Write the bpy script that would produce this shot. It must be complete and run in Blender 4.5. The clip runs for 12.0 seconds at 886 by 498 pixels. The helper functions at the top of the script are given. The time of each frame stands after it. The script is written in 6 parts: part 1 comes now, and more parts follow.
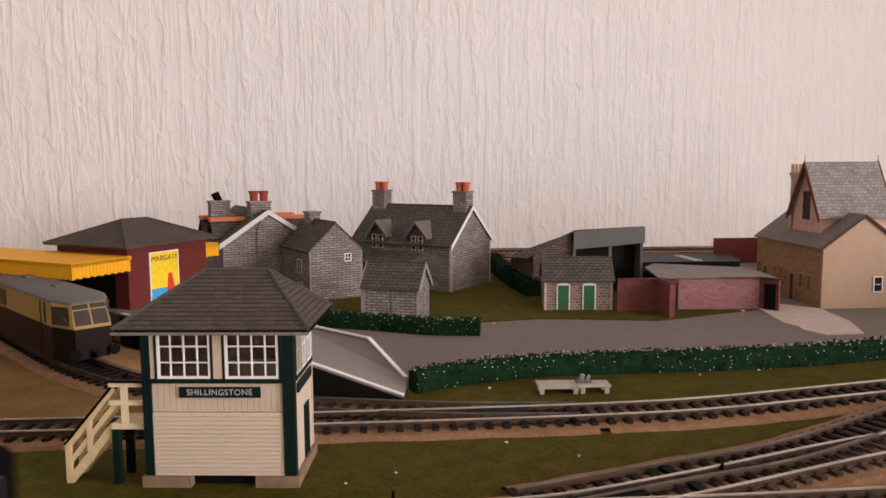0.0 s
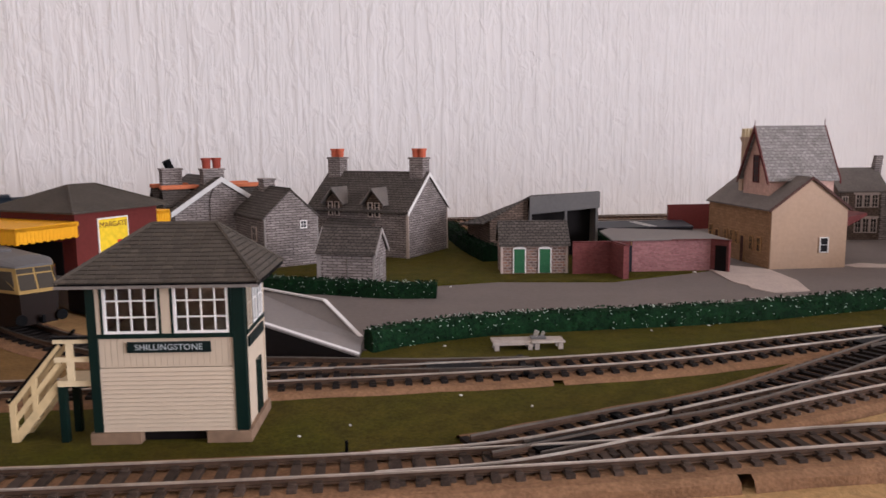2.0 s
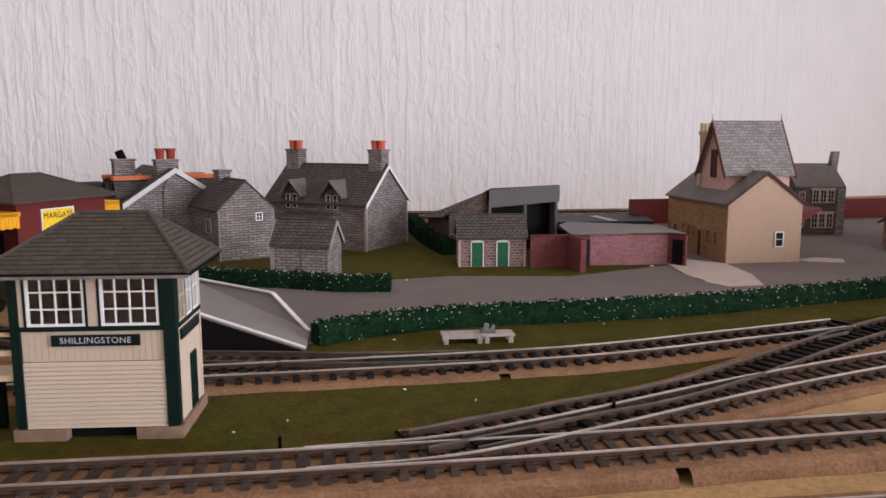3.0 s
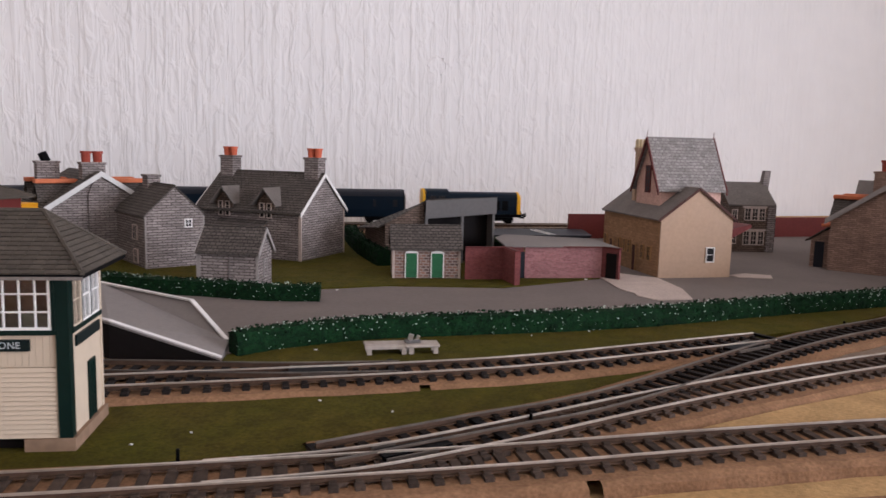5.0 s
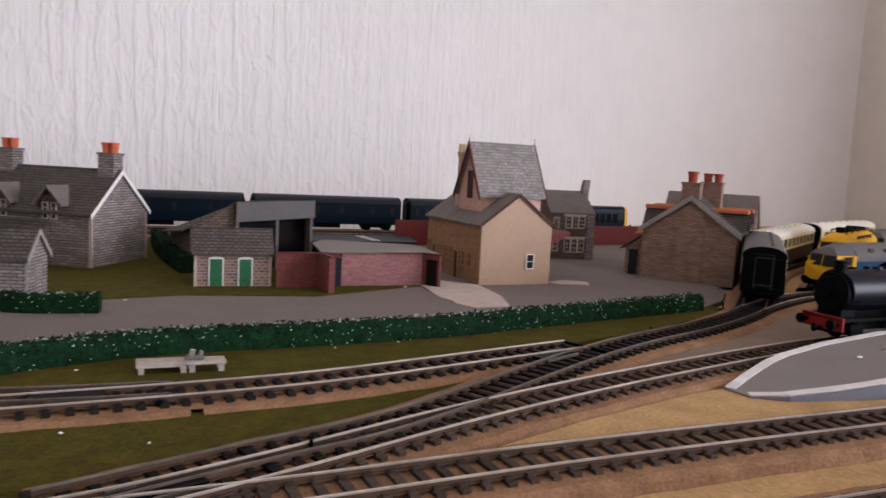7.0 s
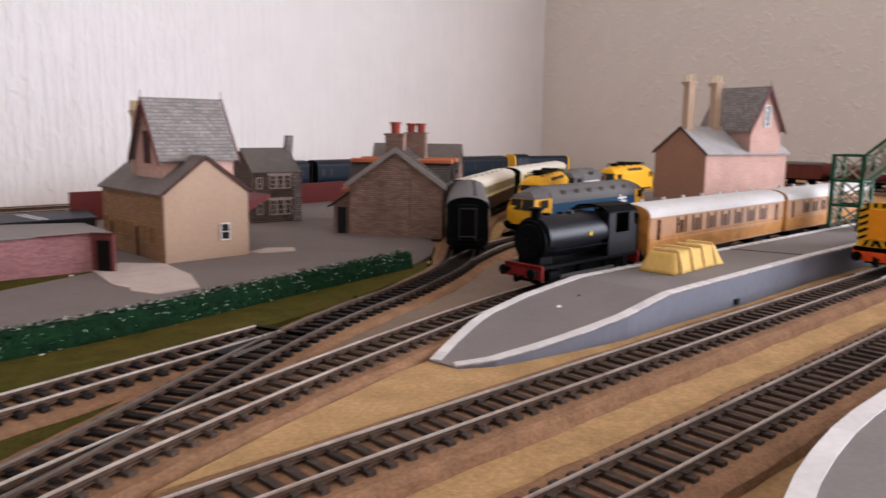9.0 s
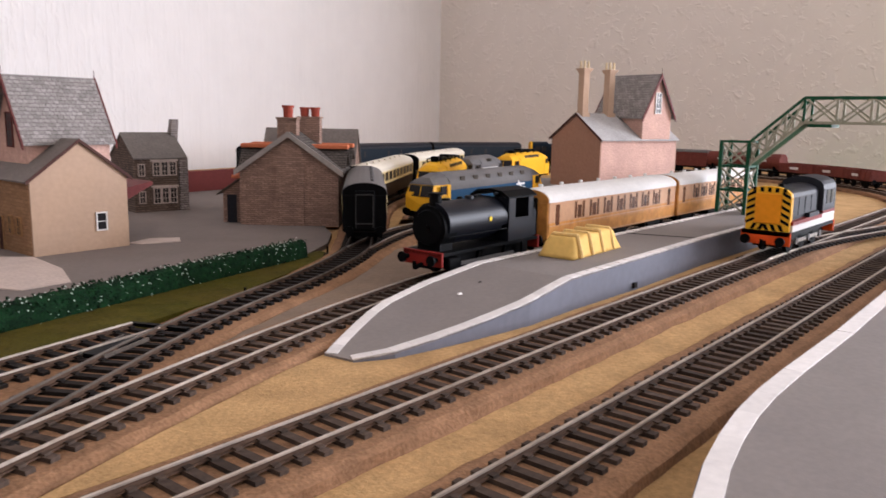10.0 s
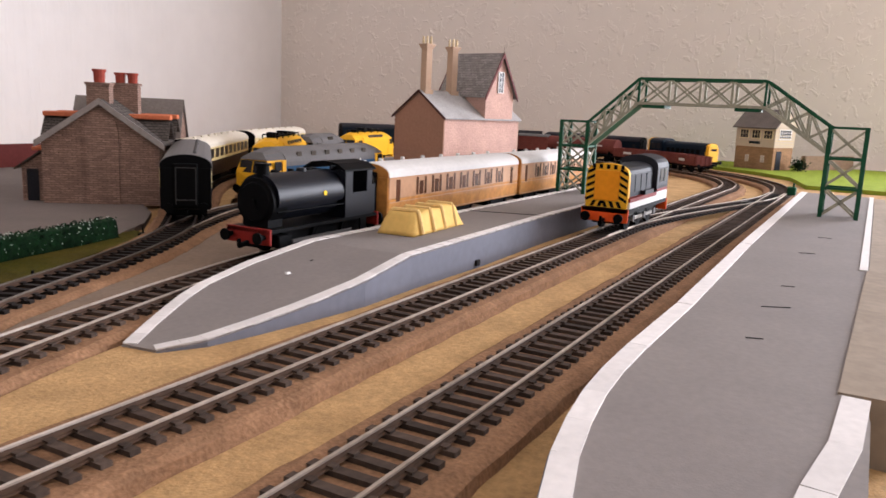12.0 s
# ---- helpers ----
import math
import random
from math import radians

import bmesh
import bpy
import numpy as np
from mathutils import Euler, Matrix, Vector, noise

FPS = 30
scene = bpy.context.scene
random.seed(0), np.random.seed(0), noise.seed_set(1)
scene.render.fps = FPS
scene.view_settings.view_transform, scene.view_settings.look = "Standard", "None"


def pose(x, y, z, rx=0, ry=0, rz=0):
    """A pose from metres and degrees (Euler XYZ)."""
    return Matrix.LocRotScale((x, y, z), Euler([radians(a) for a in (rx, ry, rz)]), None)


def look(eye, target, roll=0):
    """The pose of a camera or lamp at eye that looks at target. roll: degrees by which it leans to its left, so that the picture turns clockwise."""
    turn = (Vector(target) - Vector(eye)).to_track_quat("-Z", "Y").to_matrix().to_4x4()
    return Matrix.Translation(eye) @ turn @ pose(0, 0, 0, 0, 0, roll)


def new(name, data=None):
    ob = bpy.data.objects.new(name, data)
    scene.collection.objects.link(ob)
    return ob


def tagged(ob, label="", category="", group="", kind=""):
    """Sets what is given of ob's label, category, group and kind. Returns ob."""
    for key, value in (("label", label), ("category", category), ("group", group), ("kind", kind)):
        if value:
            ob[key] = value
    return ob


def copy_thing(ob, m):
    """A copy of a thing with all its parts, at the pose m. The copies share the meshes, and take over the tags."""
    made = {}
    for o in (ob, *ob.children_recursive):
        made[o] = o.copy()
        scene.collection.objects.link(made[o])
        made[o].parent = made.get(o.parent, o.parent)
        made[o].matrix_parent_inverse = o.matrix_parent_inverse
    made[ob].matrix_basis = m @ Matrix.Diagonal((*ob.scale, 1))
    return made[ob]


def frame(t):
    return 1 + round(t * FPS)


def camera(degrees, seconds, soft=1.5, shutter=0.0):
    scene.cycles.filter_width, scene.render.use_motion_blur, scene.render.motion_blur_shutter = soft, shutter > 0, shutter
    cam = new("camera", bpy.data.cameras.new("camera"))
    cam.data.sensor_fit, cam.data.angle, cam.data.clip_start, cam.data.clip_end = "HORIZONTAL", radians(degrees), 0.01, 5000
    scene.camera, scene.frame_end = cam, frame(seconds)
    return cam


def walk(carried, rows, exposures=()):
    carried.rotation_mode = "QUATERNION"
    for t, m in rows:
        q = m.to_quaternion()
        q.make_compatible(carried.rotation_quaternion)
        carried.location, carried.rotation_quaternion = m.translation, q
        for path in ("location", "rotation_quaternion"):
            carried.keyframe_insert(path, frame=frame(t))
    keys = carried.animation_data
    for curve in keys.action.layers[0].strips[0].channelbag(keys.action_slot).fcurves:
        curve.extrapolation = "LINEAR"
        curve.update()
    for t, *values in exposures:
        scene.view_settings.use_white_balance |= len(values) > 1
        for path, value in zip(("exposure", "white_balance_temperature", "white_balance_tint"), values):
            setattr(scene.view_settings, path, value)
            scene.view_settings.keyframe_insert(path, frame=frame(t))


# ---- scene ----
cam = camera(59.71, 12.0, 1.5, 0.5)
MM = 0.001
PATH = [
    (0, (21.1, 39.2, 128.9), (50.3, 1032.8, 19.6), -0.35),
    (0.5, (17.4, 37.9, 127.2), (41.8, 1030.2, 5.8), -1.27),
    (1, (15.4, 36.2, 122.9), (48.1, 1027.1, -7.1), -0.94),
    (1.5, (18.9, 33.5, 122.1), (67.8, 1023.6, -9.8), -0.77),
    (2, (24.3, 38.9, 118.6), (104.5, 1025.8, -21.4), -0.53),
    (2.5, (31.8, 42.4, 117.5), (130.4, 1026.7, -28.7), -0.72),
    (3, (37.4, 44.3, 115.9), (154.1, 1026.6, -30.6), -0.04),
    (5, (51.6, 50.1, 111.8), (233.2, 1025.2, -15.6), 1.38),
    (5.5, (58.8, 53.3, 111.0), (269.1, 1023.1, -12.7), 1.92),
    (6, (67.1, 58.9, 110.3), (314.3, 1020.9, -5.4), 2.16),
    (6.5, (77.9, 68.6, 107.2), (387.4, 1012.5, -8.0), 2.51),
    (8.5, (109.1, 105.6, 105.2), (693.5, 908.0, -15.8), 1.77),
    (9, (134.1, 117.2, 108.4), (798.6, 847.7, -48.6), 0.67),
    (9.5, (143.4, 128.5, 105.3), (876.7, 791.7, -44.6), 1.25),
    (10, (147.6, 128.9, 104.1), (900.9, 764.6, -64.7), 1.08),
    (10.5, (154.1, 134.9, 101.3), (941.4, 723.5, -82.2), 1.18),
    (11, (159.9, 140.1, 98.6), (971.1, 693.4, -90.5), 1.45),
    (11.5, (170.2, 140.3, 95.9), (1014.3, 646.3, -81.8), 1.58),
    (12, (178.4, 141.6, 92.7), (1040.7, 615.1, -86.9), 2.57),
]
walk(cam, [(t, look(Vector(e) * MM, Vector(g) * MM, roll)) for t, e, g, roll in PATH], [(0, -0.34, 6700, 10), (1, -0.36, 6300, 10), (2.5, -0.35, 5950, 9), (6.5, -0.34, 5850, 7), (8.5, -0.13, 5850, 7), (9.3, -0.03, 5880, 7), (10.5, 0.13, 5950, 7), (12, 0.12, 6000, 7)])


# ---- light ----
world = bpy.data.worlds.new("world")
scene.world = world
world.use_nodes = True
wn = world.node_tree
sky = wn.nodes.new("ShaderNodeTexSky")
sky.sky_type, sky.sun_disc = "NISHITA", False
sky.sun_elevation, sky.sun_rotation = radians(35), radians(200)
wn.nodes["Background"].inputs["Strength"].default_value = 0.1
wn.links.new(sky.outputs[0], wn.nodes["Background"].inputs["Color"])


def area_lamp(name, at, aim, sx, sy, watts, colour):
    data = bpy.data.lights.new(name, "AREA")
    data.shape, data.size, data.size_y, data.energy, data.color = "RECTANGLE", sx, sy, watts, colour
    ob = new(name, data)
    ob.matrix_world = look(Vector(at) * MM, Vector(aim) * MM)
    return ob


# daylight from the window in the east wall, behind and beside the camera
area_lamp("window_daylight", (2258, -1200, 420), (1243, -1373, 420), 2.0, 0.85, 132, (1.0, 0.94, 0.985))
scene.view_settings.exposure = 0.0


# ---- materials ----
def mat(name, base, rough=0.6, metal=0.0, var=0.12, scale=300.0, bump=0.0, bscale=900.0, second=None, mix=0.0, mscale=60.0, per=0.0, spec=0.13, coat=0.0):
    """Base colour with grain at two scales, stains of a second colour, random tint per object or island, and fine relief."""
    m = bpy.data.materials.new(name)
    m.use_nodes = True
    nt = m.node_tree
    b = nt.nodes["Principled BSDF"]
    b.inputs["Roughness"].default_value = rough
    b.inputs["Metallic"].default_value = metal
    b.inputs["Specular IOR Level"].default_value = spec
    b.inputs["Coat Weight"].default_value = coat
    co = nt.nodes.new("ShaderNodeTexCoord").outputs["Object"]

    def tex(s, detail=4.0):
        n = nt.nodes.new("ShaderNodeTexNoise")
        n.inputs["Scale"].default_value, n.inputs["Detail"].default_value = s, detail
        nt.links.new(co, n.inputs["Vector"])
        return n.outputs["Fac"]

    def ramp(src, lo, hi):
        n = nt.nodes.new("ShaderNodeMapRange")
        n.inputs["From Min"].default_value, n.inputs["From Max"].default_value = 0.3, 0.7
        n.inputs["To Min"].default_value, n.inputs["To Max"].default_value = lo, hi
        nt.links.new(src, n.inputs["Value"])
        return n.outputs["Result"]

    def times(a, bfac):
        n = nt.nodes.new("ShaderNodeMix")
        n.data_type, n.blend_type = "RGBA", "MULTIPLY"
        n.inputs["Factor"].default_value = 1.0
        nt.links.new(a, n.inputs["A"])
        nt.links.new(bfac, n.inputs["B"])
        return n.outputs["Result"]

    rgb = nt.nodes.new("ShaderNodeRGB")
    rgb.outputs[0].default_value = (*base, 1)
    col = rgb.outputs[0]
    if second:
        n = nt.nodes.new("ShaderNodeMix")
        n.data_type = "RGBA"
        n.inputs["B"].default_value = (*second, 1)
        nt.links.new(ramp(tex(mscale, 6.0), 0.0, mix), n.inputs["Factor"])
        nt.links.new(col, n.inputs["A"])
        col = n.outputs["Result"]
    col = times(col, ramp(tex(scale), 1 - var, 1 + var))
    col = times(col, ramp(tex(scale / 9), 1 - var * 0.7, 1 + var * 0.7))
    if per:
        info = nt.nodes.new("ShaderNodeObjectInfo").outputs["Random"]
        isl = nt.nodes.new("ShaderNodeNewGeometry").outputs["Random Per Island"]
        add = nt.nodes.new("ShaderNodeMath")
        add.operation = "ADD"
        nt.links.new(info, add.inputs[0])
        nt.links.new(isl, add.inputs[1])
        fr = nt.nodes.new("ShaderNodeMath")
        fr.operation = "FRACT"
        nt.links.new(add.outputs[0], fr.inputs[0])
        mr = nt.nodes.new("ShaderNodeMapRange")
        mr.inputs["To Min"].default_value, mr.inputs["To Max"].default_value = 1 - per, 1 + per
        nt.links.new(fr.outputs[0], mr.inputs["Value"])
        col = times(col, mr.outputs["Result"])
    nt.links.new(col, b.inputs["Base Color"])
    if bump:
        n = nt.nodes.new("ShaderNodeBump")
        n.inputs["Strength"].default_value, n.inputs["Distance"].default_value = bump, 0.0006
        nt.links.new(tex(bscale, 5.0), n.inputs["Height"])
        nt.links.new(n.outputs[0], b.inputs["Normal"])
    return m


def glass_mat():
    m = bpy.data.materials.new("clear_glazing")
    m.use_nodes = True
    b = m.node_tree.nodes["Principled BSDF"]
    b.inputs["Base Color"].default_value = (0.9, 0.92, 0.93, 1)
    b.inputs["Roughness"].default_value = 0.05
    b.inputs["Transmission Weight"].default_value = 1.0
    b.inputs["IOR"].default_value = 1.1
    return m


def wallpaper_mat(name, tall):
    """Off-white relief wallpaper: upright ragged ribs (tall) or blown flecks."""
    m = mat(name, (0.80, 0.77, 0.76) if tall else (0.76, 0.70, 0.65), 0.9, 0, 0.02, 20, 0, second=(0.72, 0.68, 0.66) if tall else (0.70, 0.64, 0.58), mix=0.2, mscale=3)
    nt = m.node_tree
    b = nt.nodes["Principled BSDF"]
    co = nt.nodes.new("ShaderNodeTexCoord").outputs["Object"]

    def relief(scale, lo, hi, distortion):
        mp = nt.nodes.new("ShaderNodeMapping")
        mp.inputs["Scale"].default_value = scale
        nt.links.new(co, mp.inputs["Vector"])
        n = nt.nodes.new("ShaderNodeTexNoise")
        n.inputs["Scale"].default_value, n.inputs["Detail"].default_value, n.inputs["Distortion"].default_value = 1.0, 3.0, distortion
        nt.links.new(mp.outputs[0], n.inputs["Vector"])
        r = nt.nodes.new("ShaderNodeMapRange")
        r.inputs["From Min"].default_value, r.inputs["From Max"].default_value = lo, hi
        nt.links.new(n.outputs["Fac"], r.inputs["Value"])
        return r.outputs[0]

    bp = nt.nodes.new("ShaderNodeBump")
    if tall:
        mix = nt.nodes.new("ShaderNodeMix")
        mix.inputs["Factor"].default_value = 0.5
        nt.links.new(relief((78, 78, 5), 0.46, 0.62, 0.25), mix.inputs["A"])
        nt.links.new(relief((66, 66, 26), 0.45, 0.66, 0.7), mix.inputs["B"])
        height = mix.outputs["Result"]
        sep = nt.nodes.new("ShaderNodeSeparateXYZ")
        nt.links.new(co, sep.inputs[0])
        # relief weakens eastwards, imitating ribs washed out by strong light
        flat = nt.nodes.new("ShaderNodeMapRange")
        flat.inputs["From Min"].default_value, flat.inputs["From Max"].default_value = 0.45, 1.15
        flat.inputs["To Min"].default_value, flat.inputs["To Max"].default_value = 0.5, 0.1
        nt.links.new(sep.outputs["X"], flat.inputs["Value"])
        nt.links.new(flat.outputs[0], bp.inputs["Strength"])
    else:
        height = relief((60, 60, 48), 0.55, 0.7, 0.9)
        bp.inputs["Strength"].default_value = 0.4
    bp.inputs["Distance"].default_value = 0.006 if tall else 0.004
    nt.links.new(height, bp.inputs["Height"])
    nt.links.new(bp.outputs[0], b.inputs["Normal"])
    return m


M = dict(
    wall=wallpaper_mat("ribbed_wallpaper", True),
    wall2=wallpaper_mat("flecked_wallpaper", False),
    # plain and ceiling tones are chosen for how much light they throw back
    plain=mat("plain_plaster", (0.52, 0.48, 0.44), 0.9),
    ceiling=mat("white_ceiling", (0.78, 0.76, 0.73), 0.9),
    grass=mat("green_flock", (0.060, 0.055, 0.004), 0.95, 0, 0.3, 700, 0.9, 1500, (0.085, 0.055, 0.01), 0.5, 25),
    bright=mat("bright_green_mat", (0.23, 0.29, 0.03), 0.95, 0, 0.2, 700, 0.6, 1500),
    sand=mat("sandy_scatter", (0.48, 0.305, 0.14), 0.95, 0, 0.18, 500, 0.8, 900, (0.35, 0.205, 0.09), 0.5, 30),
    cork=mat("cork_trackbed", (0.27, 0.15, 0.082), 0.95, 0, 0.22, 700, 0.9, 700, (0.20, 0.11, 0.06), 0.6, 60),
    road=mat("grey_road_card", (0.175, 0.147, 0.132), 0.85, 0, 0.06, 300, 0.15, 1500, (0.205, 0.17, 0.152), 0.4, 18),
    plat=mat("grey_platform_card", (0.215, 0.19, 0.18), 0.8, 0, 0.05, 400, 0.1, 1200, (0.25, 0.22, 0.2), 0.4, 15),
    platside=mat("slate_platform_side", (0.16, 0.165, 0.20), 0.6, 0, 0.06, 200),
    yard=mat("bare_grey_brown_ground", (0.20, 0.15, 0.115), 0.9, 0, 0.1, 400, 0.4, 900, (0.25, 0.17, 0.11), 0.5, 25),
    pave=mat("pale_paving_paper", (0.50, 0.41, 0.36), 0.85, 0, 0.1, 500),
    white=mat("white_edge_paint", (0.72, 0.68, 0.66), 0.7, 0, 0.06, 300, per=0.08),
    whitep=mat("cream_white_plastic", (0.53, 0.43, 0.325), 0.6, 0, 0.03, 200),
    cream=mat("cream_timber", (0.68, 0.55, 0.35), 0.6, 0, 0.06, 300),
    creamdk=mat("aged_cream_wood", (0.62, 0.47, 0.26), 0.6, 0, 0.08, 300),
    green=mat("dark_green_paint", (0.005, 0.015, 0.012), 0.4, 0, 0.1, 300),
    leafdoor=mat("door_green", (0.035, 0.13, 0.06), 0.5, 0, 0.08, 300),
    hedge=mat("hedge_foam", (0.003, 0.013, 0.005), 0.85, 0, 0.5, 900, 1.0, 1800, (0.010, 0.045, 0.012), 0.5, 350, per=0.6, spec=0.12),
    railcream=mat("faded_railcar_cream", (0.36, 0.235, 0.08), 0.5, 0, 0.06),
    # browner, darker sand: the shade beside the bay track, put into colour
    shadedsand=mat("sand_darkened_for_shade", (0.20, 0.115, 0.04), 0.95, 0, 0.2, 500, 0.8, 900, (0.14, 0.08, 0.03), 0.5, 30),
    radiator=mat("orange_radiator", (0.78, 0.29, 0.01), 0.55, 0, 0.06),
    fleck=mat("pale_flecks", (0.62, 0.72, 0.62), 0.7),
    rust=mat("rusty_rail_web", (0.075, 0.045, 0.03), 0.8, 0, 0.2, 300),
    slate=mat("slate_grey_roof", (0.075, 0.062, 0.05), 0.75, 0, 0.16, 600, 0.3, 900, per=0.14),
    slate2=mat("mid_grey_roof", (0.16, 0.138, 0.124), 0.75, 0, 0.15, 500, 0.3, 900, (0.15, 0.13, 0.12), 0.5, 60, per=0.12),
    # pale slates, whitened further for light reflected off the far station roof
    sheenslate=mat("pale_slate_sheen", (0.42, 0.40, 0.395), 0.75, 0, 0.12, 500, 0.2, 900, (0.34, 0.325, 0.31), 0.6, 70, per=0.1),
    mortar=mat("grey_mortar", (0.15, 0.13, 0.12), 0.9, 0, 0.12, 600),
    redpaint=mat("maroon_paint", (0.13, 0.026, 0.022), 0.6, 0, 0.08, 300),
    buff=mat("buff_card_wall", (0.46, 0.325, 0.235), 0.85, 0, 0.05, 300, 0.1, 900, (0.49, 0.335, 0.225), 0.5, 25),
    buffside=mat("brown_buff_stone", (0.40, 0.235, 0.115), 0.85, 0, 0.1, 500, 0.1, 900, (0.32, 0.18, 0.09), 0.5, 40),
    darkbarge=mat("dark_brown_barge_board", (0.07, 0.03, 0.025), 0.6),
    maroon=mat("maroon_barge_board", (0.12, 0.03, 0.028), 0.6),
    terracotta=mat("terracotta_pot", (0.55, 0.13, 0.07), 0.7, 0, 0.1, 500),
    oldpot=mat("dull_red_pot", (0.30, 0.06, 0.04), 0.75, 0, 0.15, 400),
    orange=mat("orange_ridge_tile", (0.56, 0.17, 0.08), 0.75, 0, 0.1, 500),
    winwhite=mat("white_window_paint", (0.78, 0.75, 0.72), 0.6, 0, 0.03),
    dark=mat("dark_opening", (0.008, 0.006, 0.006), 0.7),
    pane=mat("dark_glazing", (0.015, 0.013, 0.014), 0.3, 0, 0.1, spec=0.2),
    glass=glass_mat(),
    rail=mat("nickel_silver_rail", (0.68, 0.61, 0.54), 0.36, 0.7, 0.12, 300, second=(0.32, 0.25, 0.19), mix=0.7, mscale=40),
    darkrail=mat("dull_dark_rail", (0.15, 0.125, 0.105), 0.45, 0.4, 0.25, 120, second=(0.07, 0.055, 0.045), mix=0.8, mscale=50),
    sleeper=mat("black_brown_sleeper", (0.016, 0.012, 0.0105), 0.75, 0, 0.2, 500, per=0.2),
    brownsleeper=mat("brown_sleeper", (0.062, 0.043, 0.033), 0.8, 0, 0.25, 500, per=0.35),
    black=mat("matt_black", (0.0025, 0.0025, 0.003), 0.55, 0, 0.15, 300, spec=0.06),
    blackgloss=mat("satin_black", (0.003, 0.0038, 0.0075), 0.42, 0, 0.1, 300, spec=0.2),
    grey=mat("roof_grey", (0.13, 0.122, 0.12), 0.6, 0, 0.06),
    lightgrey=mat("pale_roof_grey", (0.62, 0.60, 0.58), 0.55, 0, 0.05),
    blue=mat("rail_blue", (0.003, 0.009, 0.018), 0.4, 0, 0.08),
    blue2=mat("bright_rail_blue", (0.012, 0.055, 0.12), 0.4, 0, 0.06),
    yellow=mat("warning_yellow", (0.80, 0.42, 0.02), 0.45, 0, 0.05),
    amber=mat("orange_yellow_valance", (0.78, 0.36, 0.015), 0.55, 0, 0.05),
    bufferred=mat("buffer_beam_red", (0.20, 0.016, 0.012), 0.5, 0, 0.08),
    vermilion=mat("orange_red_beam", (0.70, 0.085, 0.012), 0.5, 0, 0.05),
    # varnished teak; its gold mottle imitates reflections on the lower panels
    teak=mat("varnished_teak", (0.40, 0.17, 0.045), 0.4, 0, 0.2, 200, second=(0.52, 0.25, 0.06), mix=0.8, mscale=70, coat=0.2),
    teakdark=mat("brown_teak_glazing", (0.085, 0.03, 0.012), 0.25, 0, 0.2, 200, spec=0.3),
    teakpale=mat("pale_teak", (0.46, 0.265, 0.15), 0.45, 0, 0.1, 200),
    coachcream=mat("coach_cream", (0.74, 0.60, 0.30), 0.45, 0, 0.04),
    chocolate=mat("chocolate_brown", (0.013, 0.007, 0.005), 0.4, 0, 0.08),
    lightcream=mat("pale_cream_roof", (0.72, 0.66, 0.55), 0.55, 0, 0.04),
    gangway=mat("dull_gangway_grey", (0.045, 0.043, 0.042), 0.5),
    wagon=mat("bauxite_wagon", (0.14, 0.038, 0.03), 0.6, 0, 0.12),
    icgrey=mat("executive_dark_grey", (0.018, 0.019, 0.025), 0.5, 0, 0.06),
    icwhite=mat("livery_pale_grey", (0.66, 0.64, 0.63), 0.5, 0, 0.03),
    hay=mat("yellow_sheet", (0.72, 0.47, 0.14), 0.7, 0, 0.06, 300),
    rope=mat("pale_rope", (0.74, 0.52, 0.22), 0.8),
    bridgecream=mat("weathered_lattice", (0.33, 0.315, 0.24), 0.6, 0, 0.15, 300),
    bridgegreen=mat("bridge_green", (0.012, 0.07, 0.032), 0.5, 0, 0.1, 300),
    steel=mat("bright_metal", (0.6, 0.58, 0.55), 0.3, 0.9),
    posteryellow=mat("poster_yellow", (0.85, 0.58, 0.03), 0.6),
    posterblue=mat("poster_blue", (0.05, 0.30, 0.62), 0.6),
    posterred=mat("poster_red", (0.65, 0.05, 0.03), 0.6),
    sign=mat("sign_black_green", (0.006, 0.012, 0.012), 0.4),
    kerbcard=mat("tan_card", (0.27, 0.215, 0.16), 0.85, 0, 0.1, 200, second=(0.33, 0.27, 0.21), mix=0.6, mscale=12),
    lettergrey=mat("grey_blue_lettering", (0.42, 0.45, 0.46), 0.6),
    plinth=mat("brown_plinth", (0.25, 0.165, 0.11), 0.8, 0, 0.15, 200),
    cabin=mat("brown_cabin_lining", (0.20, 0.115, 0.075), 0.8, 0, 0.2, 60),
    wood=mat("pale_batten", (0.42, 0.33, 0.23), 0.7, 0, 0.12, 200),
)


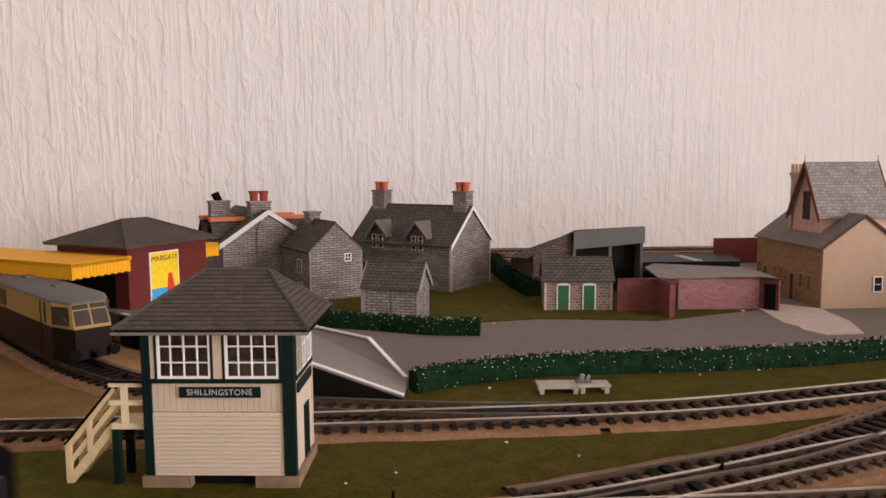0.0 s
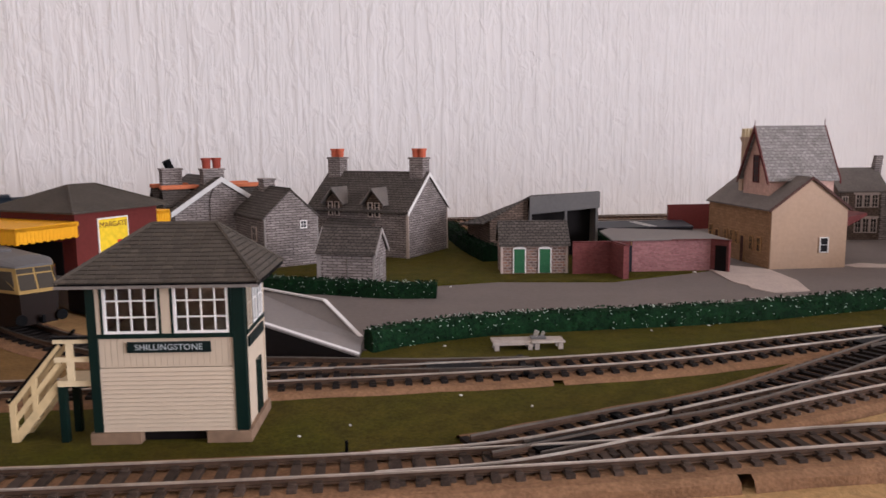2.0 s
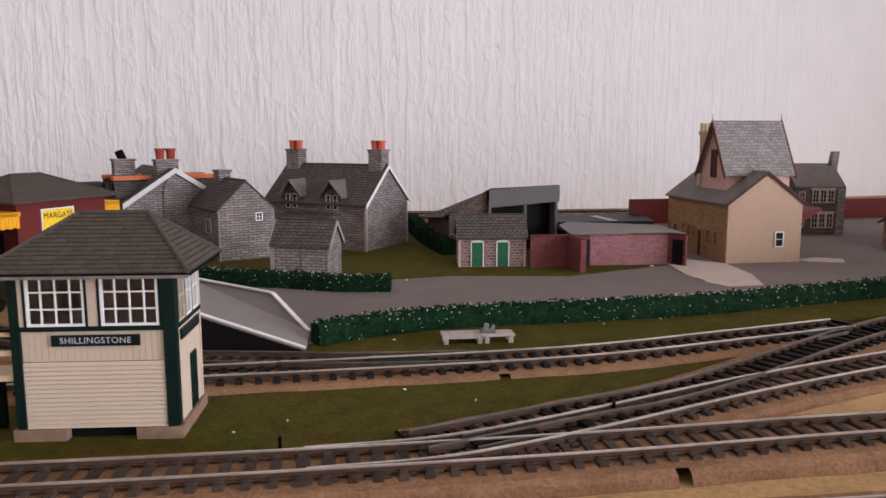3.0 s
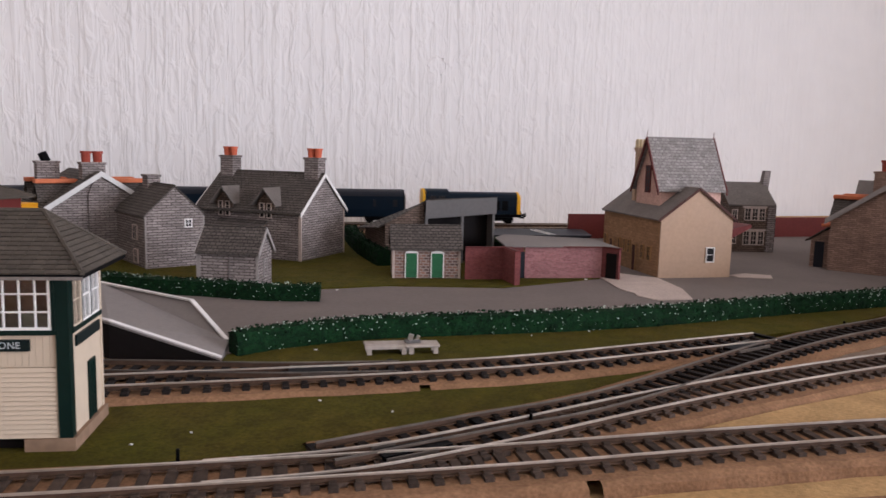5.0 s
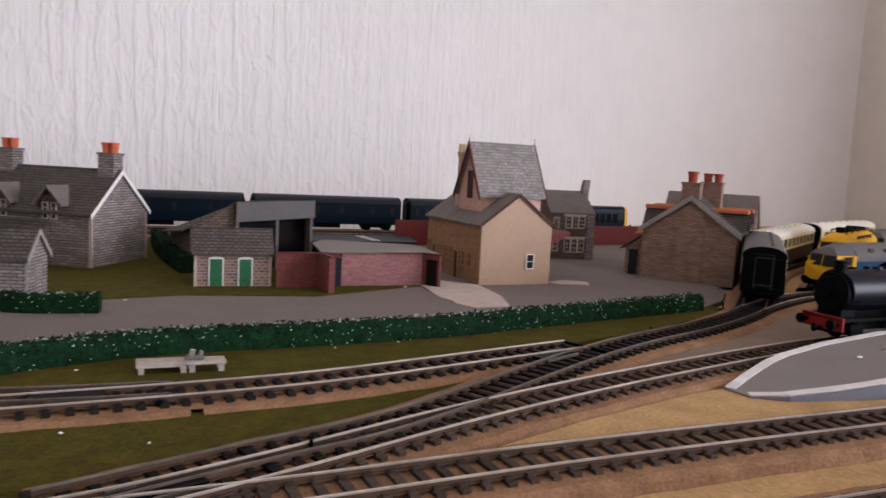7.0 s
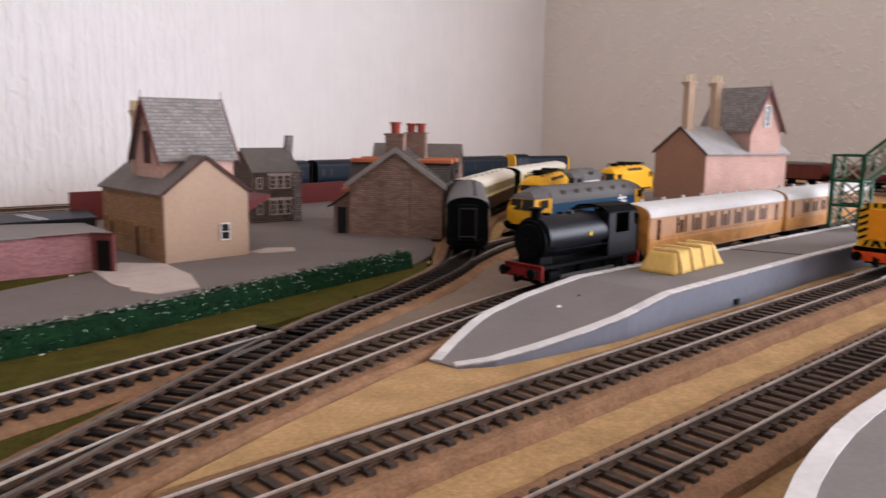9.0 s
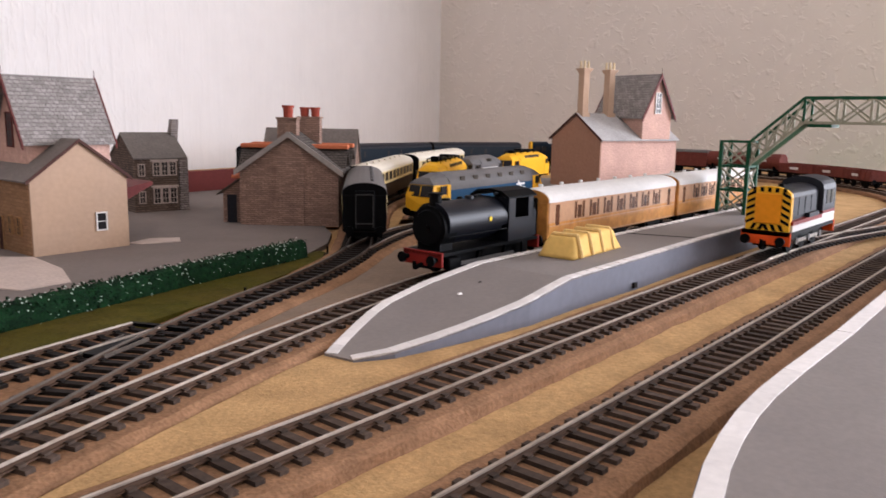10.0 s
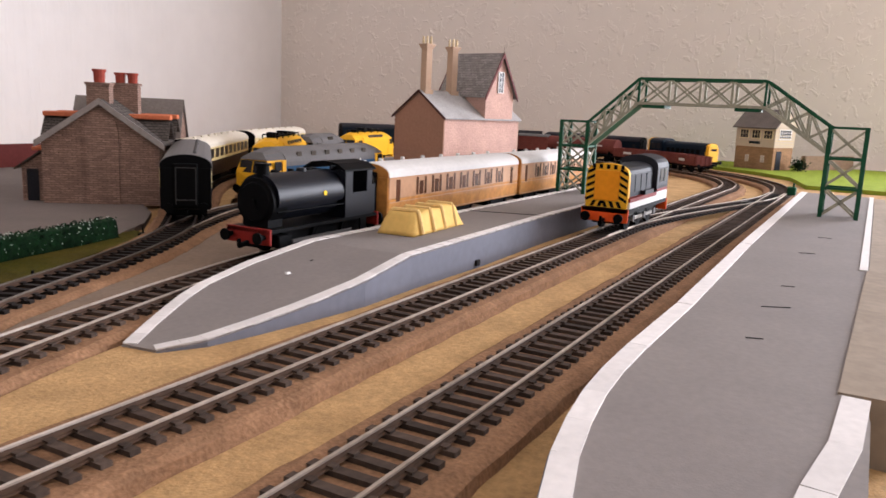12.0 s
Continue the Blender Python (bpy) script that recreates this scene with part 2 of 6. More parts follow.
def course_mat(name, c1, c2, joint, w, h, axis="xy", gap=0.35, rough=0.85, bump=0.5):
    """Printed card courses (stone, brick or slate), w by h millimetres, on upright or sloping faces."""
    m = mat(name, c1, rough, 0, 0.14, 500)
    nt = m.node_tree
    b = nt.nodes["Principled BSDF"]
    grain = b.inputs["Base Color"].links[0].from_socket
    sep = nt.nodes.new("ShaderNodeSeparateXYZ")
    nt.links.new(nt.nodes.new("ShaderNodeTexCoord").outputs["Object"], sep.inputs[0])
    com = nt.nodes.new("ShaderNodeCombineXYZ")
    if axis == "xy":
        add = nt.nodes.new("ShaderNodeMath")
        nt.links.new(sep.outputs["X"], add.inputs[0])
        nt.links.new(sep.outputs["Y"], add.inputs[1])
        nt.links.new(add.outputs[0], com.inputs["X"])
    else:
        nt.links.new(sep.outputs[axis.upper()], com.inputs["X"])
    nt.links.new(sep.outputs["Z"], com.inputs["Y"])
    t = nt.nodes.new("ShaderNodeTexBrick")
    for key, value in (("Color1", (1.15, 1.15, 1.15, 1)), ("Color2", tuple(min(1.3, c2[i] / c1[i]) for i in range(3)) + (1,)), ("Mortar", tuple(joint[i] / c1[i] for i in range(3)) + (1,))):
        t.inputs[key].default_value = value
    for key, value in (("Scale", 1.0), ("Mortar Size", gap * MM), ("Brick Width", w * MM), ("Row Height", h * MM), ("Mortar Smooth", 0.3)):
        t.inputs[key].default_value = value
    wob = nt.nodes.new("ShaderNodeTexNoise")
    wob.inputs["Scale"].default_value = 220
    va = nt.nodes.new("ShaderNodeVectorMath")
    va.operation = "SCALE"
    va.inputs["Scale"].default_value = 0.0019
    nt.links.new(wob.outputs["Color"], va.inputs[0])
    vb = nt.nodes.new("ShaderNodeVectorMath")
    nt.links.new(com.outputs[0], vb.inputs[0])
    nt.links.new(va.outputs[0], vb.inputs[1])
    nt.links.new(vb.outputs[0], t.inputs["Vector"])
    mul = nt.nodes.new("ShaderNodeMix")
    mul.data_type, mul.blend_type = "RGBA", "MULTIPLY"
    mul.inputs["Factor"].default_value = 1.0
    nt.links.new(grain, mul.inputs["A"])
    nt.links.new(t.outputs["Color"], mul.inputs["B"])
    nt.links.new(mul.outputs["Result"], b.inputs["Base Color"])
    bp = nt.nodes.new("ShaderNodeBump")
    bp.inputs["Strength"].default_value, bp.inputs["Distance"].default_value = bump, 0.0003
    bp.invert = True
    nt.links.new(t.outputs["Fac"], bp.inputs["Height"])
    nt.links.new(bp.outputs[0], b.inputs["Normal"])
    return m


M.update(
    stone=course_mat("grey_stone_courses", (0.29, 0.25, 0.235), (0.21, 0.178, 0.168), (0.085, 0.07, 0.064), 8.5, 2.4, gap=0.4, bump=0.5),
    brownstone=course_mat("brown_stone_courses", (0.16, 0.115, 0.09), (0.11, 0.078, 0.062), (0.05, 0.036, 0.03), 5.5, 2.4),
    redstone=course_mat("warm_brown_stone_courses", (0.29, 0.19, 0.15), (0.225, 0.145, 0.112), (0.14, 0.092, 0.072), 7, 1.9, gap=0.26, bump=0.35),
    mixedstone=course_mat("mottled_red_brown_stone", (0.25, 0.135, 0.10), (0.11, 0.075, 0.068), (0.34, 0.28, 0.25), 4.6, 2.5, gap=0.45),
    brick=course_mat("dark_red_brickwork", (0.19, 0.058, 0.055), (0.155, 0.045, 0.045), (0.15, 0.06, 0.058), 3.2, 1.2, gap=0.15, bump=0.2),
    pinkbrick=course_mat("pink_brickwork", (0.33, 0.155, 0.155), (0.26, 0.11, 0.115), (0.30, 0.17, 0.165), 3.4, 1.3, gap=0.18, bump=0.2),
    roof_x=course_mat("grey_slates", (0.105, 0.09, 0.08), (0.083, 0.07, 0.062), (0.03, 0.025, 0.022), 4.6, 2.3, "x", 0.34, 0.75),
    roof_y=course_mat("grey_slates_across", (0.105, 0.09, 0.08), (0.083, 0.07, 0.062), (0.03, 0.025, 0.022), 4.6, 2.3, "y", 0.34, 0.75),
    pale_x=course_mat("pale_slates", (0.275, 0.25, 0.24), (0.215, 0.195, 0.185), (0.12, 0.108, 0.1), 4.4, 2.8, "x", 0.24, 0.7, 0.3),
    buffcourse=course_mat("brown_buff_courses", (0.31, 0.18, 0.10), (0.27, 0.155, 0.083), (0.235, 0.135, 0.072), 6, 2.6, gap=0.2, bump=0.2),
    pinkcourse=course_mat("pink_stone_courses", (0.49, 0.315, 0.26), (0.55, 0.35, 0.29), (0.50, 0.32, 0.265), 6, 2.6, gap=0.12, bump=0.1),
)

M["stonegrey"] = mat("grey_barge_paint", (0.30, 0.27, 0.255), 0.7, 0, 0.1, 300)
# red-brown card of the far gable, darkened because that face is in shade
M["shadedbuff"] = mat("shaded_red_brown_card", (0.36, 0.20, 0.135), 0.85, 0, 0.08, 300, second=(0.31, 0.165, 0.11), mix=0.5, mscale=30)


# ---- building kit (all sizes in millimetres) ----
def box(bm, x0, y0, z0, x1, y1, z1):
    vs = [bm.verts.new(p) for p in ((x0, y0, z0), (x1, y0, z0), (x1, y1, z0), (x0, y1, z0), (x0, y0, z1), (x1, y0, z1), (x1, y1, z1), (x0, y1, z1))]
    for f in ((0, 3, 2, 1), (4, 5, 6, 7), (0, 1, 5, 4), (1, 2, 6, 5), (2, 3, 7, 6), (3, 0, 4, 7)):
        bm.faces.new([vs[i] for i in f])
    return vs


def solid(bm, lower, upper):
    """A closed body between two rings of the same number of points."""
    a, b = [bm.verts.new(p) for p in lower], [bm.verts.new(p) for p in upper]
    n = len(a)
    bm.faces.new(a[::-1])
    bm.faces.new(b)
    for i in range(n):
        bm.faces.new((a[i], a[(i + 1) % n], b[(i + 1) % n], b[i]))


def slab(bm, outline, z0, z1):
    solid(bm, [(x, y, z0) for x, y in outline], [(x, y, z1) for x, y in outline])


def extrude_x(bm, profile, x0, x1):
    """A body with the (y, z) profile between two x."""
    solid(bm, [(x0, y, z) for y, z in profile], [(x1, y, z) for y, z in profile])


def extrude_y(bm, profile, y0, y1):
    solid(bm, [(x, y0, z) for x, z in profile], [(x, y1, z) for x, z in profile])


def rod(bm, p, q, r, n=8, r2=None):
    p, q = Vector(p), Vector(q)
    d = (q - p).normalized()
    u = d.orthogonal().normalized()
    w = d.cross(u)
    ring = lambda c, rr: [c + rr * (math.cos(2 * math.pi * i / n + 0.4) * u + math.sin(2 * math.pi * i / n + 0.4) * w) for i in range(n)]
    solid(bm, ring(p, r), ring(q, r if r2 is None else r2))


def bar(bm, p, q, w, h):
    """A straight square bar from p to q, w wide across and h deep."""
    p, q = Vector(p), Vector(q)
    d = (q - p).normalized()
    s = d.cross(Vector((0, 0, 1)))
    s = Vector((1, 0, 0)) if s.length < 1e-3 else s.normalized()
    t = s.cross(d)
    ring = lambda c: [c + s * a * w / 2 + t * b * h / 2 for a, b in ((-1, -1), (1, -1), (1, 1), (-1, 1))]
    solid(bm, ring(p), ring(q))


def thing(name, x, y, z, rz, label, category, group="", kind=""):
    ob = new(name)
    ob.matrix_world = pose(x * MM, y * MM, z * MM, 0, 0, rz)
    return tagged(ob, label, category, group, kind)


def mesh_of(name, bm, material, bevel=0.0, smooth=False):
    bmesh.ops.recalc_face_normals(bm, faces=bm.faces[:])
    if bevel:
        bmesh.ops.bevel(bm, geom=[e for e in bm.edges if e.calc_length() > 3 * bevel and e.is_manifold and e.calc_face_angle(0) > 0.5], offset=bevel, segments=1, affect="EDGES", clamp_overlap=True)
    bmesh.ops.scale(bm, vec=(MM, MM, MM), verts=bm.verts[:])
    me = bpy.data.meshes.new(name)
    bm.to_mesh(me)
    bm.free()
    me.materials.append(M[material] if isinstance(material, str) else material)
    if smooth:
        for p in me.polygons:
            p.use_smooth = True
    return me


def part(name, bm, material, parent=None, label="", bevel=0.0, smooth=False):
    """Links a bmesh as one mesh object under a thing or part."""
    ob = new(name, mesh_of(name, bm, material, bevel, smooth))
    if parent:
        ob.parent = parent
    return tagged(ob, label)


def pbox(name, dims, material, parent=None, label="", bevel=0.0):
    bm = bmesh.new()
    box(bm, *dims)
    return part(name, bm, material, parent, label, bevel)


def setting(name, bm, material, label, category, bevel=0.0):
    return tagged(part(name, bm, material, None, "", bevel), label, category, "", "structure")


def piece(name, me, parent, m):
    ob = new(name, me)
    ob.parent = parent
    ob.matrix_local = m
    return ob


def smooth_line(pts, step=4.0):
    """Evenly spaced points and headings along a Catmull-Rom curve through pts."""
    pts = [Vector((*p, 0)) for p in pts]
    ext = [2 * pts[0] - pts[1]] + pts + [2 * pts[-1] - pts[-2]]
    dense = []
    for i in range(1, len(ext) - 2):
        a, b, c, d = ext[i - 1 : i + 3]
        n = max(2, int((c - b).length / 2))
        for k in range(n):
            t = k / n
            dense.append(0.5 * (2 * b + (c - a) * t + (2 * a - 5 * b + 4 * c - d) * t * t + (3 * b - a - 3 * c + d) * t**3))
    dense.append(pts[-1])
    out, run, nxt = [], 0.0, 0.0
    for a, b in zip(dense, dense[1:]):
        length = (b - a).length
        while nxt <= run + length and length > 0:
            out.append((a.lerp(b, (nxt - run) / length), (b - a).normalized()))
            nxt += step
        run += length
    return out


def ribbon(bm, line, a, b, z0, z1):
    """A strip between the offsets a and b (to the left of the way) of a line, from z0 to z1."""
    rows = []
    for p, d in line:
        s = Vector((-d.y, d.x, 0))
        rows.append([bm.verts.new((p + s * o) + Vector((0, 0, z))) for o, z in ((a, z0), (b, z0), (b, z1), (a, z1))])
    for r, q in zip(rows, rows[1:]):
        for i in range(4):
            bm.faces.new((r[i], r[(i + 1) % 4], q[(i + 1) % 4], q[i]))
    bm.faces.new(rows[0][::-1])
    bm.faces.new(rows[-1])


# ---- room ----
def wall_slab(name, p, q, thick, z1, material, label):
    p, q = Vector((*p, 0)), Vector((*q, 0))
    n = Vector((-(q - p).y, (q - p).x, 0)).normalized() * thick
    bm = bmesh.new()
    slab(bm, [(v.x, v.y) for v in (p, q, q + n, p + n)], -760, z1)
    return setting(name, bm, material, label, "wall")


WN, WC = (-1500, 1019), (1850, 1589)
WE = (2530, -2411)
WS = (-820, -2981)
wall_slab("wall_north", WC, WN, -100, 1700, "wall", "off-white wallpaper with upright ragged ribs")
EAST = lambda y: 1850 + (1589 - y) * 0.17
bm = bmesh.new()
for y0, y1, z0, z1 in ((1589, -200, -760, 1700), (-2200, -2411, -760, 1700), (-200, -2200, -760, -10), (-200, -2200, 850, 1700)):
    slab(bm, [(EAST(y0), y0), (EAST(y1), y1), (EAST(y1) + 100, y1), (EAST(y0) + 100, y0)], z0, z1)
setting("wall_east", bm, "wall2", "cream wallpaper with raised flecks round a window opening", "wall")
# west and south walls and the ceiling are unseen, added to shape the bounce
wall_slab("wall_west", WS, WN, 100, 1700, "plain", "unseen plain wall toned for the bounce light")
wall_slab("wall_south", WS, WE, -100, 1700, "plain", "unseen plain wall toned for the bounce light")
bm = bmesh.new()
slab(bm, [(-1620, 1110), (1840, 1700), (2650, -2400), (-820, -3100)], -780, -762)
setting("floor", bm, "wood", "plain wooden floor under the layout", "floor")
bm = bmesh.new()
slab(bm, [(-1620, 1110), (1840, 1700), (2650, -2400), (-820, -3100)], 1702, 1720)
setting("ceiling", bm, "ceiling", "unseen white ceiling toned for the bounce light", "ceiling")

bm = bmesh.new()
ring = [(15 + 1.5 * math.sin(k * 2.7)) for k in range(20)]
wall_u = Vector((3350, 570, 0)).normalized()
spot = Vector((271, 1320.3, 248))
for k in range(20):
    a, b = math.tau * k / 20, math.tau * (k + 1) / 20
    p = spot + wall_u * math.cos(a) * ring[k] + Vector((0, 0, math.sin(a) * ring[k]))
    q = spot + wall_u * math.cos(b) * ring[(k + 1) % 20] + Vector((0, 0, math.sin(b) * ring[(k + 1) % 20]))
    rod(bm, p, q, 1.1, 5)
setting("wall_scar", bm, "wall", "round scar in the relief wallpaper", "wall")

# ---- baseboard and ground ----
GROUND_Z = -3.0
bm = bmesh.new()
slab(bm, [(-900, 40), (2050, 40), (1838, 1580), (880, 1415), (800, 1208), (-390, 1208), (-900, 1121)], -34, GROUND_Z)
setting("ground", bm, "sand", "baseboard spread with sandy brown scatter", "ground")


def patch(name, outline, z, material, label, category):
    bm = bmesh.new()
    slab(bm, outline, -4, z)
    return setting(name, bm, material, label, category)


GRASS_Z, ROAD_Z = 0.6, 0.9
patch("grass_verge", [(-420, 320), (60, 322), (160, 372), (250, 415), (250, 424), (115, 402), (-20, 394), (-420, 392)], GRASS_Z, "grass", "olive green flock grass between the tracks", "grass")
patch("grass_bank", [(8, 428), (120, 430), (190, 440), (300, 470), (400, 500), (530, 560), (535, 580), (400, 556), (325, 528), (200, 505), (95, 499), (13, 466)], GRASS_Z, "grass", "strip of olive grass below the hedge", "grass")
patch("lawn", [(-230, 640), (50, 660), (120, 672), (215, 660), (330, 705), (330, 760), (170, 900), (160, 1150), (-260, 1120)], GRASS_Z, "grass", "olive green lawn round the cottages", "grass")
# ground patch painted dark where the railcar side lies in shade
patch("earth_bank", [(-560, 402), (-180, 412), (-105, 440), (-165, 500), (-240, 575), (-330, 680), (-560, 680)], 0.3, "shadedsand", "sandy scatter darkened for shade beside the bay track", "ground")
patch("lawn_far", [(160, 1000), (330, 1000), (330, 1180), (160, 1180)], GRASS_Z, "grass", "olive grass by the back fence", "grass")
patch("road", [(-10, 470), (15, 468), (95, 500), (200, 506), (325, 529), (510, 570), (560, 600), (600, 640), (700, 800), (900, 1010), (900, 1090), (330, 1080), (320, 760), (345, 706), (215, 652), (120, 665), (50, 650), (-120, 690), (-160, 640)], ROAD_Z, "road", "flat grey card road and station yard", "road")
patch("yard_ground", [(330, 420), (430, 444), (520, 456), (700, 458), (1050, 458), (1100, 560), (760, 560), (580, 545), (500, 500), (400, 458)], 0.5, "yard", "grey brown bare ground between the tracks", "ground")
patch("green_mat", [(1447, 226), (1447, 42), (2050, 42), (2010, 640), (1900, 620), (1790, 440), (1700, 330), (1604, 262)], 3, "bright", "bright green grass mat", "grass")


# ---- tracks ----
def arc(cx, cy, r, a0, a1, n=14):
    return [(cx + r * math.cos(radians(a0 + (a1 - a0) * i / n)), cy + r * math.sin(radians(a0 + (a1 - a0) * i / n))) for i in range(n + 1)]


CX, CY, RA, RB = 1250, 697, 455, 388
CW = -150


LINE_A = [(CW, 242), (0, 241), (300, 242), (700, 243), (CX - 60, 242)] + arc(CX, CY, RA, -90, 90) + [(700, 1152), (200, 1152)] + arc(CW, CY, RA, 90, 265)
LINE_B = [(-420, 299), (-130, 299), (0, 299), (120, 302), (290, 310), (686, 313), (CX - 90, 310)] + arc(CX, CY, RB, -90, 90) + [(700, 1085), (200, 1085), (-200, 1085)]
LINE_C = [(20, 300), (70, 305), (125, 323), (203, 354), (270, 377), (337, 397), (430, 421), (510, 436), (600, 440), (800, 443), (1085, 443)] + arc(1150, 697, 254, -90, 0, 8) + [(1410, 850)]
LINE_D = [(-420, 400), (-150, 404), (12, 409), (115, 415), (175, 423), (246, 440), (328, 460)]
LINE_E = [(60, 312), (128, 337), (159, 347), (190, 361), (227, 382), (273, 410), (325, 440), (381, 467), (444, 492), (500, 520), (540, 545), (568, 570), (650, 650), (730, 724), (800, 776), (900, 832), (1000, 880), (1150, 938), (1300, 985)]
LINE_F = [(100, 417), (40, 420), (-10, 428), (-70, 440), (-130, 472), (-190, 519), (-261, 595), (-340, 685)]
LINE_G = [(545, 548), (590, 572), (640, 593), (700, 605), (780, 613), (850, 620)]
LINE_H = [(720, 640), (800, 702), (880, 747), (940, 770), (1000, 787), (1135, 814), (1250, 832)]
LINE_X = [(725, 314), (800, 312), (890, 300), (1000, 277), (1080, 259), (1160, 246), (1240, 244)]
SLEEPER = None


def track(name, pts, z, sleeper, label, near=None, bed=True, pitch=8.6, head="rail", cracks=()):
    root = thing(name, 0, 0, 0, 0, label, "railway track", "layout tracks")
    line = smooth_line(pts, 6)
    for side in (1, -1):
        bm = bmesh.new()
        ribbon(bm, line, side * 8.8 - 0.55, side * 8.8 + 0.55, z + 3.3, z + 3.9)
        rl = part("rail", bm, head, root)
        bm = bmesh.new()
        ribbon(bm, line, side * 8.8 - 0.4, side * 8.8 + 0.4, z + 1.4, z + 3.3)
        ribbon(bm, line, side * 8.8 - 1.4, side * 8.8 + 1.4, z + 1.3, z + 1.8)
        part("rail_web", bm, "rust", rl, "dull brown rail web")
    global SLEEPER
    if SLEEPER is None:
        bm = bmesh.new()
        box(bm, -1.7, -14.2, 0, 1.7, 14.2, 1.5)
        for s in (-1, 1):
            box(bm, -1.3, s * 8.8 - 2.6, 1.4, 1.3, s * 8.8 + 2.6, 2.3)
        SLEEPER = {k: mesh_of("sleeper", bm.copy(), k) for k in ("sleeper", "brownsleeper")}
        bm.free()
    bm = bmesh.new()
    rest = 0
    for p, d in smooth_line(pts, pitch):
        ang = math.atan2(d.y, d.x) + random.uniform(-0.015, 0.015)
        m = Matrix.Translation((p.x * MM, p.y * MM, z * MM)) @ Matrix.Rotation(ang, 4, "Z")
        if near and near[0] < p.x < near[1] and p.y < 640:
            piece("sleeper", SLEEPER[sleeper], root, m)
            continue
        rest += 1
        s = Vector((-math.sin(ang), math.cos(ang), 0))
        e = Vector((math.cos(ang), math.sin(ang), 0))
        lo = [p + e * u * 1.7 + s * v * 14.2 for u, v in ((-1, -1), (1, -1), (1, 1), (-1, 1))]
        zz = z
        solid(bm, [(v.x, v.y, zz) for v in lo], [(v.x, v.y, zz + 1.5) for v in lo])
    if rest:
        tagged(part("far_sleeper", bm, sleeper, root), kind="stuff")
    else:
        bm.free()
    if bed:
        bm = bmesh.new()
        rows = []
        for i, (p, d) in enumerate(smooth_line(pts, 5)):
            s = Vector((-d.y, d.x, 0))
            row = []
            for k, (o, h) in enumerate(((-23.0, -3.6), (-22.0, z * 0.3), (-19.0, z * 1.06), (0, z), (19.0, z * 1.06), (22.0, z * 0.3), (23.0, -3.6))):
                w = noise.noise(Vector((p.x * 0.05, p.y * 0.05, k * 3.1))) * (1.6 if k != 3 else 0)
                row.append(bm.verts.new((p + s * (o + w)) + Vector((0, 0, h + (abs(w) * 0.25 if 0 < k < 6 and k != 3 else 0) * (-1 if k in (2, 4) else 1)))))
            rows.append(row)
        for r, q in zip(rows, rows[1:]):
            broken = any(abs(r[0].co.x - x) < 2.6 for x in cracks)
            for k in range(6):
                if not (broken and k < 2):
                    bm.faces.new((r[k], q[k], q[k + 1], r[k + 1]))
        part("trackbed", bm, "cork", root, "brown cork trackbed with crumbling shoulders")
    return root


BED = 2.3
track("railway_track", LINE_A, BED, "brownsleeper", "straight main line with brown sleepers and worn silver rails", (150, 800))
track("railway_track", LINE_B, BED + 0.1, "brownsleeper", "main line with brown sleepers beside the island platform", (-250, 700), cracks=(148,))
track("railway_track", LINE_C, BED + 0.2, "brownsleeper", "platform road curving away from a turnout", (60, 520))
track("railway_track", LINE_D, BED, "sleeper", "siding along the grass bank with pale rails", (-120, 400), cracks=(108,))
track("railway_track", LINE_E, BED + 0.3, "sleeper", "dark diverging track crossing to the yard", (110, 620), head="darkrail")
track("railway_track", LINE_F, BED - 0.1, "sleeper", "short turnout road to the bay platform", head="darkrail")
track("railway_track", LINE_G, BED - 0.1, "sleeper", "storage siding beside the platform road")
track("railway_track", LINE_H, BED - 0.1, "sleeper", "storage siding in the yard")
track("railway_track", LINE_X, BED + 0.5, "sleeper", "crossover with bright metal rails", (740, 1240), bed=False)

# ---- platforms ----
PH = 17
ISLAND_L = [(363, 377, 1.2), (380, 386, 3), (397, 394, 5), (413, 401.5, 6.5), (429, 407, 8), (464, 411.5, 12), (514, 412, PH), (700, 410, PH), (1010, 409, PH)]
ISLAND_R = [(365, 361.5, 1.2), (381, 352.5, 3), (402, 348.5, 5), (423, 345.5, 7), (444, 343, 9.5), (468, 341.5, 12), (514, 344.5, PH), (710, 350, PH), (1010, 348, PH)]


def strip_solid(name, left, right, z0, material, label, category):
    bm = bmesh.new()
    rows = [[bm.verts.new(v) for v in ((l[0], l[1], z0), (r[0], r[1], z0), r, l)] for l, r in zip(left, right)]
    for a, b in zip(rows, rows[1:]):
        for i in range(4):
            bm.faces.new((a[i], a[(i + 1) % 4], b[(i + 1) % 4], b[i]))
    bm.faces.new(rows[0][::-1])
    bm.faces.new(rows[-1])
    return setting(name, bm, material, label, category)


def edge_line(name, parent, edge, inward, width, every, material="white"):
    """White edging slabs along a platform edge, one slab after another."""
    pts = [Vector(p) for p in edge]
    for a, b in zip(pts, pts[1:]):
        n = max(1, round((b - a).length / every))
        for i in range(n):
            p, q = a.lerp(b, i / n + 0.004), a.lerp(b, (i + 1) / n - 0.004)
            d = (q - p).normalized()
            s = Vector((-d.y, d.x, 0)).normalized() * inward * width
            bm = bmesh.new()
            up = Vector((0, 0, 0.5))
            lo = [p, q, q + s, p + s]
            solid(bm, [v - up for v in lo], [v + up for v in lo])
            part(name, bm, material, parent)



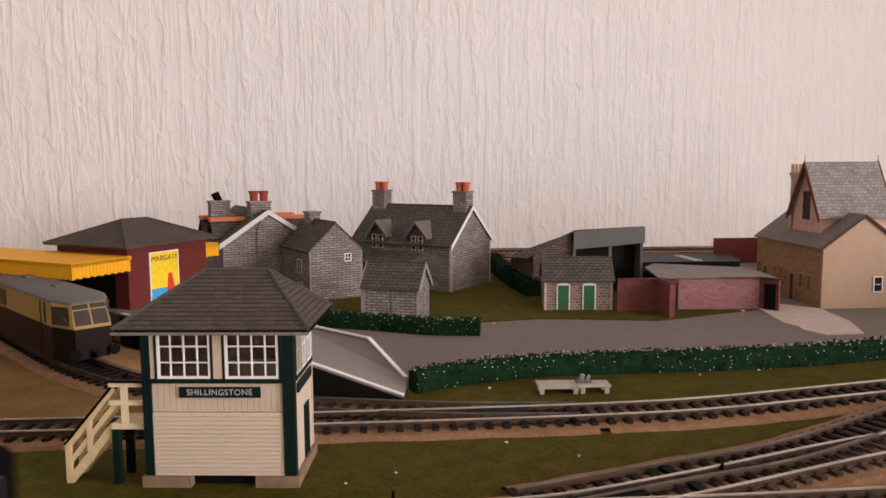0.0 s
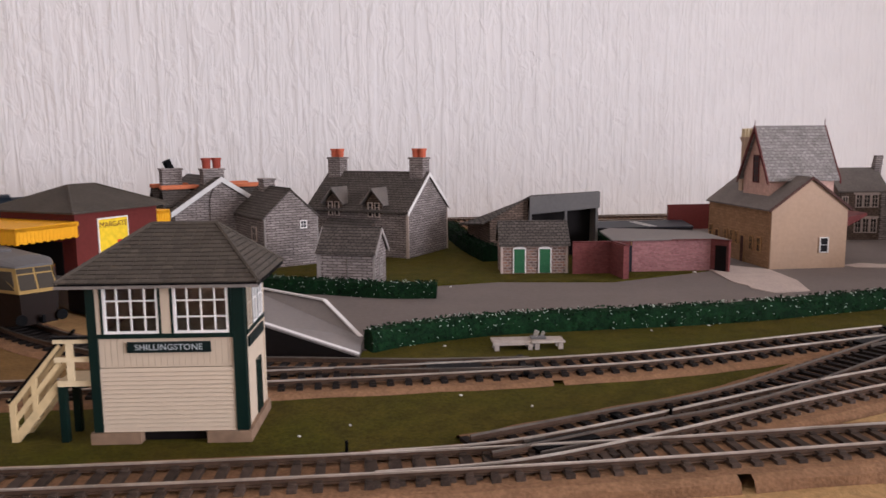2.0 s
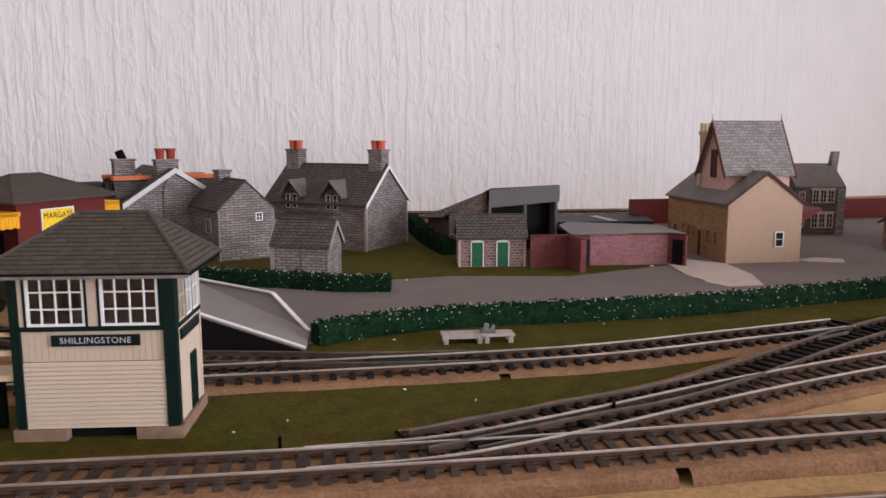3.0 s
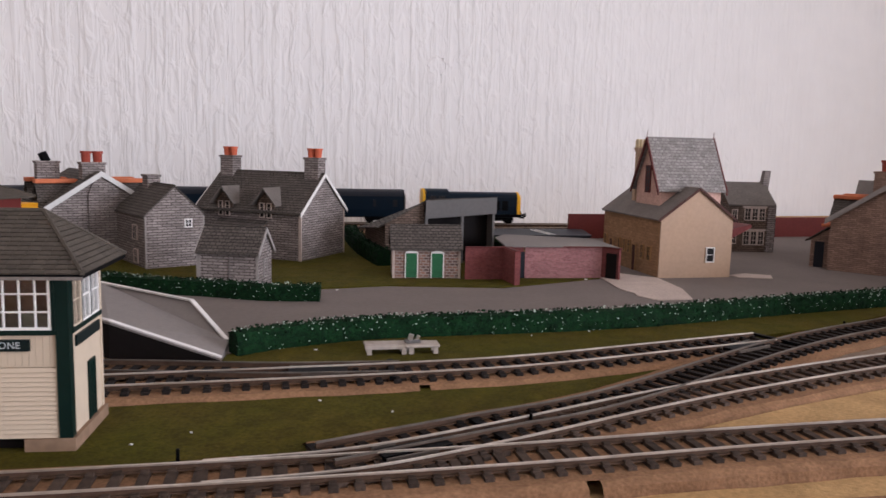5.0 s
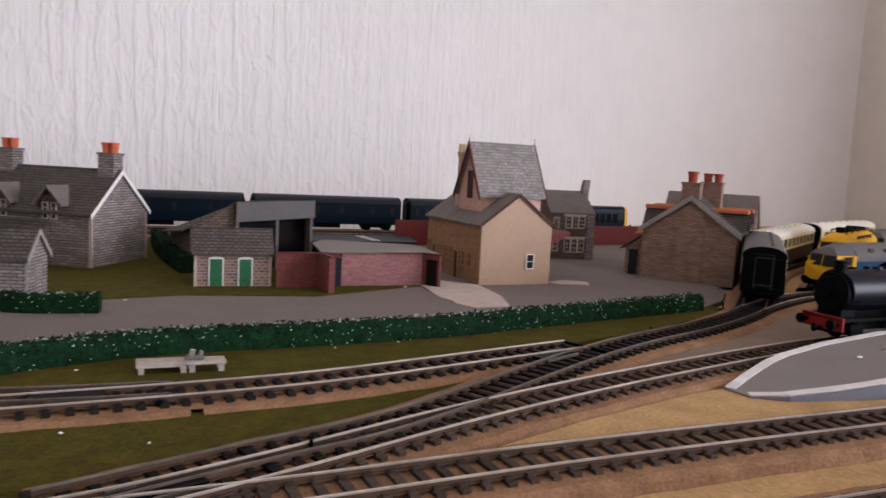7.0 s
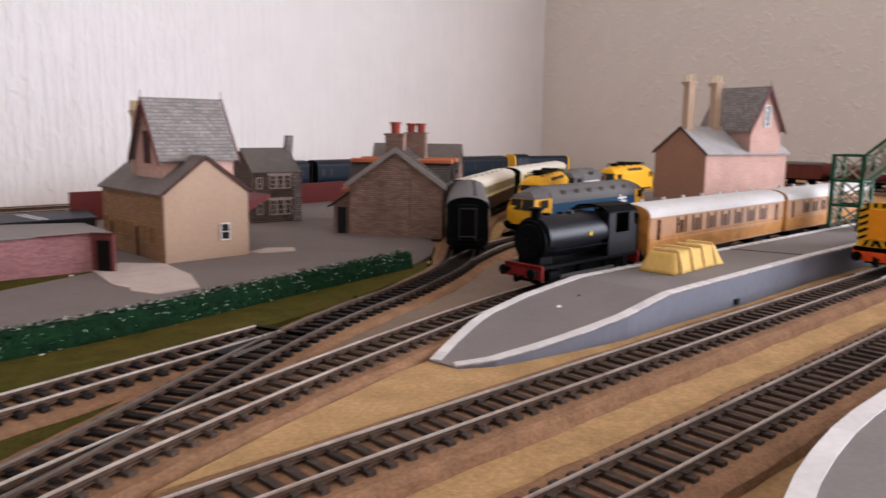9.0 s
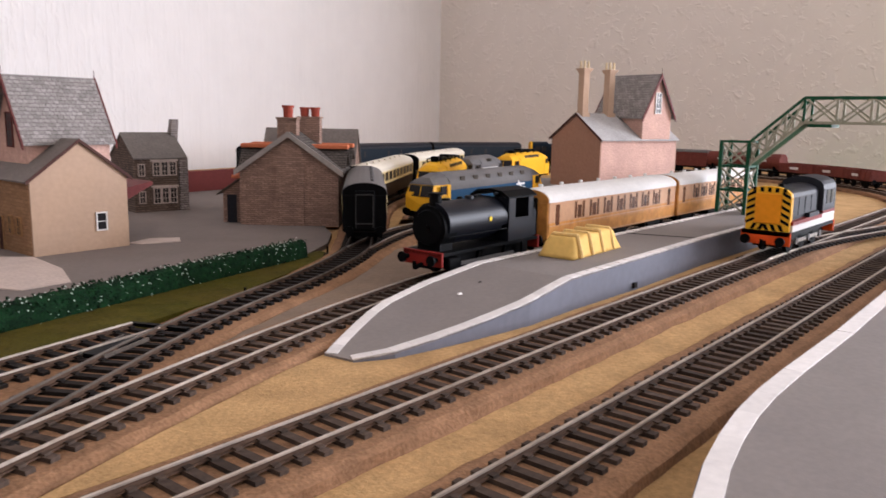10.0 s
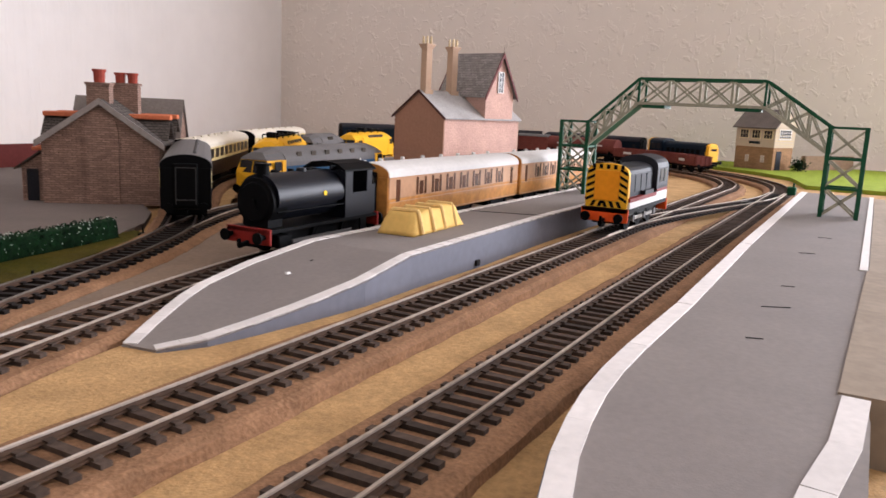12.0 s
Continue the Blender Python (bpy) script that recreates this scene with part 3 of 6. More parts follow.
def side_skirt(parent, edge, out):
    """The painted side of a platform under its edge."""
    pts = [Vector(p) for p in edge]
    for a, b in zip(pts, pts[1:]):
        d = (b - a).normalized()
        s = Vector((-d.y, d.x, 0)).normalized() * out
        bm = bmesh.new()
        lo = [Vector((a.x, a.y, -3.4)), Vector((b.x, b.y, -3.4)), Vector((b.x, b.y, b.z - 0.9)), Vector((a.x, a.y, max(a.z - 0.9, 0)))]
        solid(bm, lo, [v + s for v in lo])
        part("platform_side", bm, "platside", parent, "slate grey painted platform side")


bm = bmesh.new()
bank = [(215, 333, 0.2), (440, 334, 0.2), (620, 336, -3.3), (620, 400, -3.3), (470, 400, -0.4), (340, 374, 0.2), (270, 353, 0.2)]
solid(bm, [(x, y, -3.8) for x, y, z in bank], bank)
bmesh.ops.triangulate(bm, faces=bm.faces[:])
setting("sand_bank", bm, "sand", "sandy scatter heaped round the platform ramp", "ground")
island = strip_solid("platform_island", ISLAND_L, ISLAND_R, -3.6, "plat", "long grey island platform with a ramped end", "platform")
edge_line("edging_slab", island, ISLAND_L, -1, 5.5, 12)
edge_line("edging_slab", island, ISLAND_R, 1, 5.5, 12)
side_skirt(island, ISLAND_L, 0.5)
side_skirt(island, ISLAND_R, -0.5)
RP_L = [(250, 160, PH), (285, 180, PH), (313, 191.5, PH), (335, 197.5, PH), (356, 201.5, PH), (378, 204.5, PH), (400, 206, PH), (430, 206.5, PH), (500, 206, PH), (690, 209, PH), (1140, 210, PH)]
RP_R = [(x, 134 if x < 420 else 137, PH) for x, y, z in RP_L]
near_platform = strip_solid("platform_near", RP_L, RP_R, -3.6, "plat", "grey card platform with white painted edge", "platform")
edge_line("edging_slab", near_platform, RP_L, -1, 6.6, 400)
side_skirt(near_platform, RP_L, 0.5)
edge_line("edging_slab", near_platform, [(250, 149, PH), (300, 143.5, PH), (349, 139.5, PH), (379, 135.5, PH), (417, 134, PH)], 1, 7.4, 400)
edge_line("edging_slab", near_platform, [(640, 137.5, PH), (1140, 137.5, PH)], 1, 4, 400)
bm = bmesh.new()
slab(bm, [(419, 126), (640, 126), (640, 138), (419, 142.5)], -3.6, PH + 0.7)
slab(bm, [(640, 126), (1140, 126), (1140, 136.5), (640, 136.8)], -3.6, PH - 1)
setting("platform_kerb", bm, "kerbcard", "tan card strip along the back of the platform", "platform")



# ---- buildings ----
def local(parent, ob, x, y, z, rz=0):
    ob.matrix_local = pose(x * MM, y * MM, z * MM, 0, 0, rz)
    return ob


def window(parent, x, y, z, rz, w, h, nx, ny, frame_mat="winwhite", pane_mat="pane", name="window", t=0.9):
    """A glazed window that stands in a wall facing local -y: frame, glazing bars and a pane behind."""
    bm = bmesh.new()
    for a in ((0, -0.9, 0, w, 0.5, t), (0, -0.9, h - t, w, 0.5, h), (0, -0.9, t, t, 0.5, h - t), (w - t, -0.9, t, w, 0.5, h - t)):
        box(bm, *a)
    bars = [(w * i / nx - 0.28, -0.6, t, w * i / nx + 0.28, 0.3, h - t) for i in range(1, nx)]
    bars += [(t, -0.55, h * i / ny - 0.28, w - t, 0.25, h * i / ny + 0.28) for i in range(1, ny)]
    f = local(parent, part(name, bm, frame_mat, parent), x, y, z, rz)
    for a in bars:
        pbox("glazing_bar", a, frame_mat, f)
    pbox("pane", (t * 0.5, -0.25, t * 0.5, w - t * 0.5, -0.1, h - t * 0.5), pane_mat, f)
    return f


def door(parent, x, y, z, rz, w, h, leaf="leafdoor", frame_mat="winwhite", arch=False):
    bm = bmesh.new()
    box(bm, 0, -0.7, 0, 0.9, 0.3, h)
    box(bm, w - 0.9, -0.7, 0, w, 0.3, h)
    if arch:
        ring = [(w / 2 + (w / 2) * math.cos(a), h + 2.2 * math.sin(a)) for a in [math.pi * i / 8 for i in range(9)]]
        solid(bm, [(u, -0.7, v) for u, v in ring], [(u, 0.3, v) for u, v in ring])
    else:
        box(bm, 0, -0.7, h, w, 0.3, h + 0.9)
    f = local(parent, part("door_frame", bm, frame_mat, parent), x, y, z, rz)
    bm = bmesh.new()
    box(bm, 0.9, -0.5, 0.3, w - 0.9, -0.2, h)
    for i in range(1, 4):
        box(bm, 0.9 + (w - 1.8) * i / 4 - 0.12, -0.62, 0.6, 0.9 + (w - 1.8) * i / 4 + 0.12, -0.5, h - 0.4)
    part("door", bm, leaf, f)
    return f


def gable_walls(parent, L, W, eave, ridge, material, name="wall"):
    """Walls of a house with gables at x = 0 and x = L, as one hollow shell per side."""
    for x0, x1 in ((0, 1.4), (L - 1.4, L)):
        bm = bmesh.new()
        extrude_x(bm, [(0, 0), (W, 0), (W, eave), (W / 2, ridge), (0, eave)], x0, x1)
        part("gable_wall", bm, material, parent)
    pbox(name, (1.4, 0, 0, L - 1.4, 1.4, eave), material, parent)
    pbox(name, (1.4, W - 1.4, 0, L - 1.4, W, eave), material, parent)


def gable_roof(parent, L, W, eave, ridge, material, over=3.0, end=2.0, thick=1.4, x0=0.0, y0=0.0, verge=None):
    """Two roof slopes with the ridge along x, and barge boards at the ends."""
    run, rise = W / 2, ridge - eave
    drop = rise / run * over
    for s in (-1, 1):
        bm = bmesh.new()
        mid = y0 + W / 2
        prof = [(mid, ridge), (mid + s * (run + over), eave - drop), (mid + s * (run + over), eave - drop + thick), (mid, ridge + thick)]
        extrude_x(bm, prof, x0 - end, x0 + L + end)
        part("roof_slope", bm, material, parent)
        if verge:
            for xe in (x0 - end - 0.9, x0 + L + end):
                bm = bmesh.new()
                prof = [(mid, ridge - 2.2), (mid + s * (run + over), eave - drop - 2.2), (mid + s * (run + over), eave - drop + thick + 0.3), (mid, ridge + thick + 0.3)]
                extrude_x(bm, prof, xe, xe + 0.9)
                part("barge_board", bm, verge, parent)
    bm = bmesh.new()
    rod(bm, (x0 - end, mid, ridge + thick), (x0 + L + end, mid, ridge + thick), 0.8, 6)
    part("ridge", bm, material, parent)


def chimney(parent, x, y, z0, w, d, top, material, pots, pot_mat="terracotta", pot_h=8, pot_r=2.9):
    bm = bmesh.new()
    box(bm, x - w / 2, y - d / 2, z0, x + w / 2, y + d / 2, top - 2)
    box(bm, x - w / 2 - 1, y - d / 2 - 1, top - 2, x + w / 2 + 1, y + d / 2 + 1, top)
    st = part("chimney", bm, material, parent)
    for i in range(pots):
        px = x - w / 2 + w * (i + 0.5) / pots
        bm = bmesh.new()
        rod(bm, (px, y, top - 0.2), (px, y, top + pot_h * 0.8), pot_r * 0.85, 12, pot_r * 0.95)
        rod(bm, (px, y, top + pot_h * 0.8), (px, y, top + pot_h), pot_r * 1.12, 12)
        part("pot", bm, pot_mat, st)


def signal_box():
    t = thing("signal_box", -89.5, 341.5, 0, -3, "cream clapboard signal box with dark green posts and slate roof", "signal box")
    W, D = 60.0, 37.0
    for x0, x1 in ((-1.5, 18), (44, W + 1.5)):
        pbox("plinth", (x0, -1.5, 0, x1, D + 1, 5.2), "plinth", t, "brown plinth block")
    # the open middle of the plinth is filled with black for its shade
    pbox("plinth", (18, 3, 0, 44, D, 5), "dark", t, "black block standing in for shade under the floor")
    for i in range(15):
        z = 5.2 + i * 1.74
        bm = bmesh.new()
        extrude_x(bm, [(-0.1, z), (1.5, z), (1.5, z + 1.5), (0.5, z + 1.5)], 3.2, W - 4.4)
        part("weatherboard", bm, "whitep", t)
    for i in range(22):
        x = 3.2 + i * (W - 7.6) / 22
        pbox("plank", (x + 0.06, 0.5, 31.4, x + (W - 7.6) / 22 - 0.06, 1.5, 43.5), "whitep", t)
    for y0, y1, x0, x1 in ((1.5, D, 0.4, 1.9), (D - 1.5, D, 1.9, W - 1.9)):
        pbox("wall", (x0, y0, 5, x1, y1, 44), "whitep", t)
    pbox("wall", (W - 1.9, 1.5, 5, W - 0.2, D, 44), "whitep", t)
    pbox("backing", (3, 1.5, 5, W - 3, 2.2, 44), "whitep", t)
    for x0, x1, y0, y1 in ((-0.4, 3.2, -0.4, 3), (W - 4.4, W + 0.3, -0.4, 3.4), (W - 2.2, W + 0.3, D - 1.5, D + 0.3), (-0.4, 2.4, D - 2.4, D + 0.3)):
        pbox("corner_post", (x0, y0, 5, x1, y1, 66), "green" if y0 < 5 else "whitep", t, "" if y0 > 5 else "dark green corner post")
    pbox("sill", (2.6, -0.6, 43.2, W - 3.6, 2.2, 45.0), "green", t)
    pbox("sill", (W - 1.6, 3, 43.2, W + 0.7, D - 1, 45.0), "green", t)
    pbox("lintel", (2.6, -0.1, 64.4, W - 3.6, 2, 66), "whitep", t)
    pbox("mullion", (28.2, -0.3, 45, 32.0, 1.6, 64.6), "whitep", t)
    for x in (27.3, 32.0, 5.0, 54.4):
        pbox("mullion", (x, -0.5, 45, x + 1.0, 1.4, 64.6), "green", t)
    pbox("mullion", (3.2, -0.2, 45, 5.0, 1.4, 64.6), "whitep", t)
    for x in (6.0, 33.0):
        window(t, x, 0.6, 45.0, 0, 21.3, 19.4, 4, 3, "winwhite", "glass", t=1.0)
    for k in range(3):
        window(t, W - 0.5, 4 + k * 10.2, 45, 90, 9.6, 19.0, 2, 2, "winwhite" if k != 0 else "whitep", "glass", t=0.8)
        pbox("mullion", (W - 0.9, 3.4 + k * 10.2, 45, W + 0.5, 4.2 + k * 10.2, 65), "green", t)
    door(t, W - 0.1, 19, 5.4, 90, 8, 22, "green", "green")
    pbox("floor", (2, 2, 43.4, W - 2, D - 2, 44.2), "wood", t)
    pbox("interior_wall", (2.2, D - 2.4, 44.2, W - 2.2, D - 1.6, 65), "cabin", t)
    pbox("interior_wall", (2.4, 2.4, 44.2, 3.2, D - 2.4, 65), "cabin", t)
    # name boards
    nb = pbox("name_board", (14.4, -0.5, 37.4, 46.8, 0.5, 41.6), "sign", t, "dark name board with white letters")
    txt = bpy.data.curves.new("lettering", "FONT")
    txt.body, txt.size, txt.align_x, txt.align_y, txt.extrude = "SHILLINGSTONE", 3.35 * MM, "CENTER", "CENTER", 0.08 * MM
    txt.space_character = 1.08
    txt.materials.append(M["lettergrey"])
    tob = new("lettering", txt)
    tob.parent = t
    tob.matrix_local = pose(30.6 * MM, -0.62 * MM, 39.5 * MM, 90, 0, 0)
    pbox("name_board", (W, 6, 37.6, W + 0.8, 33, 41.6), "sign", t, "dark name board on the end wall")
    # hipped roof
    E, R, O = 66.0, 85.5, 8.0
    rx0, rx1, ry = 20.5, 46.5, D / 2
    c = [(-O, -O, E), (W + O, -O, E), (W + O, D + O, E), (-O, D + O, E)]
    r = [(rx0, ry, R), (rx1, ry, R)]
    bm = bmesh.new()
    vs = [bm.verts.new(p) for p in c + r]
    low = [bm.verts.new((p[0], p[1], p[2] - 1.2)) for p in c]
    for f in ((0, 1, 5, 4), (2, 3, 4, 5), (1, 2, 5), (3, 0, 4)):
        bm.faces.new([vs[i] for i in f])
    for i in range(4):
        bm.faces.new((vs[i], low[i], low[(i + 1) % 4], vs[(i + 1) % 4]))
    bm.faces.new(low)
    part("roof", bm, "black", t)
    bm = bmesh.new()
    for p, q in ((c[0], r[0]), (c[1], r[1]), (c[2], r[1]), (c[3], r[0]), (r[0], r[1])):
        rod(bm, Vector(p) + Vector((0, 0, 0.5)), Vector(q) + Vector((0, 0, 0.5)), 0.95, 6)
    part("hip_ridge", bm, "slate", t)
    pbox("gutter", (-O, -O - 0.8, E - 1.6, W + O, -O + 0.3, E - 0.5), "slate2", t)
    tb = bmesh.new()
    box(tb, -1.92, 0, -0.1, 1.92, 1.95, 0.5)
    tile_mesh = mesh_of("tile", tb, "slate")
    for a, b, ra, rb in ((c[0], c[1], r[0], r[1]), (c[1], c[2], r[1], r[1])):
        a, b, ra, rb = map(Vector, (a, b, ra, rb))
        along = (b - a).normalized()
        up = (ra - a) - along * ((ra - a) @ along)
        slope = up.length
        up.normalize()
        nrm = along.cross(up)
        basis = Matrix((along, up, nrm)).transposed().to_4x4()
        tip = basis @ Matrix.Rotation(radians(-3.5), 4, "X")
        rows = int(slope / 2.3)
        for k in range(rows):
            f = (k * 2.3 + 0.2) / slope
            p, q = a.lerp(ra, f), b.lerp(rb, f)
            n = int((q - p).length / 4.0)
            off = ((q - p).length - n * 4.0) / 2 + (2.0 if k % 2 else 0)
            for j in range(n + (0 if k % 2 else 1)):
                pos = p + along * min(max(off + j * 4.0, 1.5), (q - p).length - 1.5) + nrm * 0.25
                piece("tile", tile_mesh, t, Matrix.Translation(pos * MM) @ tip @ Matrix.Rotation(random.uniform(-0.03, 0.03), 4, "Z"))
    # landing and stairs at the side
    pbox("landing", (-14.5, 2, 23.5, -0.4, 16, 25.8), "cream", t, "cream timber landing")
    for x, y in ((-13, 3), (-13, 15)):
        pbox("landing_post", (x - 1.4, y - 1.4, 0, x + 1.4, y + 1.4, 23.5), "green", t)
    for z in (33.5, 41):
        pbox("hand_rail", (-15, 1.6, z, -0.4, 3, z + 1.9), "cream", t)
    pbox("hand_rail", (-15.6, 0.8, 42.9, -0.4, 3.6, 43.8), "black", t)
    for x in (-9,):
        pbox("newel", (x - 1.3, 1.8, 25.8, x + 1.3, 3.2, 42), "cream", t)
    for y in (3.4, 14):
        bm = bmesh.new()
        bar(bm, (-14, y, 24.5), (-33, y, 1.5), 1.2, 3.4)
        part("stringer", bm, "creamdk", t)
        for dz in (8.5, 15.5):
            bm = bmesh.new()
            bar(bm, (-13.5, y, 24.5 + dz), (-33, y, 0.6 + dz), 1.0, 2.0)
            part("hand_rail", bm, "creamdk", t)
        bm = bmesh.new()
        bar(bm, (-12, y, 43.4), (-34.5, y, 16.8), 1.8, 1.0)
        part("hand_rail", bm, "black", t)
        pbox("newel", (-34.4, y - 0.8, 0, -32, y + 0.8, 18.5), "creamdk", t)
        pbox("newel", (-25.2, y - 0.7, 10, -23.2, y + 0.7, 28), "creamdk", t)
    for i in range(7):
        x = -15.5 - i * 2.5
        pbox("tread", (x - 3, 3.5, 21 - i * 3.1, x, 14, 21.8 - i * 3.1), "creamdk", t)


def cottage():
    L, W = 124, 82
    a = radians(-33)
    t = thing("cottage", 52 - L * math.cos(a), 807 - L * math.sin(a), 0, -33, "grey stone cottage with dormers and two chimneys", "house")
    gable_walls(t, L, W, 49, 84, "stone")
    gable_roof(t, L, W, 49, 84, "roof_x", 4, 2.0, verge="winwhite")
    for x in (10, L - 10):
        chimney(t, x, W / 2, 72, 16, 14, 101, "stone", 2, pot_h=9, pot_r=4)
    # dormers and lean-to use darker brown stone, the front's shade in their colour
    for x in (34, 84):
        bm = bmesh.new()
        extrude_y(bm, [(x - 10, 44), (x + 10, 44), (x + 10, 56), (x, 67), (x - 10, 56)], -0.8, 14)
        d = part("dormer", bm, "brownstone", t)
        for s in (-1, 1):
            bm = bmesh.new()
            extrude_y(bm, [(x, 69), (x + s * 14.5, 53), (x + s * 14.5, 54.4), (x, 70.8)], -6, 26)
            part("dormer_roof", bm, "slate2", d)
        for k in (-1, 1):
            window(d, x + k * 4.2 - 2.8, -1.1, 41, 0, 5.6, 15, 1, 3, "pave")
    # rear porch roof and small lean-to at the front
    bm = bmesh.new()
    extrude_x(bm, [(-22, 0), (0, 0), (0, 36), (-22, 27)], 30, 84)
    part("lean_to", bm, "brownstone", t)
    bm = bmesh.new()
    extrude_x(bm, [(-25, 27), (0, 37), (0, 38.4), (-25, 28.4)], 28, 86)
    part("lean_to_roof", bm, "roof_x", t)
    for y in (0, W):
        pbox("quoin", (L - 2.2, y - 0.7, 0, L + 0.6, y + 0.9, 47), "pave", t)


def stone_house():
    """The tall plain house whose gable faces the road."""
    L, W = 82, 53
    a = radians(-61)
    t = thing("stone_house", -83 - L * math.cos(a), 764 - L * math.sin(a), 0, -61, "narrow grey stone house with slate roof and end chimney", "house")
    gable_walls(t, L, W, 48, 73, "stone")
    gable_roof(t, L, W, 48, 73, "roof_x", 2.5, 1.2)
    chimney(t, 22, W / 2, 62, 14, 12, 82, "stone", 0)
    window(t, 50, -0.7, 24, 0, 12, 14, 2, 2, "pave")
    window(t, 52, -0.7, 3, 0, 11, 13, 2, 2, "pave")
    window(t, L + 0.3, 35, 36, 90, 7, 8, 2, 2)
    for x, y in ((L, 0), (L, W)):
        pbox("quoin", (x - 1.8, y - 0.7, 0, x + 0.5, y + 0.7, 47), "stonegrey", t)


def stone_shed():
    t = thing("stone_shed", -27, 673, 0, -17, "small grey stone shed with a slate roof", "shed")
    L, W = 48, 32
    gable_walls(t, L, W, 30, 46, "stone")
    gable_roof(t, L, W, 30, 46, "roof_x", 3, 1.6, verge="stonegrey")
    pbox("downpipe", (24.6, -0.6, 4, 25.4, 0, 29), "mortar", t)
    window(t, L + 0.3, 12, 8, 90, 7, 15, 1, 2, "stonegrey", "stone")
    for x in (0, L):
        pbox("quoin", (x - 1.6, -0.4, 0, x + 0.4 if x else 1.6, 0.2, 29), "stonegrey", t)


def privy():
    t = thing("privy", 130, 707, 0, -4, "mottled brown stone privy with two green doors", "shed")
    L, W = 59, 34
    gable_walls(t, L, W, 28, 44, "mixedstone")
    gable_roof(t, L, W, 28, 44, "roof_x", 3, 2)
    for x in (10.5, 33):
        door(t, x, -0.3, 1, 0, 11.5, 21.5, arch=True)
    for x in (-0.3, L - 1.8):
        pbox("quoin", (x, -0.4, 0, x + 2.1, 0.4, 27), "pave", t)


def open_shed():
    t = thing("open_shed", 112, 790, 0, 8, "brown stone cart shed with open front and grey lean-to roof", "shed")
    bm = bmesh.new()
    solid(bm, [(20, -2, 0), (58, -6, 0), (58, -4.6, 0), (20, -0.6, 0)], [(20, -2, 39), (58, -6, 61), (58, -4.6, 61), (20, -0.6, 39)])
    part("side_wall", bm, "brownstone", t)
    bm = bmesh.new()
    solid(bm, [(20, 84, 0), (128, 76, 0), (128, 77.4, 0), (20, 85.4, 0)], [(20, 84, 28), (128, 76, 50), (128, 77.4, 50), (20, 85.4, 28)])
    part("back_wall", bm, "brownstone", t)
    bm = bmesh.new()
    solid(bm, [(20, -0.5, 0), (21.4, -0.5, 0), (21.4, 84, 0), (20, 84, 0)], [(20, -0.5, 38), (21.4, -0.5, 38), (21.4, 84, 28), (20, 84, 28)])
    part("end_wall", bm, "brownstone", t)
    for front, back in (([(12, -4, 35.5), (60, -9, 62.5)], [(60, 82, 40), (12, 90, 26)]), ([(60, -9, 62.5), (131, -11, 65)], [(131, 80, 50), (60, 82, 40)])):
        bm = bmesh.new()
        solid(bm, front + back, [(x, y, z + 1.4) for x, y, z in front + back])
        part("roof", bm, "roof_x", t)
    bm = bmesh.new()
    solid(bm, [(58, -12, 45), (131, -14, 50), (131, -12.6, 50), (58, -10.6, 45)], [(58, -12, 62.5), (131, -14, 66), (131, -12.6, 66), (58, -10.6, 62.5)])
    part("fascia", bm, "grey", t, "pale grey fascia board over the opening")
    for x in (59, 96, 129):
        pbox("post", (x - 1.3, -11.5, 0, x + 1.3, -9, 52), "grey", t)
    bm = bmesh.new()
    extrude_x(bm, [(-10, 0), (78, 0), (78, 49), (-10, 64)], 128.5, 130)
    part("side_wall", bm, "mortar", t)
    # near-black sheet behind the posts takes the place of interior shade
    pbox("back_screen", (60, 4, 0, 128, 5.4, 58), "dark", t, "black sheet standing in for shade inside the shed")


def goods_office():
    """Low maroon brick yard with a flat grey roof and a projecting wing wall."""
    t = thing("brick_store", 192, 697, 0, 0, "low maroon brick store with pink front wall and flat roof", "store")
    pbox("wall", (0, 0, 0, 42, 1.6, 28), "brick", t)
    bm = bmesh.new()
    slab(bm, [(33, 2), (38, 2), (41, -29), (36, -30)], 0, 28.5)
    part("wing_wall", bm, "brick", t)
    pbox("wall", (42, 6, 0, 54, 7.6, 28), "brick", t)
    pbox("door", (45, 5.4, 0, 55, 5.9, 24), "icgrey", t, "slate blue door")
    bm = bmesh.new()
    slab(bm, [(55, 5), (126, 3), (126, 5), (55, 7)], 0, 28.6)
    part("front_wall", bm, "pinkbrick", t, "pale pink brick front wall")
    bm = bmesh.new()
    slab(bm, [(126, 3), (136, -12), (138, -11), (128, 5)], 0, 28.6)
    part("wing_wall", bm, "brick", t)
    # no hole is cut: a black panel paints the doorway's shade on
    bm = bmesh.new()
    slab(bm, [(128.5, -1.5), (134.5, -10.5), (134.2, -10.7), (128.2, -1.7)], 0.5, 24)
    part("doorway", bm, "dark", t, "black panel standing in for a shaded doorway")
    bm = bmesh.new()
    slab(bm, [(36, 2), (126, 1), (137, -11), (139, 60), (60, 95), (44, 70)], 28.6, 29.8)
    part("roof", bm, "plat", t, "grey card flat roof sheet")
    bm = bmesh.new()
    for p, q in (((0, 0), (42, -1)), ((36, 1), (39, -30)), ((52, 4), (127, 2)), ((126, 2), (138, -12))):
        bar(bm, (*p, 28.9), (*q, 28.9), 3.2, 1.0)
    part("coping", bm, "maroon", t)


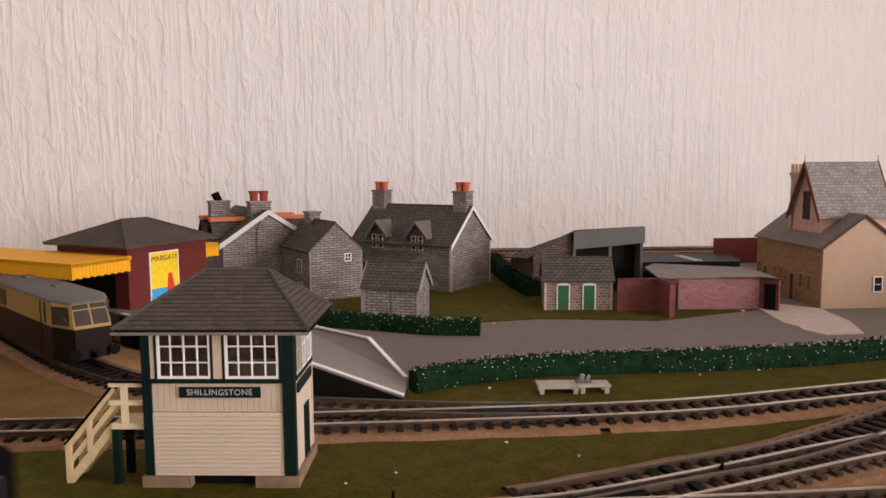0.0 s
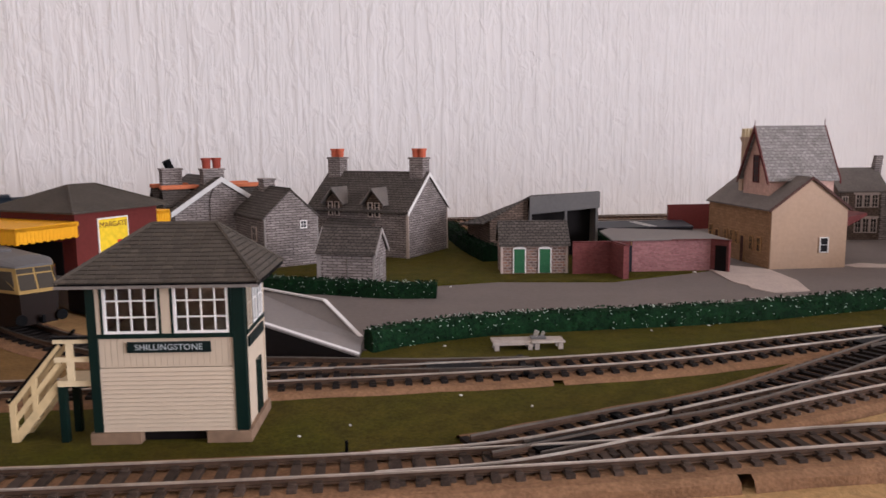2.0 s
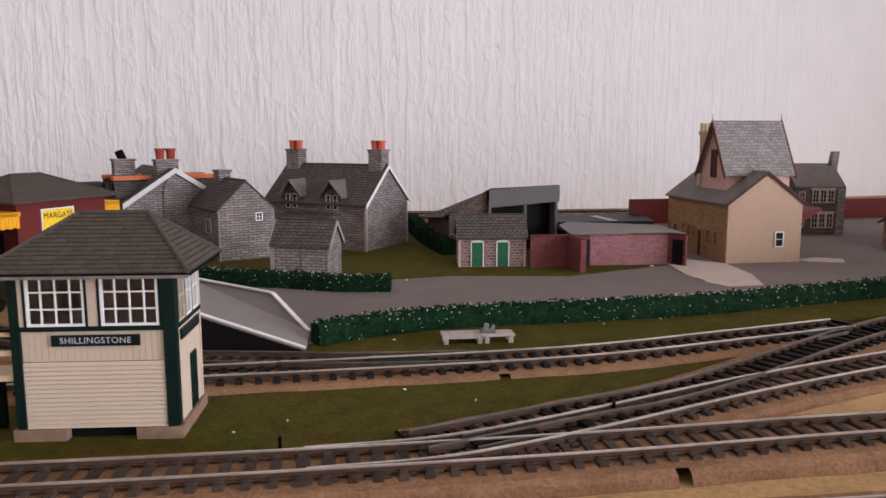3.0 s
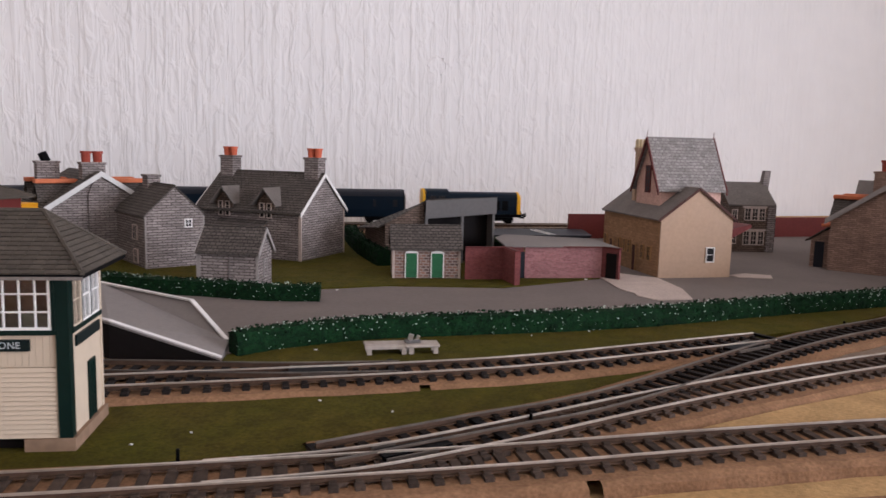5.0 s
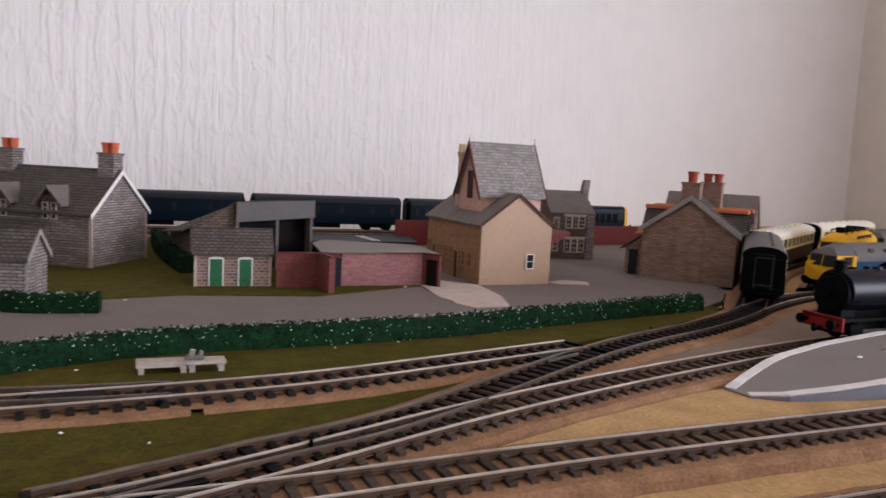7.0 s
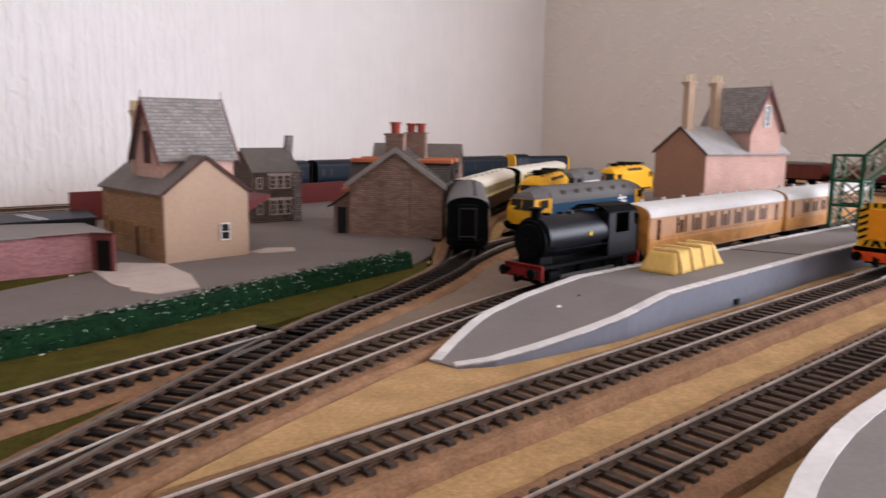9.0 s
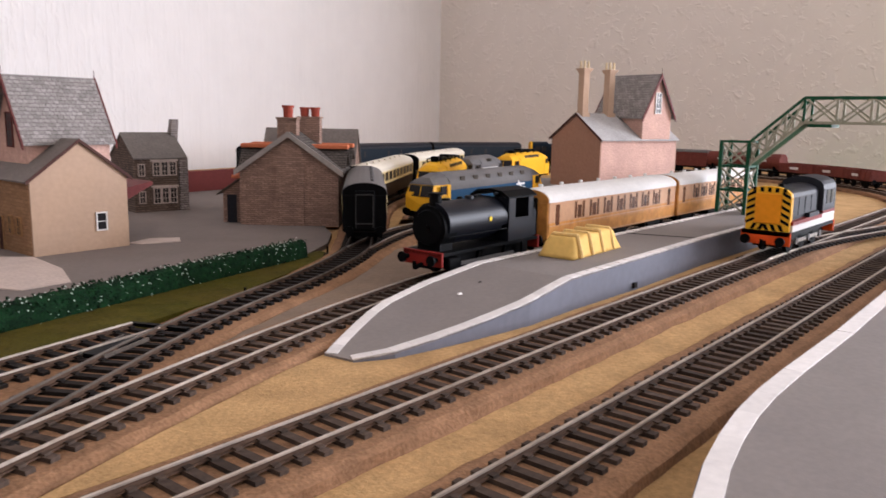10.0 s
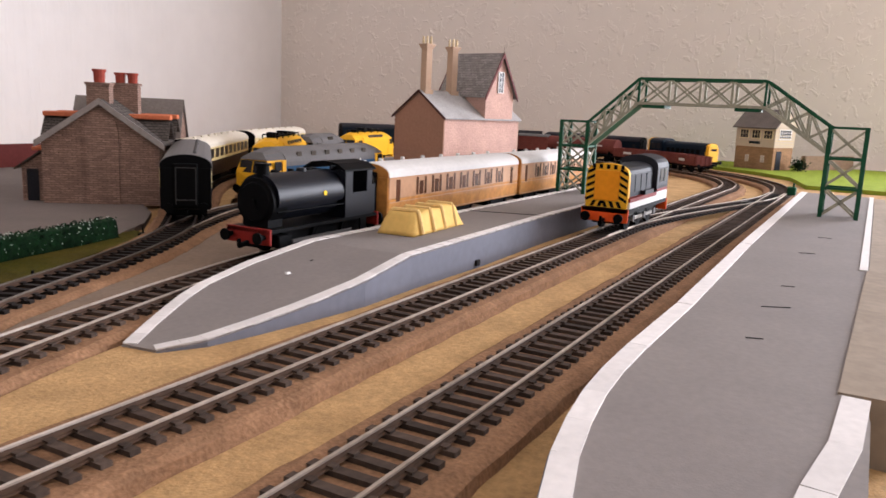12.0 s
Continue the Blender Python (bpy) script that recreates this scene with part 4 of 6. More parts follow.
def station_house(x, y, z, rz, B0, chimneys, label, plain="buff", roof="slate2", canopy=True, side="buffcourse", drop=0, low_window=True, W=78, D=128):
    """Station building: a low long range, a gabled front and a tall cross block."""
    t = thing("station_building", x, y, z, rz, label, "station building", "pair of station buildings")
    # the gabled end block
    bm = bmesh.new()
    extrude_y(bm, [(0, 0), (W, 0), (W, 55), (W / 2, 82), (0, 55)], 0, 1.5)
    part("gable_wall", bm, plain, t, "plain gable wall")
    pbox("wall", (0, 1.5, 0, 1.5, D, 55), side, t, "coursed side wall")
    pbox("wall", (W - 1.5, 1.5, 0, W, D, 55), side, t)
    bm = bmesh.new()
    extrude_y(bm, [(0, 0), (W, 0), (W, 55), (W / 2, 82), (0, 55)], D - 1.5, D)
    part("gable_wall", bm, "buff", t)
    for s in (-1, 1):
        bm = bmesh.new()
        m = W / 2
        extrude_y(bm, [(m, 82), (m + s * (m + 3), 53), (m + s * (m + 3), 54.3), (m, 83.4)], -1.5, D + 1.5)
        part("roof_slope", bm, roof, t)
        bm = bmesh.new()
        extrude_y(bm, [(m, 81.2), (m + s * (m + 3.5), 51.8), (m + s * (m + 3.5), 54.5), (m, 83.7)], -2.2, -1.4)
        part("barge_board", bm, "darkbarge", t)
    # tall cross block
    B1 = B0 + 48
    for x0, x1 in ((11, 12.5), (W + 0.5, W + 2)):
        bm = bmesh.new()
        extrude_x(bm, [(B0, 52), (B1, 52), (B1, 84), ((B0 + B1) / 2, 127), (B0, 84)], x0, x1)
        part("upper_gable", bm, "pinkcourse", t)
    for y0, y1 in ((B0, B0 + 1.5), (B1 - 1.5, B1)):
        pbox("upper_wall", (12.5, y0, 53, W + 0.5, y1, 84), "pinkcourse", t, "pinkish coursed wall")
    mid = (B0 + B1) / 2
    for s in (-1, 1):
        bm = bmesh.new()
        run = (B1 - B0) / 2
        extrude_x(bm, [(mid, 127), (mid + s * (run + 4), 78), (mid + s * (run + 4), 79.5), (mid, 129)], 7, W + 5)
        part("upper_roof_slope", bm, "pale_x", t, "pale weathered slate slope")
        for xe in (6, W + 5):
            bm = bmesh.new()
            extrude_x(bm, [(mid, 124), (mid + s * (run + 4.5), 75), (mid + s * (run + 4.5), 79.5), (mid, 129.5)], xe, xe + 1.2)
            part("barge_board", bm, "maroon", t)
    for x in (7, W + 5):
        bm = bmesh.new()
        rod(bm, (x, mid, 126), (x, mid, 135), 0.5, 6, 0.2)
        part("finial", bm, "maroon", t)
    window(t, 10.6, mid + 5, 76, -90, 10, 26, 2, 4, "maroon", "pane")
    window(t, W + 2.4, mid - 5, 84, 90, 10, 24, 2, 4, "winwhite", "pane")
    for y, w, h, z in ((16, 7, 14, 14), (30, 7, 14, 14), (58, 6, 13, 16), (68, 6, 13, 16), (80, 6, 13, 16), (112, 7, 14, 16)):
        window(t, -0.5, y + w, z, -90, w, h, 2, 2, "buffside", "pane")
    for y in (46, 98):
        door(t, -0.3, y + 8, 0.5, -90, 8, 25, "darkbarge", "buffside")
    if low_window:
        window(t, 46, -0.4, 15, 0, 8.6, 14, 1, 2)
        pbox("shutter", (54.4, -0.7, 14.5, 55.6, 0, 29.5), "wood", t)
    for cx, cy, slim in chimneys:
        w = 3.2 if slim else 6
        bm = bmesh.new()
        box(bm, cx - w, cy - w, 66, cx + w, cy + w, 84 if not slim else 78)
        box(bm, cx - w * 0.72, cy - w * 0.72, 78, cx + w * 0.72, cy + w * 0.72, 124 - drop)
        for k in range(3):
            o = w * (0.85 + 0.13 * k)
            box(bm, cx - o, cy - o, 120 - drop + k * 1.6, cx + o, cy + o, 121.6 - drop + k * 1.6)
        st = part("chimney", bm, "buff", t, "slender buff chimney")
        for a, c in ((-1, -1), (1, 1), (-1, 1), (1, -1)):
            bm = bmesh.new()
            rod(bm, (cx + a * w * 0.5, cy + c * w * 0.5, 124.8 - drop), (cx + a * w * 0.5, cy + c * w * 0.5, 133 - drop), 1.5, 8, 1.2)
            part("pot", bm, "cream", st)
    if not canopy:
        return
    # sloping red canopy on the yard side
    bm = bmesh.new()
    solid(bm, [(W, 14, 31), (W + 40, 30, 44), (W + 40, 88, 44), (W, 88, 31)], [(W, 14, 43), (W + 40, 30, 47), (W + 40, 88, 47), (W, 88, 43)])
    part("canopy", bm, "maroon", t, "maroon canopy on the yard side")


def manor():
    t = thing("stone_cottage", 545, 878, 0, -8, "grey stone cottage with mullioned windows", "house")
    L, W = 55, 66
    gable_walls(t, L, W, 57, 80, "brownstone")
    gable_roof(t, L, W, 57, 80, "slate2", 2.5, 1)
    pbox("corner_pier", (L - 8, -1.5, 0, L + 1.5, 3, 56), "stone", t)
    bm = bmesh.new()
    solid(bm, [(L - 7, W / 2 - 6, 55), (L + 2, W / 2 - 6, 55), (L + 2, W / 2 + 6, 55), (L - 7, W / 2 + 6, 55)], [(L - 1, W / 2 - 4, 96), (L + 6, W / 2 - 4, 96), (L + 6, W / 2 + 4, 96), (L - 1, W / 2 + 4, 96)])
    part("chimney", bm, "stone", t, "tall leaning stone chimney")
    for z, h in ((38, 15), (9, 17)):
        for k in range(3):
            window(t, 19 + k * 8.6, -0.6, z, 0, 8, h, 2, 3, "pave", "pane", t=1.0)
        pbox("lintel", (17, -1.4, z + h, 46, 0, z + h + 2), "pave", t)
    for z in (38, 10):
        window(t, 4, -0.6, z, 0, 7, 13, 2, 2, "pave", "pane", t=1.0)


def gabled_house(x, y, rz, wall, label, lean=True, pots=3):
    """A house with its gable to the viewer, orange ridge tiles on its dormers and a cross wing behind."""
    t = thing("gabled_house", x, y, 0, rz, label, "house", "houses with orange ridges")
    W, D = 92, 120
    E, R = (53, 86) if lean else (52, 82)
    for y0, y1 in ((0, 1.5), (D - 1.5, D)):
        bm = bmesh.new()
        extrude_y(bm, [(0, 0), (W, 0), (W, E), (W / 2, R), (0, E)], y0, y1)
        part("gable_wall", bm, wall, t)
    bm = bmesh.new()
    box(bm, 34, -2.2, 0, 60, 0, 62)
    solid(bm, [(34, -2.2, 62), (60, -2.2, 62), (60, 0, 62), (34, 0, 62)], [(40, -1.2, 78), (56, -1.2, 78), (56, 0, 78), (40, 0, 78)])
    part("chimney_breast", bm, wall, t)
    for x0 in (0, W - 1.5):
        pbox("wall", (x0, 1.5, 0, x0 + 1.5, D - 1.5, E), wall, t)
    m = W / 2
    for s in (-1, 1):
        bm = bmesh.new()
        extrude_y(bm, [(m, R), (m + s * (m + 4), E - 2.8), (m + s * (m + 4), E - 1.2), (m, R + 1.6)], -3, D + 3)
        part("roof_slope", bm, "roof_y", t)
        bm = bmesh.new()
        extrude_y(bm, [(m, R - 3), (m + s * (m + 4.5), E - 6), (m + s * (m + 4.5), E - 0.6), (m, R + 2.2)], -4.2, -3)
        part("barge_board", bm, "stonegrey" if lean else "lightgrey", t, "pale grey barge board")
        for yd in (32, 74):
            bm = bmesh.new()
            ex = m + s * (m + 1)
            inner = m + s * 14
            prof = [(yd - 12, 48), (yd + 12, 48), (yd + 12, 58), (yd, 72), (yd - 12, 58)]
            extrude_x(bm, prof, min(ex, inner), max(ex, inner))
            d = part("dormer", bm, wall, t)
            for q in (-1, 1):
                bm = bmesh.new()
                x2 = m + s * (m + 5)
                extrude_x(bm, [(yd, 72.3), (yd + q * 16, 54), (yd + q * 16, 55.5), (yd, 74)], min(x2, inner), max(x2, inner))
                part("dormer_roof", bm, "roof_x", d)
            bm = bmesh.new()
            bar(bm, (m + s * (m + 5.5), yd, 73.6), (inner, yd, 73.6), 12, 4)
            part("ridge_tile", bm, "orange", d, "orange ridge tiles", bevel=0.6)
    if lean:
        chimney(t, m - 4, 20, 76, 18, 15, 101, wall, 1, "oldpot", pot_h=11, pot_r=5)
        chimney(t, m + 9, 64, 62, 21, 15, 102, wall, pots - 1, "oldpot", pot_h=9, pot_r=4.6)
    else:
        chimney(t, m - 2, 22, 70, 21, 14, 92, wall, pots, "oldpot", pot_h=10.5, pot_r=4.6)
        chimney(t, m - 34, 60, 50, 20, 14, 92, wall, 0)
        bm = bmesh.new()
        rod(bm, (m - 34, 60, 91), (m - 38, 60, 100), 4.2, 10)
        part("cowl", bm, "black", t, "black tilted chimney cowl")
        return t
    # cross wing
    bm = bmesh.new()
    extrude_x(bm, [(84, 0), (136, 0), (136, 58), (110, 88), (84, 56)], 2, W + 4)
    part("cross_wing", bm, wall, t)
    for s in (-1, 1):
        bm = bmesh.new()
        extrude_x(bm, [(110, 88), (110 + s * 30, 51), (110 + s * 30, 52.6), (110, 89.6)], 0, W + 6)
        part("wing_roof", bm, "slate2", t)
    if lean:
        bm = bmesh.new()
        extrude_y(bm, [(-20, 0), (0, 0), (0, 44), (-20, 30)], 14, 66)
        part("lean_to", bm, wall, t)
        bm = bmesh.new()
        extrude_y(bm, [(-25, 27), (0, 45), (0, 46.5), (-25, 28.5)], 10, 70)
        part("lean_to_roof", bm, "slate", t)
        bm = bmesh.new()
        bar(bm, (-4, 8, 45), (-4, 70, 45), 12, 3)
        part("ridge_tile", bm, "orange", t, "orange ridge tiles", bevel=0.6)
        door(t, -16, 13.7, 0.5, 0, 9, 26, "icgrey", "icgrey")
    return t


def red_station():
    """Maroon station building with a hipped slate roof, yellow canopies and a seaside poster."""
    t = thing("red_station", -199, 622, 0, 62, "maroon station building with slate hip roof and yellow canopy", "station building")
    # local x runs along the poster wall to the back, local y to the far side
    L, D = 82, 78
    pbox("wall", (0, 0, 0, L, D, 70), "redpaint", t)
    E, R, O = 69, 86, 7
    c = [(-O, -O, E), (L + O, -O, E), (L + O, D + O, E), (-O, D + O, E)]
    r = [(30, D / 2, R), (L - 26, D / 2, R)]
    bm = bmesh.new()
    vs = [bm.verts.new(p) for p in c + r]
    low = [bm.verts.new((p[0], p[1], p[2] - 1.4)) for p in c]
    for f in ((0, 1, 5, 4), (1, 2, 5), (2, 3, 4, 5), (3, 0, 4)):
        bm.faces.new([vs[i] for i in f])
    for i in range(4):
        bm.faces.new((vs[i], low[i], low[(i + 1) % 4], vs[(i + 1) % 4]))
    bm.faces.new(low)
    part("roof", bm, "slate", t)
    bm = bmesh.new()
    for p, q in ((c[0], r[0]), (c[1], r[1]), (c[2], r[1]), (c[3], r[0]), (r[0], r[1])):
        rod(bm, p, q, 1.0, 6)
    part("hip_ridge", bm, "slate", t)
    for nm, y0, y1, x0, x1 in (("canopy", -4, 150, -52, 0), ("canopy", 6, 40, L, L + 22)):
        cn = pbox(nm, (x0, y0, 59, x1, y1, 62), "amber", t, "orange-yellow platform canopy")
        bm = bmesh.new()
        xs = x0 if x0 < 0 else x1 - 1
        n = int((y1 - y0) / 3)
        for i in range(n):
            box(bm, xs, y0 + i * 3, 50.5 + (0.7 if i % 2 else 0), xs + 1, y0 + i * 3 + 2.8, 61.5)
        for i in range(int((x1 - x0) / 3)):
            box(bm, x0 + i * 3, y0, 50.5 + (0.7 if i % 2 else 0), x0 + i * 3 + 2.8, y0 + 1, 61.5)
        part("valance", bm, "amber", cn, "toothed orange-yellow valance")
    for y in (20, 75, 128):
        pbox("canopy_post", (-46, y - 1.2, 17, -43.6, y + 1.2, 59), "redpaint", t)
    # flat on the wall; the doorway's shade is in its black colour
    pbox("recess", (-0.4, 14, 17, 0, D - 8, 46), "dark", t, "flat black panel painted as a shaded doorway")
    # poster: MARGATE over a beach scene
    ps = pbox("poster", (20, -0.9, 20, 50, -0.1, 62), "winwhite", t, "bright seaside poster")
    pbox("poster_field", (21, -1.1, 33, 49, -0.9, 61), "posteryellow", ps)
    pbox("poster_sea", (21, -1.1, 21, 49, -0.9, 33), "posterblue", ps)
    bm = bmesh.new()
    solid(bm, [(36, -1.3, 24), (46, -1.3, 24), (42, -1.3, 44), (38, -1.3, 44)], [(36, -1.1, 24), (46, -1.1, 24), (42, -1.1, 44), (38, -1.1, 44)])
    part("poster_shape", bm, "posterred", ps)
    txt = bpy.data.curves.new("poster_lettering", "FONT")
    txt.body, txt.size, txt.align_x, txt.align_y, txt.extrude = "MARGATE", 6.0 * MM, "CENTER", "CENTER", 0.05 * MM
    txt.materials.append(M["maroon"])
    tob = new("poster_lettering", txt)
    tob.parent = ps
    tob.matrix_local = pose(35 * MM, -1.3 * MM, 56.5 * MM, 90, 0, 0)


signal_box()
cottage()
stone_house()
stone_shed()
privy()
open_shed()
goods_office()
station_house(371, 695, 0, 2, 26, ((16, 84, True), (24, 84, True)), "buff stone station building with tall pale slate roof", drop=6, W=72, D=122)
manor()
gabled_house(574, 738, -50, "redstone", "brown stone house with orange ridged dormers and red pots")
gabled_house(-175, 808, 28, "stone", "grey stone house with orange ridged dormers and red pots", False, 2)
red_station()

# block added under the far station, whose height is fitted to the camera's view
bm = bmesh.new()
slab(bm, [(870, 500), (1120, 450), (1180, 640), (920, 700)], -3.6, 28)
setting("station_terrace", bm, "plat", "hidden grey block lifting the far station to fit the view", "platform")
station_house(931, 625, 28, -105, 64, ((39, 9, False), (39, 50, False)), "pink stone station building with two tall chimneys", "shadedbuff", "sheenslate", False, "pinkcourse", -8, False)



# ---- rolling stock (local x along the vehicle, z = 0 at rail top) ----
RT = BED + 3.9


def wheelset(parent, x, r=6.0, mat_="black"):
    bm = bmesh.new()
    for s in (-1, 1):
        rod(bm, (x, s * 7.2, r), (x, s * 9.6, r), r, 16)
        rod(bm, (x, s * 9.4, r), (x, s * 10.0, r), r * 0.7, 16)
    rod(bm, (x, -7.5, r), (x, 7.5, r), 1.2, 8)
    part("wheelset", bm, mat_, parent)


def bogie(parent, x, base=30.0, r=6.0):
    b = pbox("bogie", (x - base / 2 - 6, -12.5, 4.5, x + base / 2 + 6, 12.5, 9.5), "black", parent, bevel=1.0)
    for s in (-1, 1):
        for k in (-1, 1):
            pbox("axlebox", (x + k * base / 2 - 2.2, s * 12.6 - 1.2, 3.2, x + k * base / 2 + 2.2, s * 12.6 + 1.2, 8.5), "black", b)
    for k in (-1, 1):
        wheelset(b, x + k * base / 2, r)


def buffers(parent, x, d, mat_="black", z=13.5, reach=6.0):
    for s in (-1, 1):
        bm = bmesh.new()
        rod(bm, (x, s * 11.5, z), (x + d * reach * 0.8, s * 11.5, z), 1.5, 10)
        rod(bm, (x + d * reach * 0.8, s * 11.5, z), (x + d * reach, s * 11.5, z), 3.3, 14)
        part("buffer", bm, mat_, parent)
    bm = bmesh.new()
    bar(bm, (x, 0, 9), (x + d * 7, 0, 8), 2, 2.4)
    bar(bm, (x + d * 7, 0, 8), (x + d * 7, 0, 12), 1.6, 1.6)
    part("coupling", bm, "black", parent)


def shell(w, z0, z1, top, n=10, tumble=0.6):
    """Half-round roofed cross section as (y, z) points."""
    pts = [(-w / 2 + tumble, z0), (-w / 2, z0 + (z1 - z0) * 0.45), (-w / 2 + 0.2, z1)]
    for i in range(1, n):
        a = math.pi * (1 - i / n)
        pts.append((math.cos(a) * (w / 2 - 0.3), z1 + math.sin(a) ** 0.8 * (top - z1)))
    return pts + [(w / 2 - 0.2, z1), (w / 2, z0 + (z1 - z0) * 0.45), (w / 2 - tumble, z0)]


def roof_part(parent, L, w, z1, top, material, over=0.5, n=12):
    pts = []
    for i in range(n + 1):
        a = math.pi * (1 - i / n)
        pts.append((math.cos(a) * (w / 2 + over), z1 + math.sin(a) ** 0.8 * (top - z1)))
    bm = bmesh.new()
    extrude_x(bm, pts, -L / 2 - over, L / 2 + over)
    return part("roof", bm, material, parent, smooth=False)


def coach(name, L, label, upper, lower, roof, windows, group, end="black", split=None, stripes=(), vents=True, glazing="pane"):
    t = thing(name, 0, 0, 0, 0, label, "carriage", group)
    w, z0, z1, top = 34.0, 10.0, 39.0, 48.0
    sp = split or z1
    bm = bmesh.new()
    extrude_x(bm, [(-w / 2 + 0.8, z0), (-w / 2, z0 + 10), (-w / 2, sp), (w / 2, sp), (w / 2, z0 + 10), (w / 2 - 0.8, z0)], -L / 2, L / 2)
    part("body", bm, lower, t, bevel=0.3)
    if split:
        pbox("upper_body", (-L / 2, -w / 2, sp, L / 2, w / 2, z1), upper, t, bevel=0.3)
    roof_part(t, L, w, z1 - 0.2, top, roof)
    for s in (-1, 1):
        d = pbox("end_wall", (min(s * (L / 2 - 0.3), s * (L / 2 + 1.6)), -w / 2 + 0.3, z0 + 1, max(s * (L / 2 - 0.3), s * (L / 2 + 1.6)), w / 2 - 0.3, z1), end, t, bevel=0.6)
        bm = bmesh.new()
        extrude_x(bm, [(-math.cos(math.pi * i / 16) * (w / 2 - 0.1), z1 - 0.2 + math.sin(math.pi * i / 16) ** 0.8 * (top - z1 - 0.2)) for i in range(17)], min(s * (L / 2 - 0.3), s * (L / 2 + 1.4)), max(s * (L / 2 - 0.3), s * (L / 2 + 1.4)))
        part("end_arch", bm, end, d)
        pbox("corridor_connection", (min(s * L / 2, s * (L / 2 + 3.5)), -8, z0 + 2, max(s * L / 2, s * (L / 2 + 3.5)), 8, z1 + 3), "black", t, bevel=1)
        bm = bmesh.new()
        xg = s * (L / 2 + 3.7)
        for a, b in (((-6.5, 14), (-6.5, 39)), ((-6.5, 39), (6.5, 39)), ((6.5, 39), (6.5, 14)), ((-6.5, 17), (6.5, 17))):
            bar(bm, (xg, *a), (xg, *b), 0.7, 0.7)
        part("gangway_frame", bm, "gangway", t, "dull grey gangway frame")
        buffers(t, s * L / 2, s, z=12, reach=4.5)
        for x, ww, z, h in windows:
            pbox("window", (x, min(s * w / 2, s * (w / 2 + 0.25)), z, x + ww, max(s * w / 2, s * (w / 2 + 0.25)), z + h), glazing, t)
        for z, h, m_ in stripes:
            pbox("lining", (-L / 2 + 1, min(s * w / 2, s * (w / 2 + 0.2)), z, L / 2 - 1, max(s * w / 2, s * (w / 2 + 0.2)), z + h), m_, t)
    pbox("underframe", (-L / 2 + 1, -12, 8.5, L / 2 - 1, 12, 10.2), "black", t)
    pbox("battery_box", (-22, -13, 3.5, 16, 13, 9), "black", t, bevel=0.8)
    for x in (-L / 2 + 32, L / 2 - 32):
        bogie(t, x)
    if vents:
        for i in range(int(L / 30)):
            x = -L / 2 + 18 + i * 30
            bm = bmesh.new()
            rod(bm, (x, -6, top - 1.2), (x, -6, top + 1.6), 1.6, 8)
            part("vent", bm, roof, t)
    return t


def place(t, x, y, heading):
    t.matrix_world = pose(x * MM, y * MM, RT * MM, 0, 0, heading)
    return t


GUARD = [(-96, 6, 24, 10), (-80, 4, 24, 10), (-20, 5, 24, 10), (14, 5, 24, 10), (60, 4, 24, 10), (88, 6, 24, 10)]


def blue_diesel():
    """Nose-cab freight diesel in blue with a yellow front."""
    t = thing("diesel_locomotive", 0, 0, 0, 0, "blue nose-cab diesel locomotive with yellow front", "locomotive")
    L = 152
    pbox("frame", (-L / 2, -15.5, 10, L / 2, 15.5, 14.5), "black", t, bevel=0.5)
    bm = bmesh.new()
    extrude_x(bm, shell(26, 14.5, 38, 46), -L / 2 + 42, L / 2 - 7)
    part("bonnet", bm, "blue", t)
    bm = bmesh.new()
    extrude_x(bm, shell(34, 14.5, 40, 50), -L / 2 + 8, -L / 2 + 42)
    c = part("cab", bm, "blue", t)
    for s in (-1, 1):
        pbox("window", (-L / 2 + 14, s * 17 - 0.3, 30, -L / 2 + 24, s * 17 + 0.3, 40), "pane", c)
        pbox("window", (-L / 2 + 28, s * 17 - 0.3, 30, -L / 2 + 37, s * 17 + 0.3, 40), "pane", c)
    bm = bmesh.new()
    extrude_x(bm, shell(26.4, 14.4, 38, 46.3), L / 2 - 7, L / 2 - 4)
    extrude_x(bm, shell(24, 14.4, 36, 43), L / 2 - 4, L / 2 - 1.5)
    n = part("nose", bm, "yellow", t, "yellow warning nose")
    pbox("marker_panel", (L / 2 - 1.6, -7, 33, L / 2 - 1.2, 7, 37), "dark", n)
    bm = bmesh.new()
    extrude_x(bm, shell(34.2, 14.4, 40, 50.2), -L / 2 + 5, -L / 2 + 8)
    part("cab_end", bm, "yellow", t)
    for i in range(7):
        x = -L / 2 + 50 + i * 12
        for s in (-1, 1):
            pbox("grille", (x, s * 13 - 0.3, 20, x + 9, s * 13 + 0.3, 34), "black", t)
    for s in (-1, 1):
        pbox("number_bar", (-L / 2 + 13, min(s * 17.1, s * 17.4), 24, -L / 2 + 23, max(s * 17.1, s * 17.4), 26), "winwhite", t)
        pbox("fuel_tank", (-20, s * 8 - 4, 3, 20, s * 8 + 4, 10), "black", t)
        buffers(t, s * L / 2, s)
    for x in (-42, 42):
        bogie(t, x, 32)
    return t


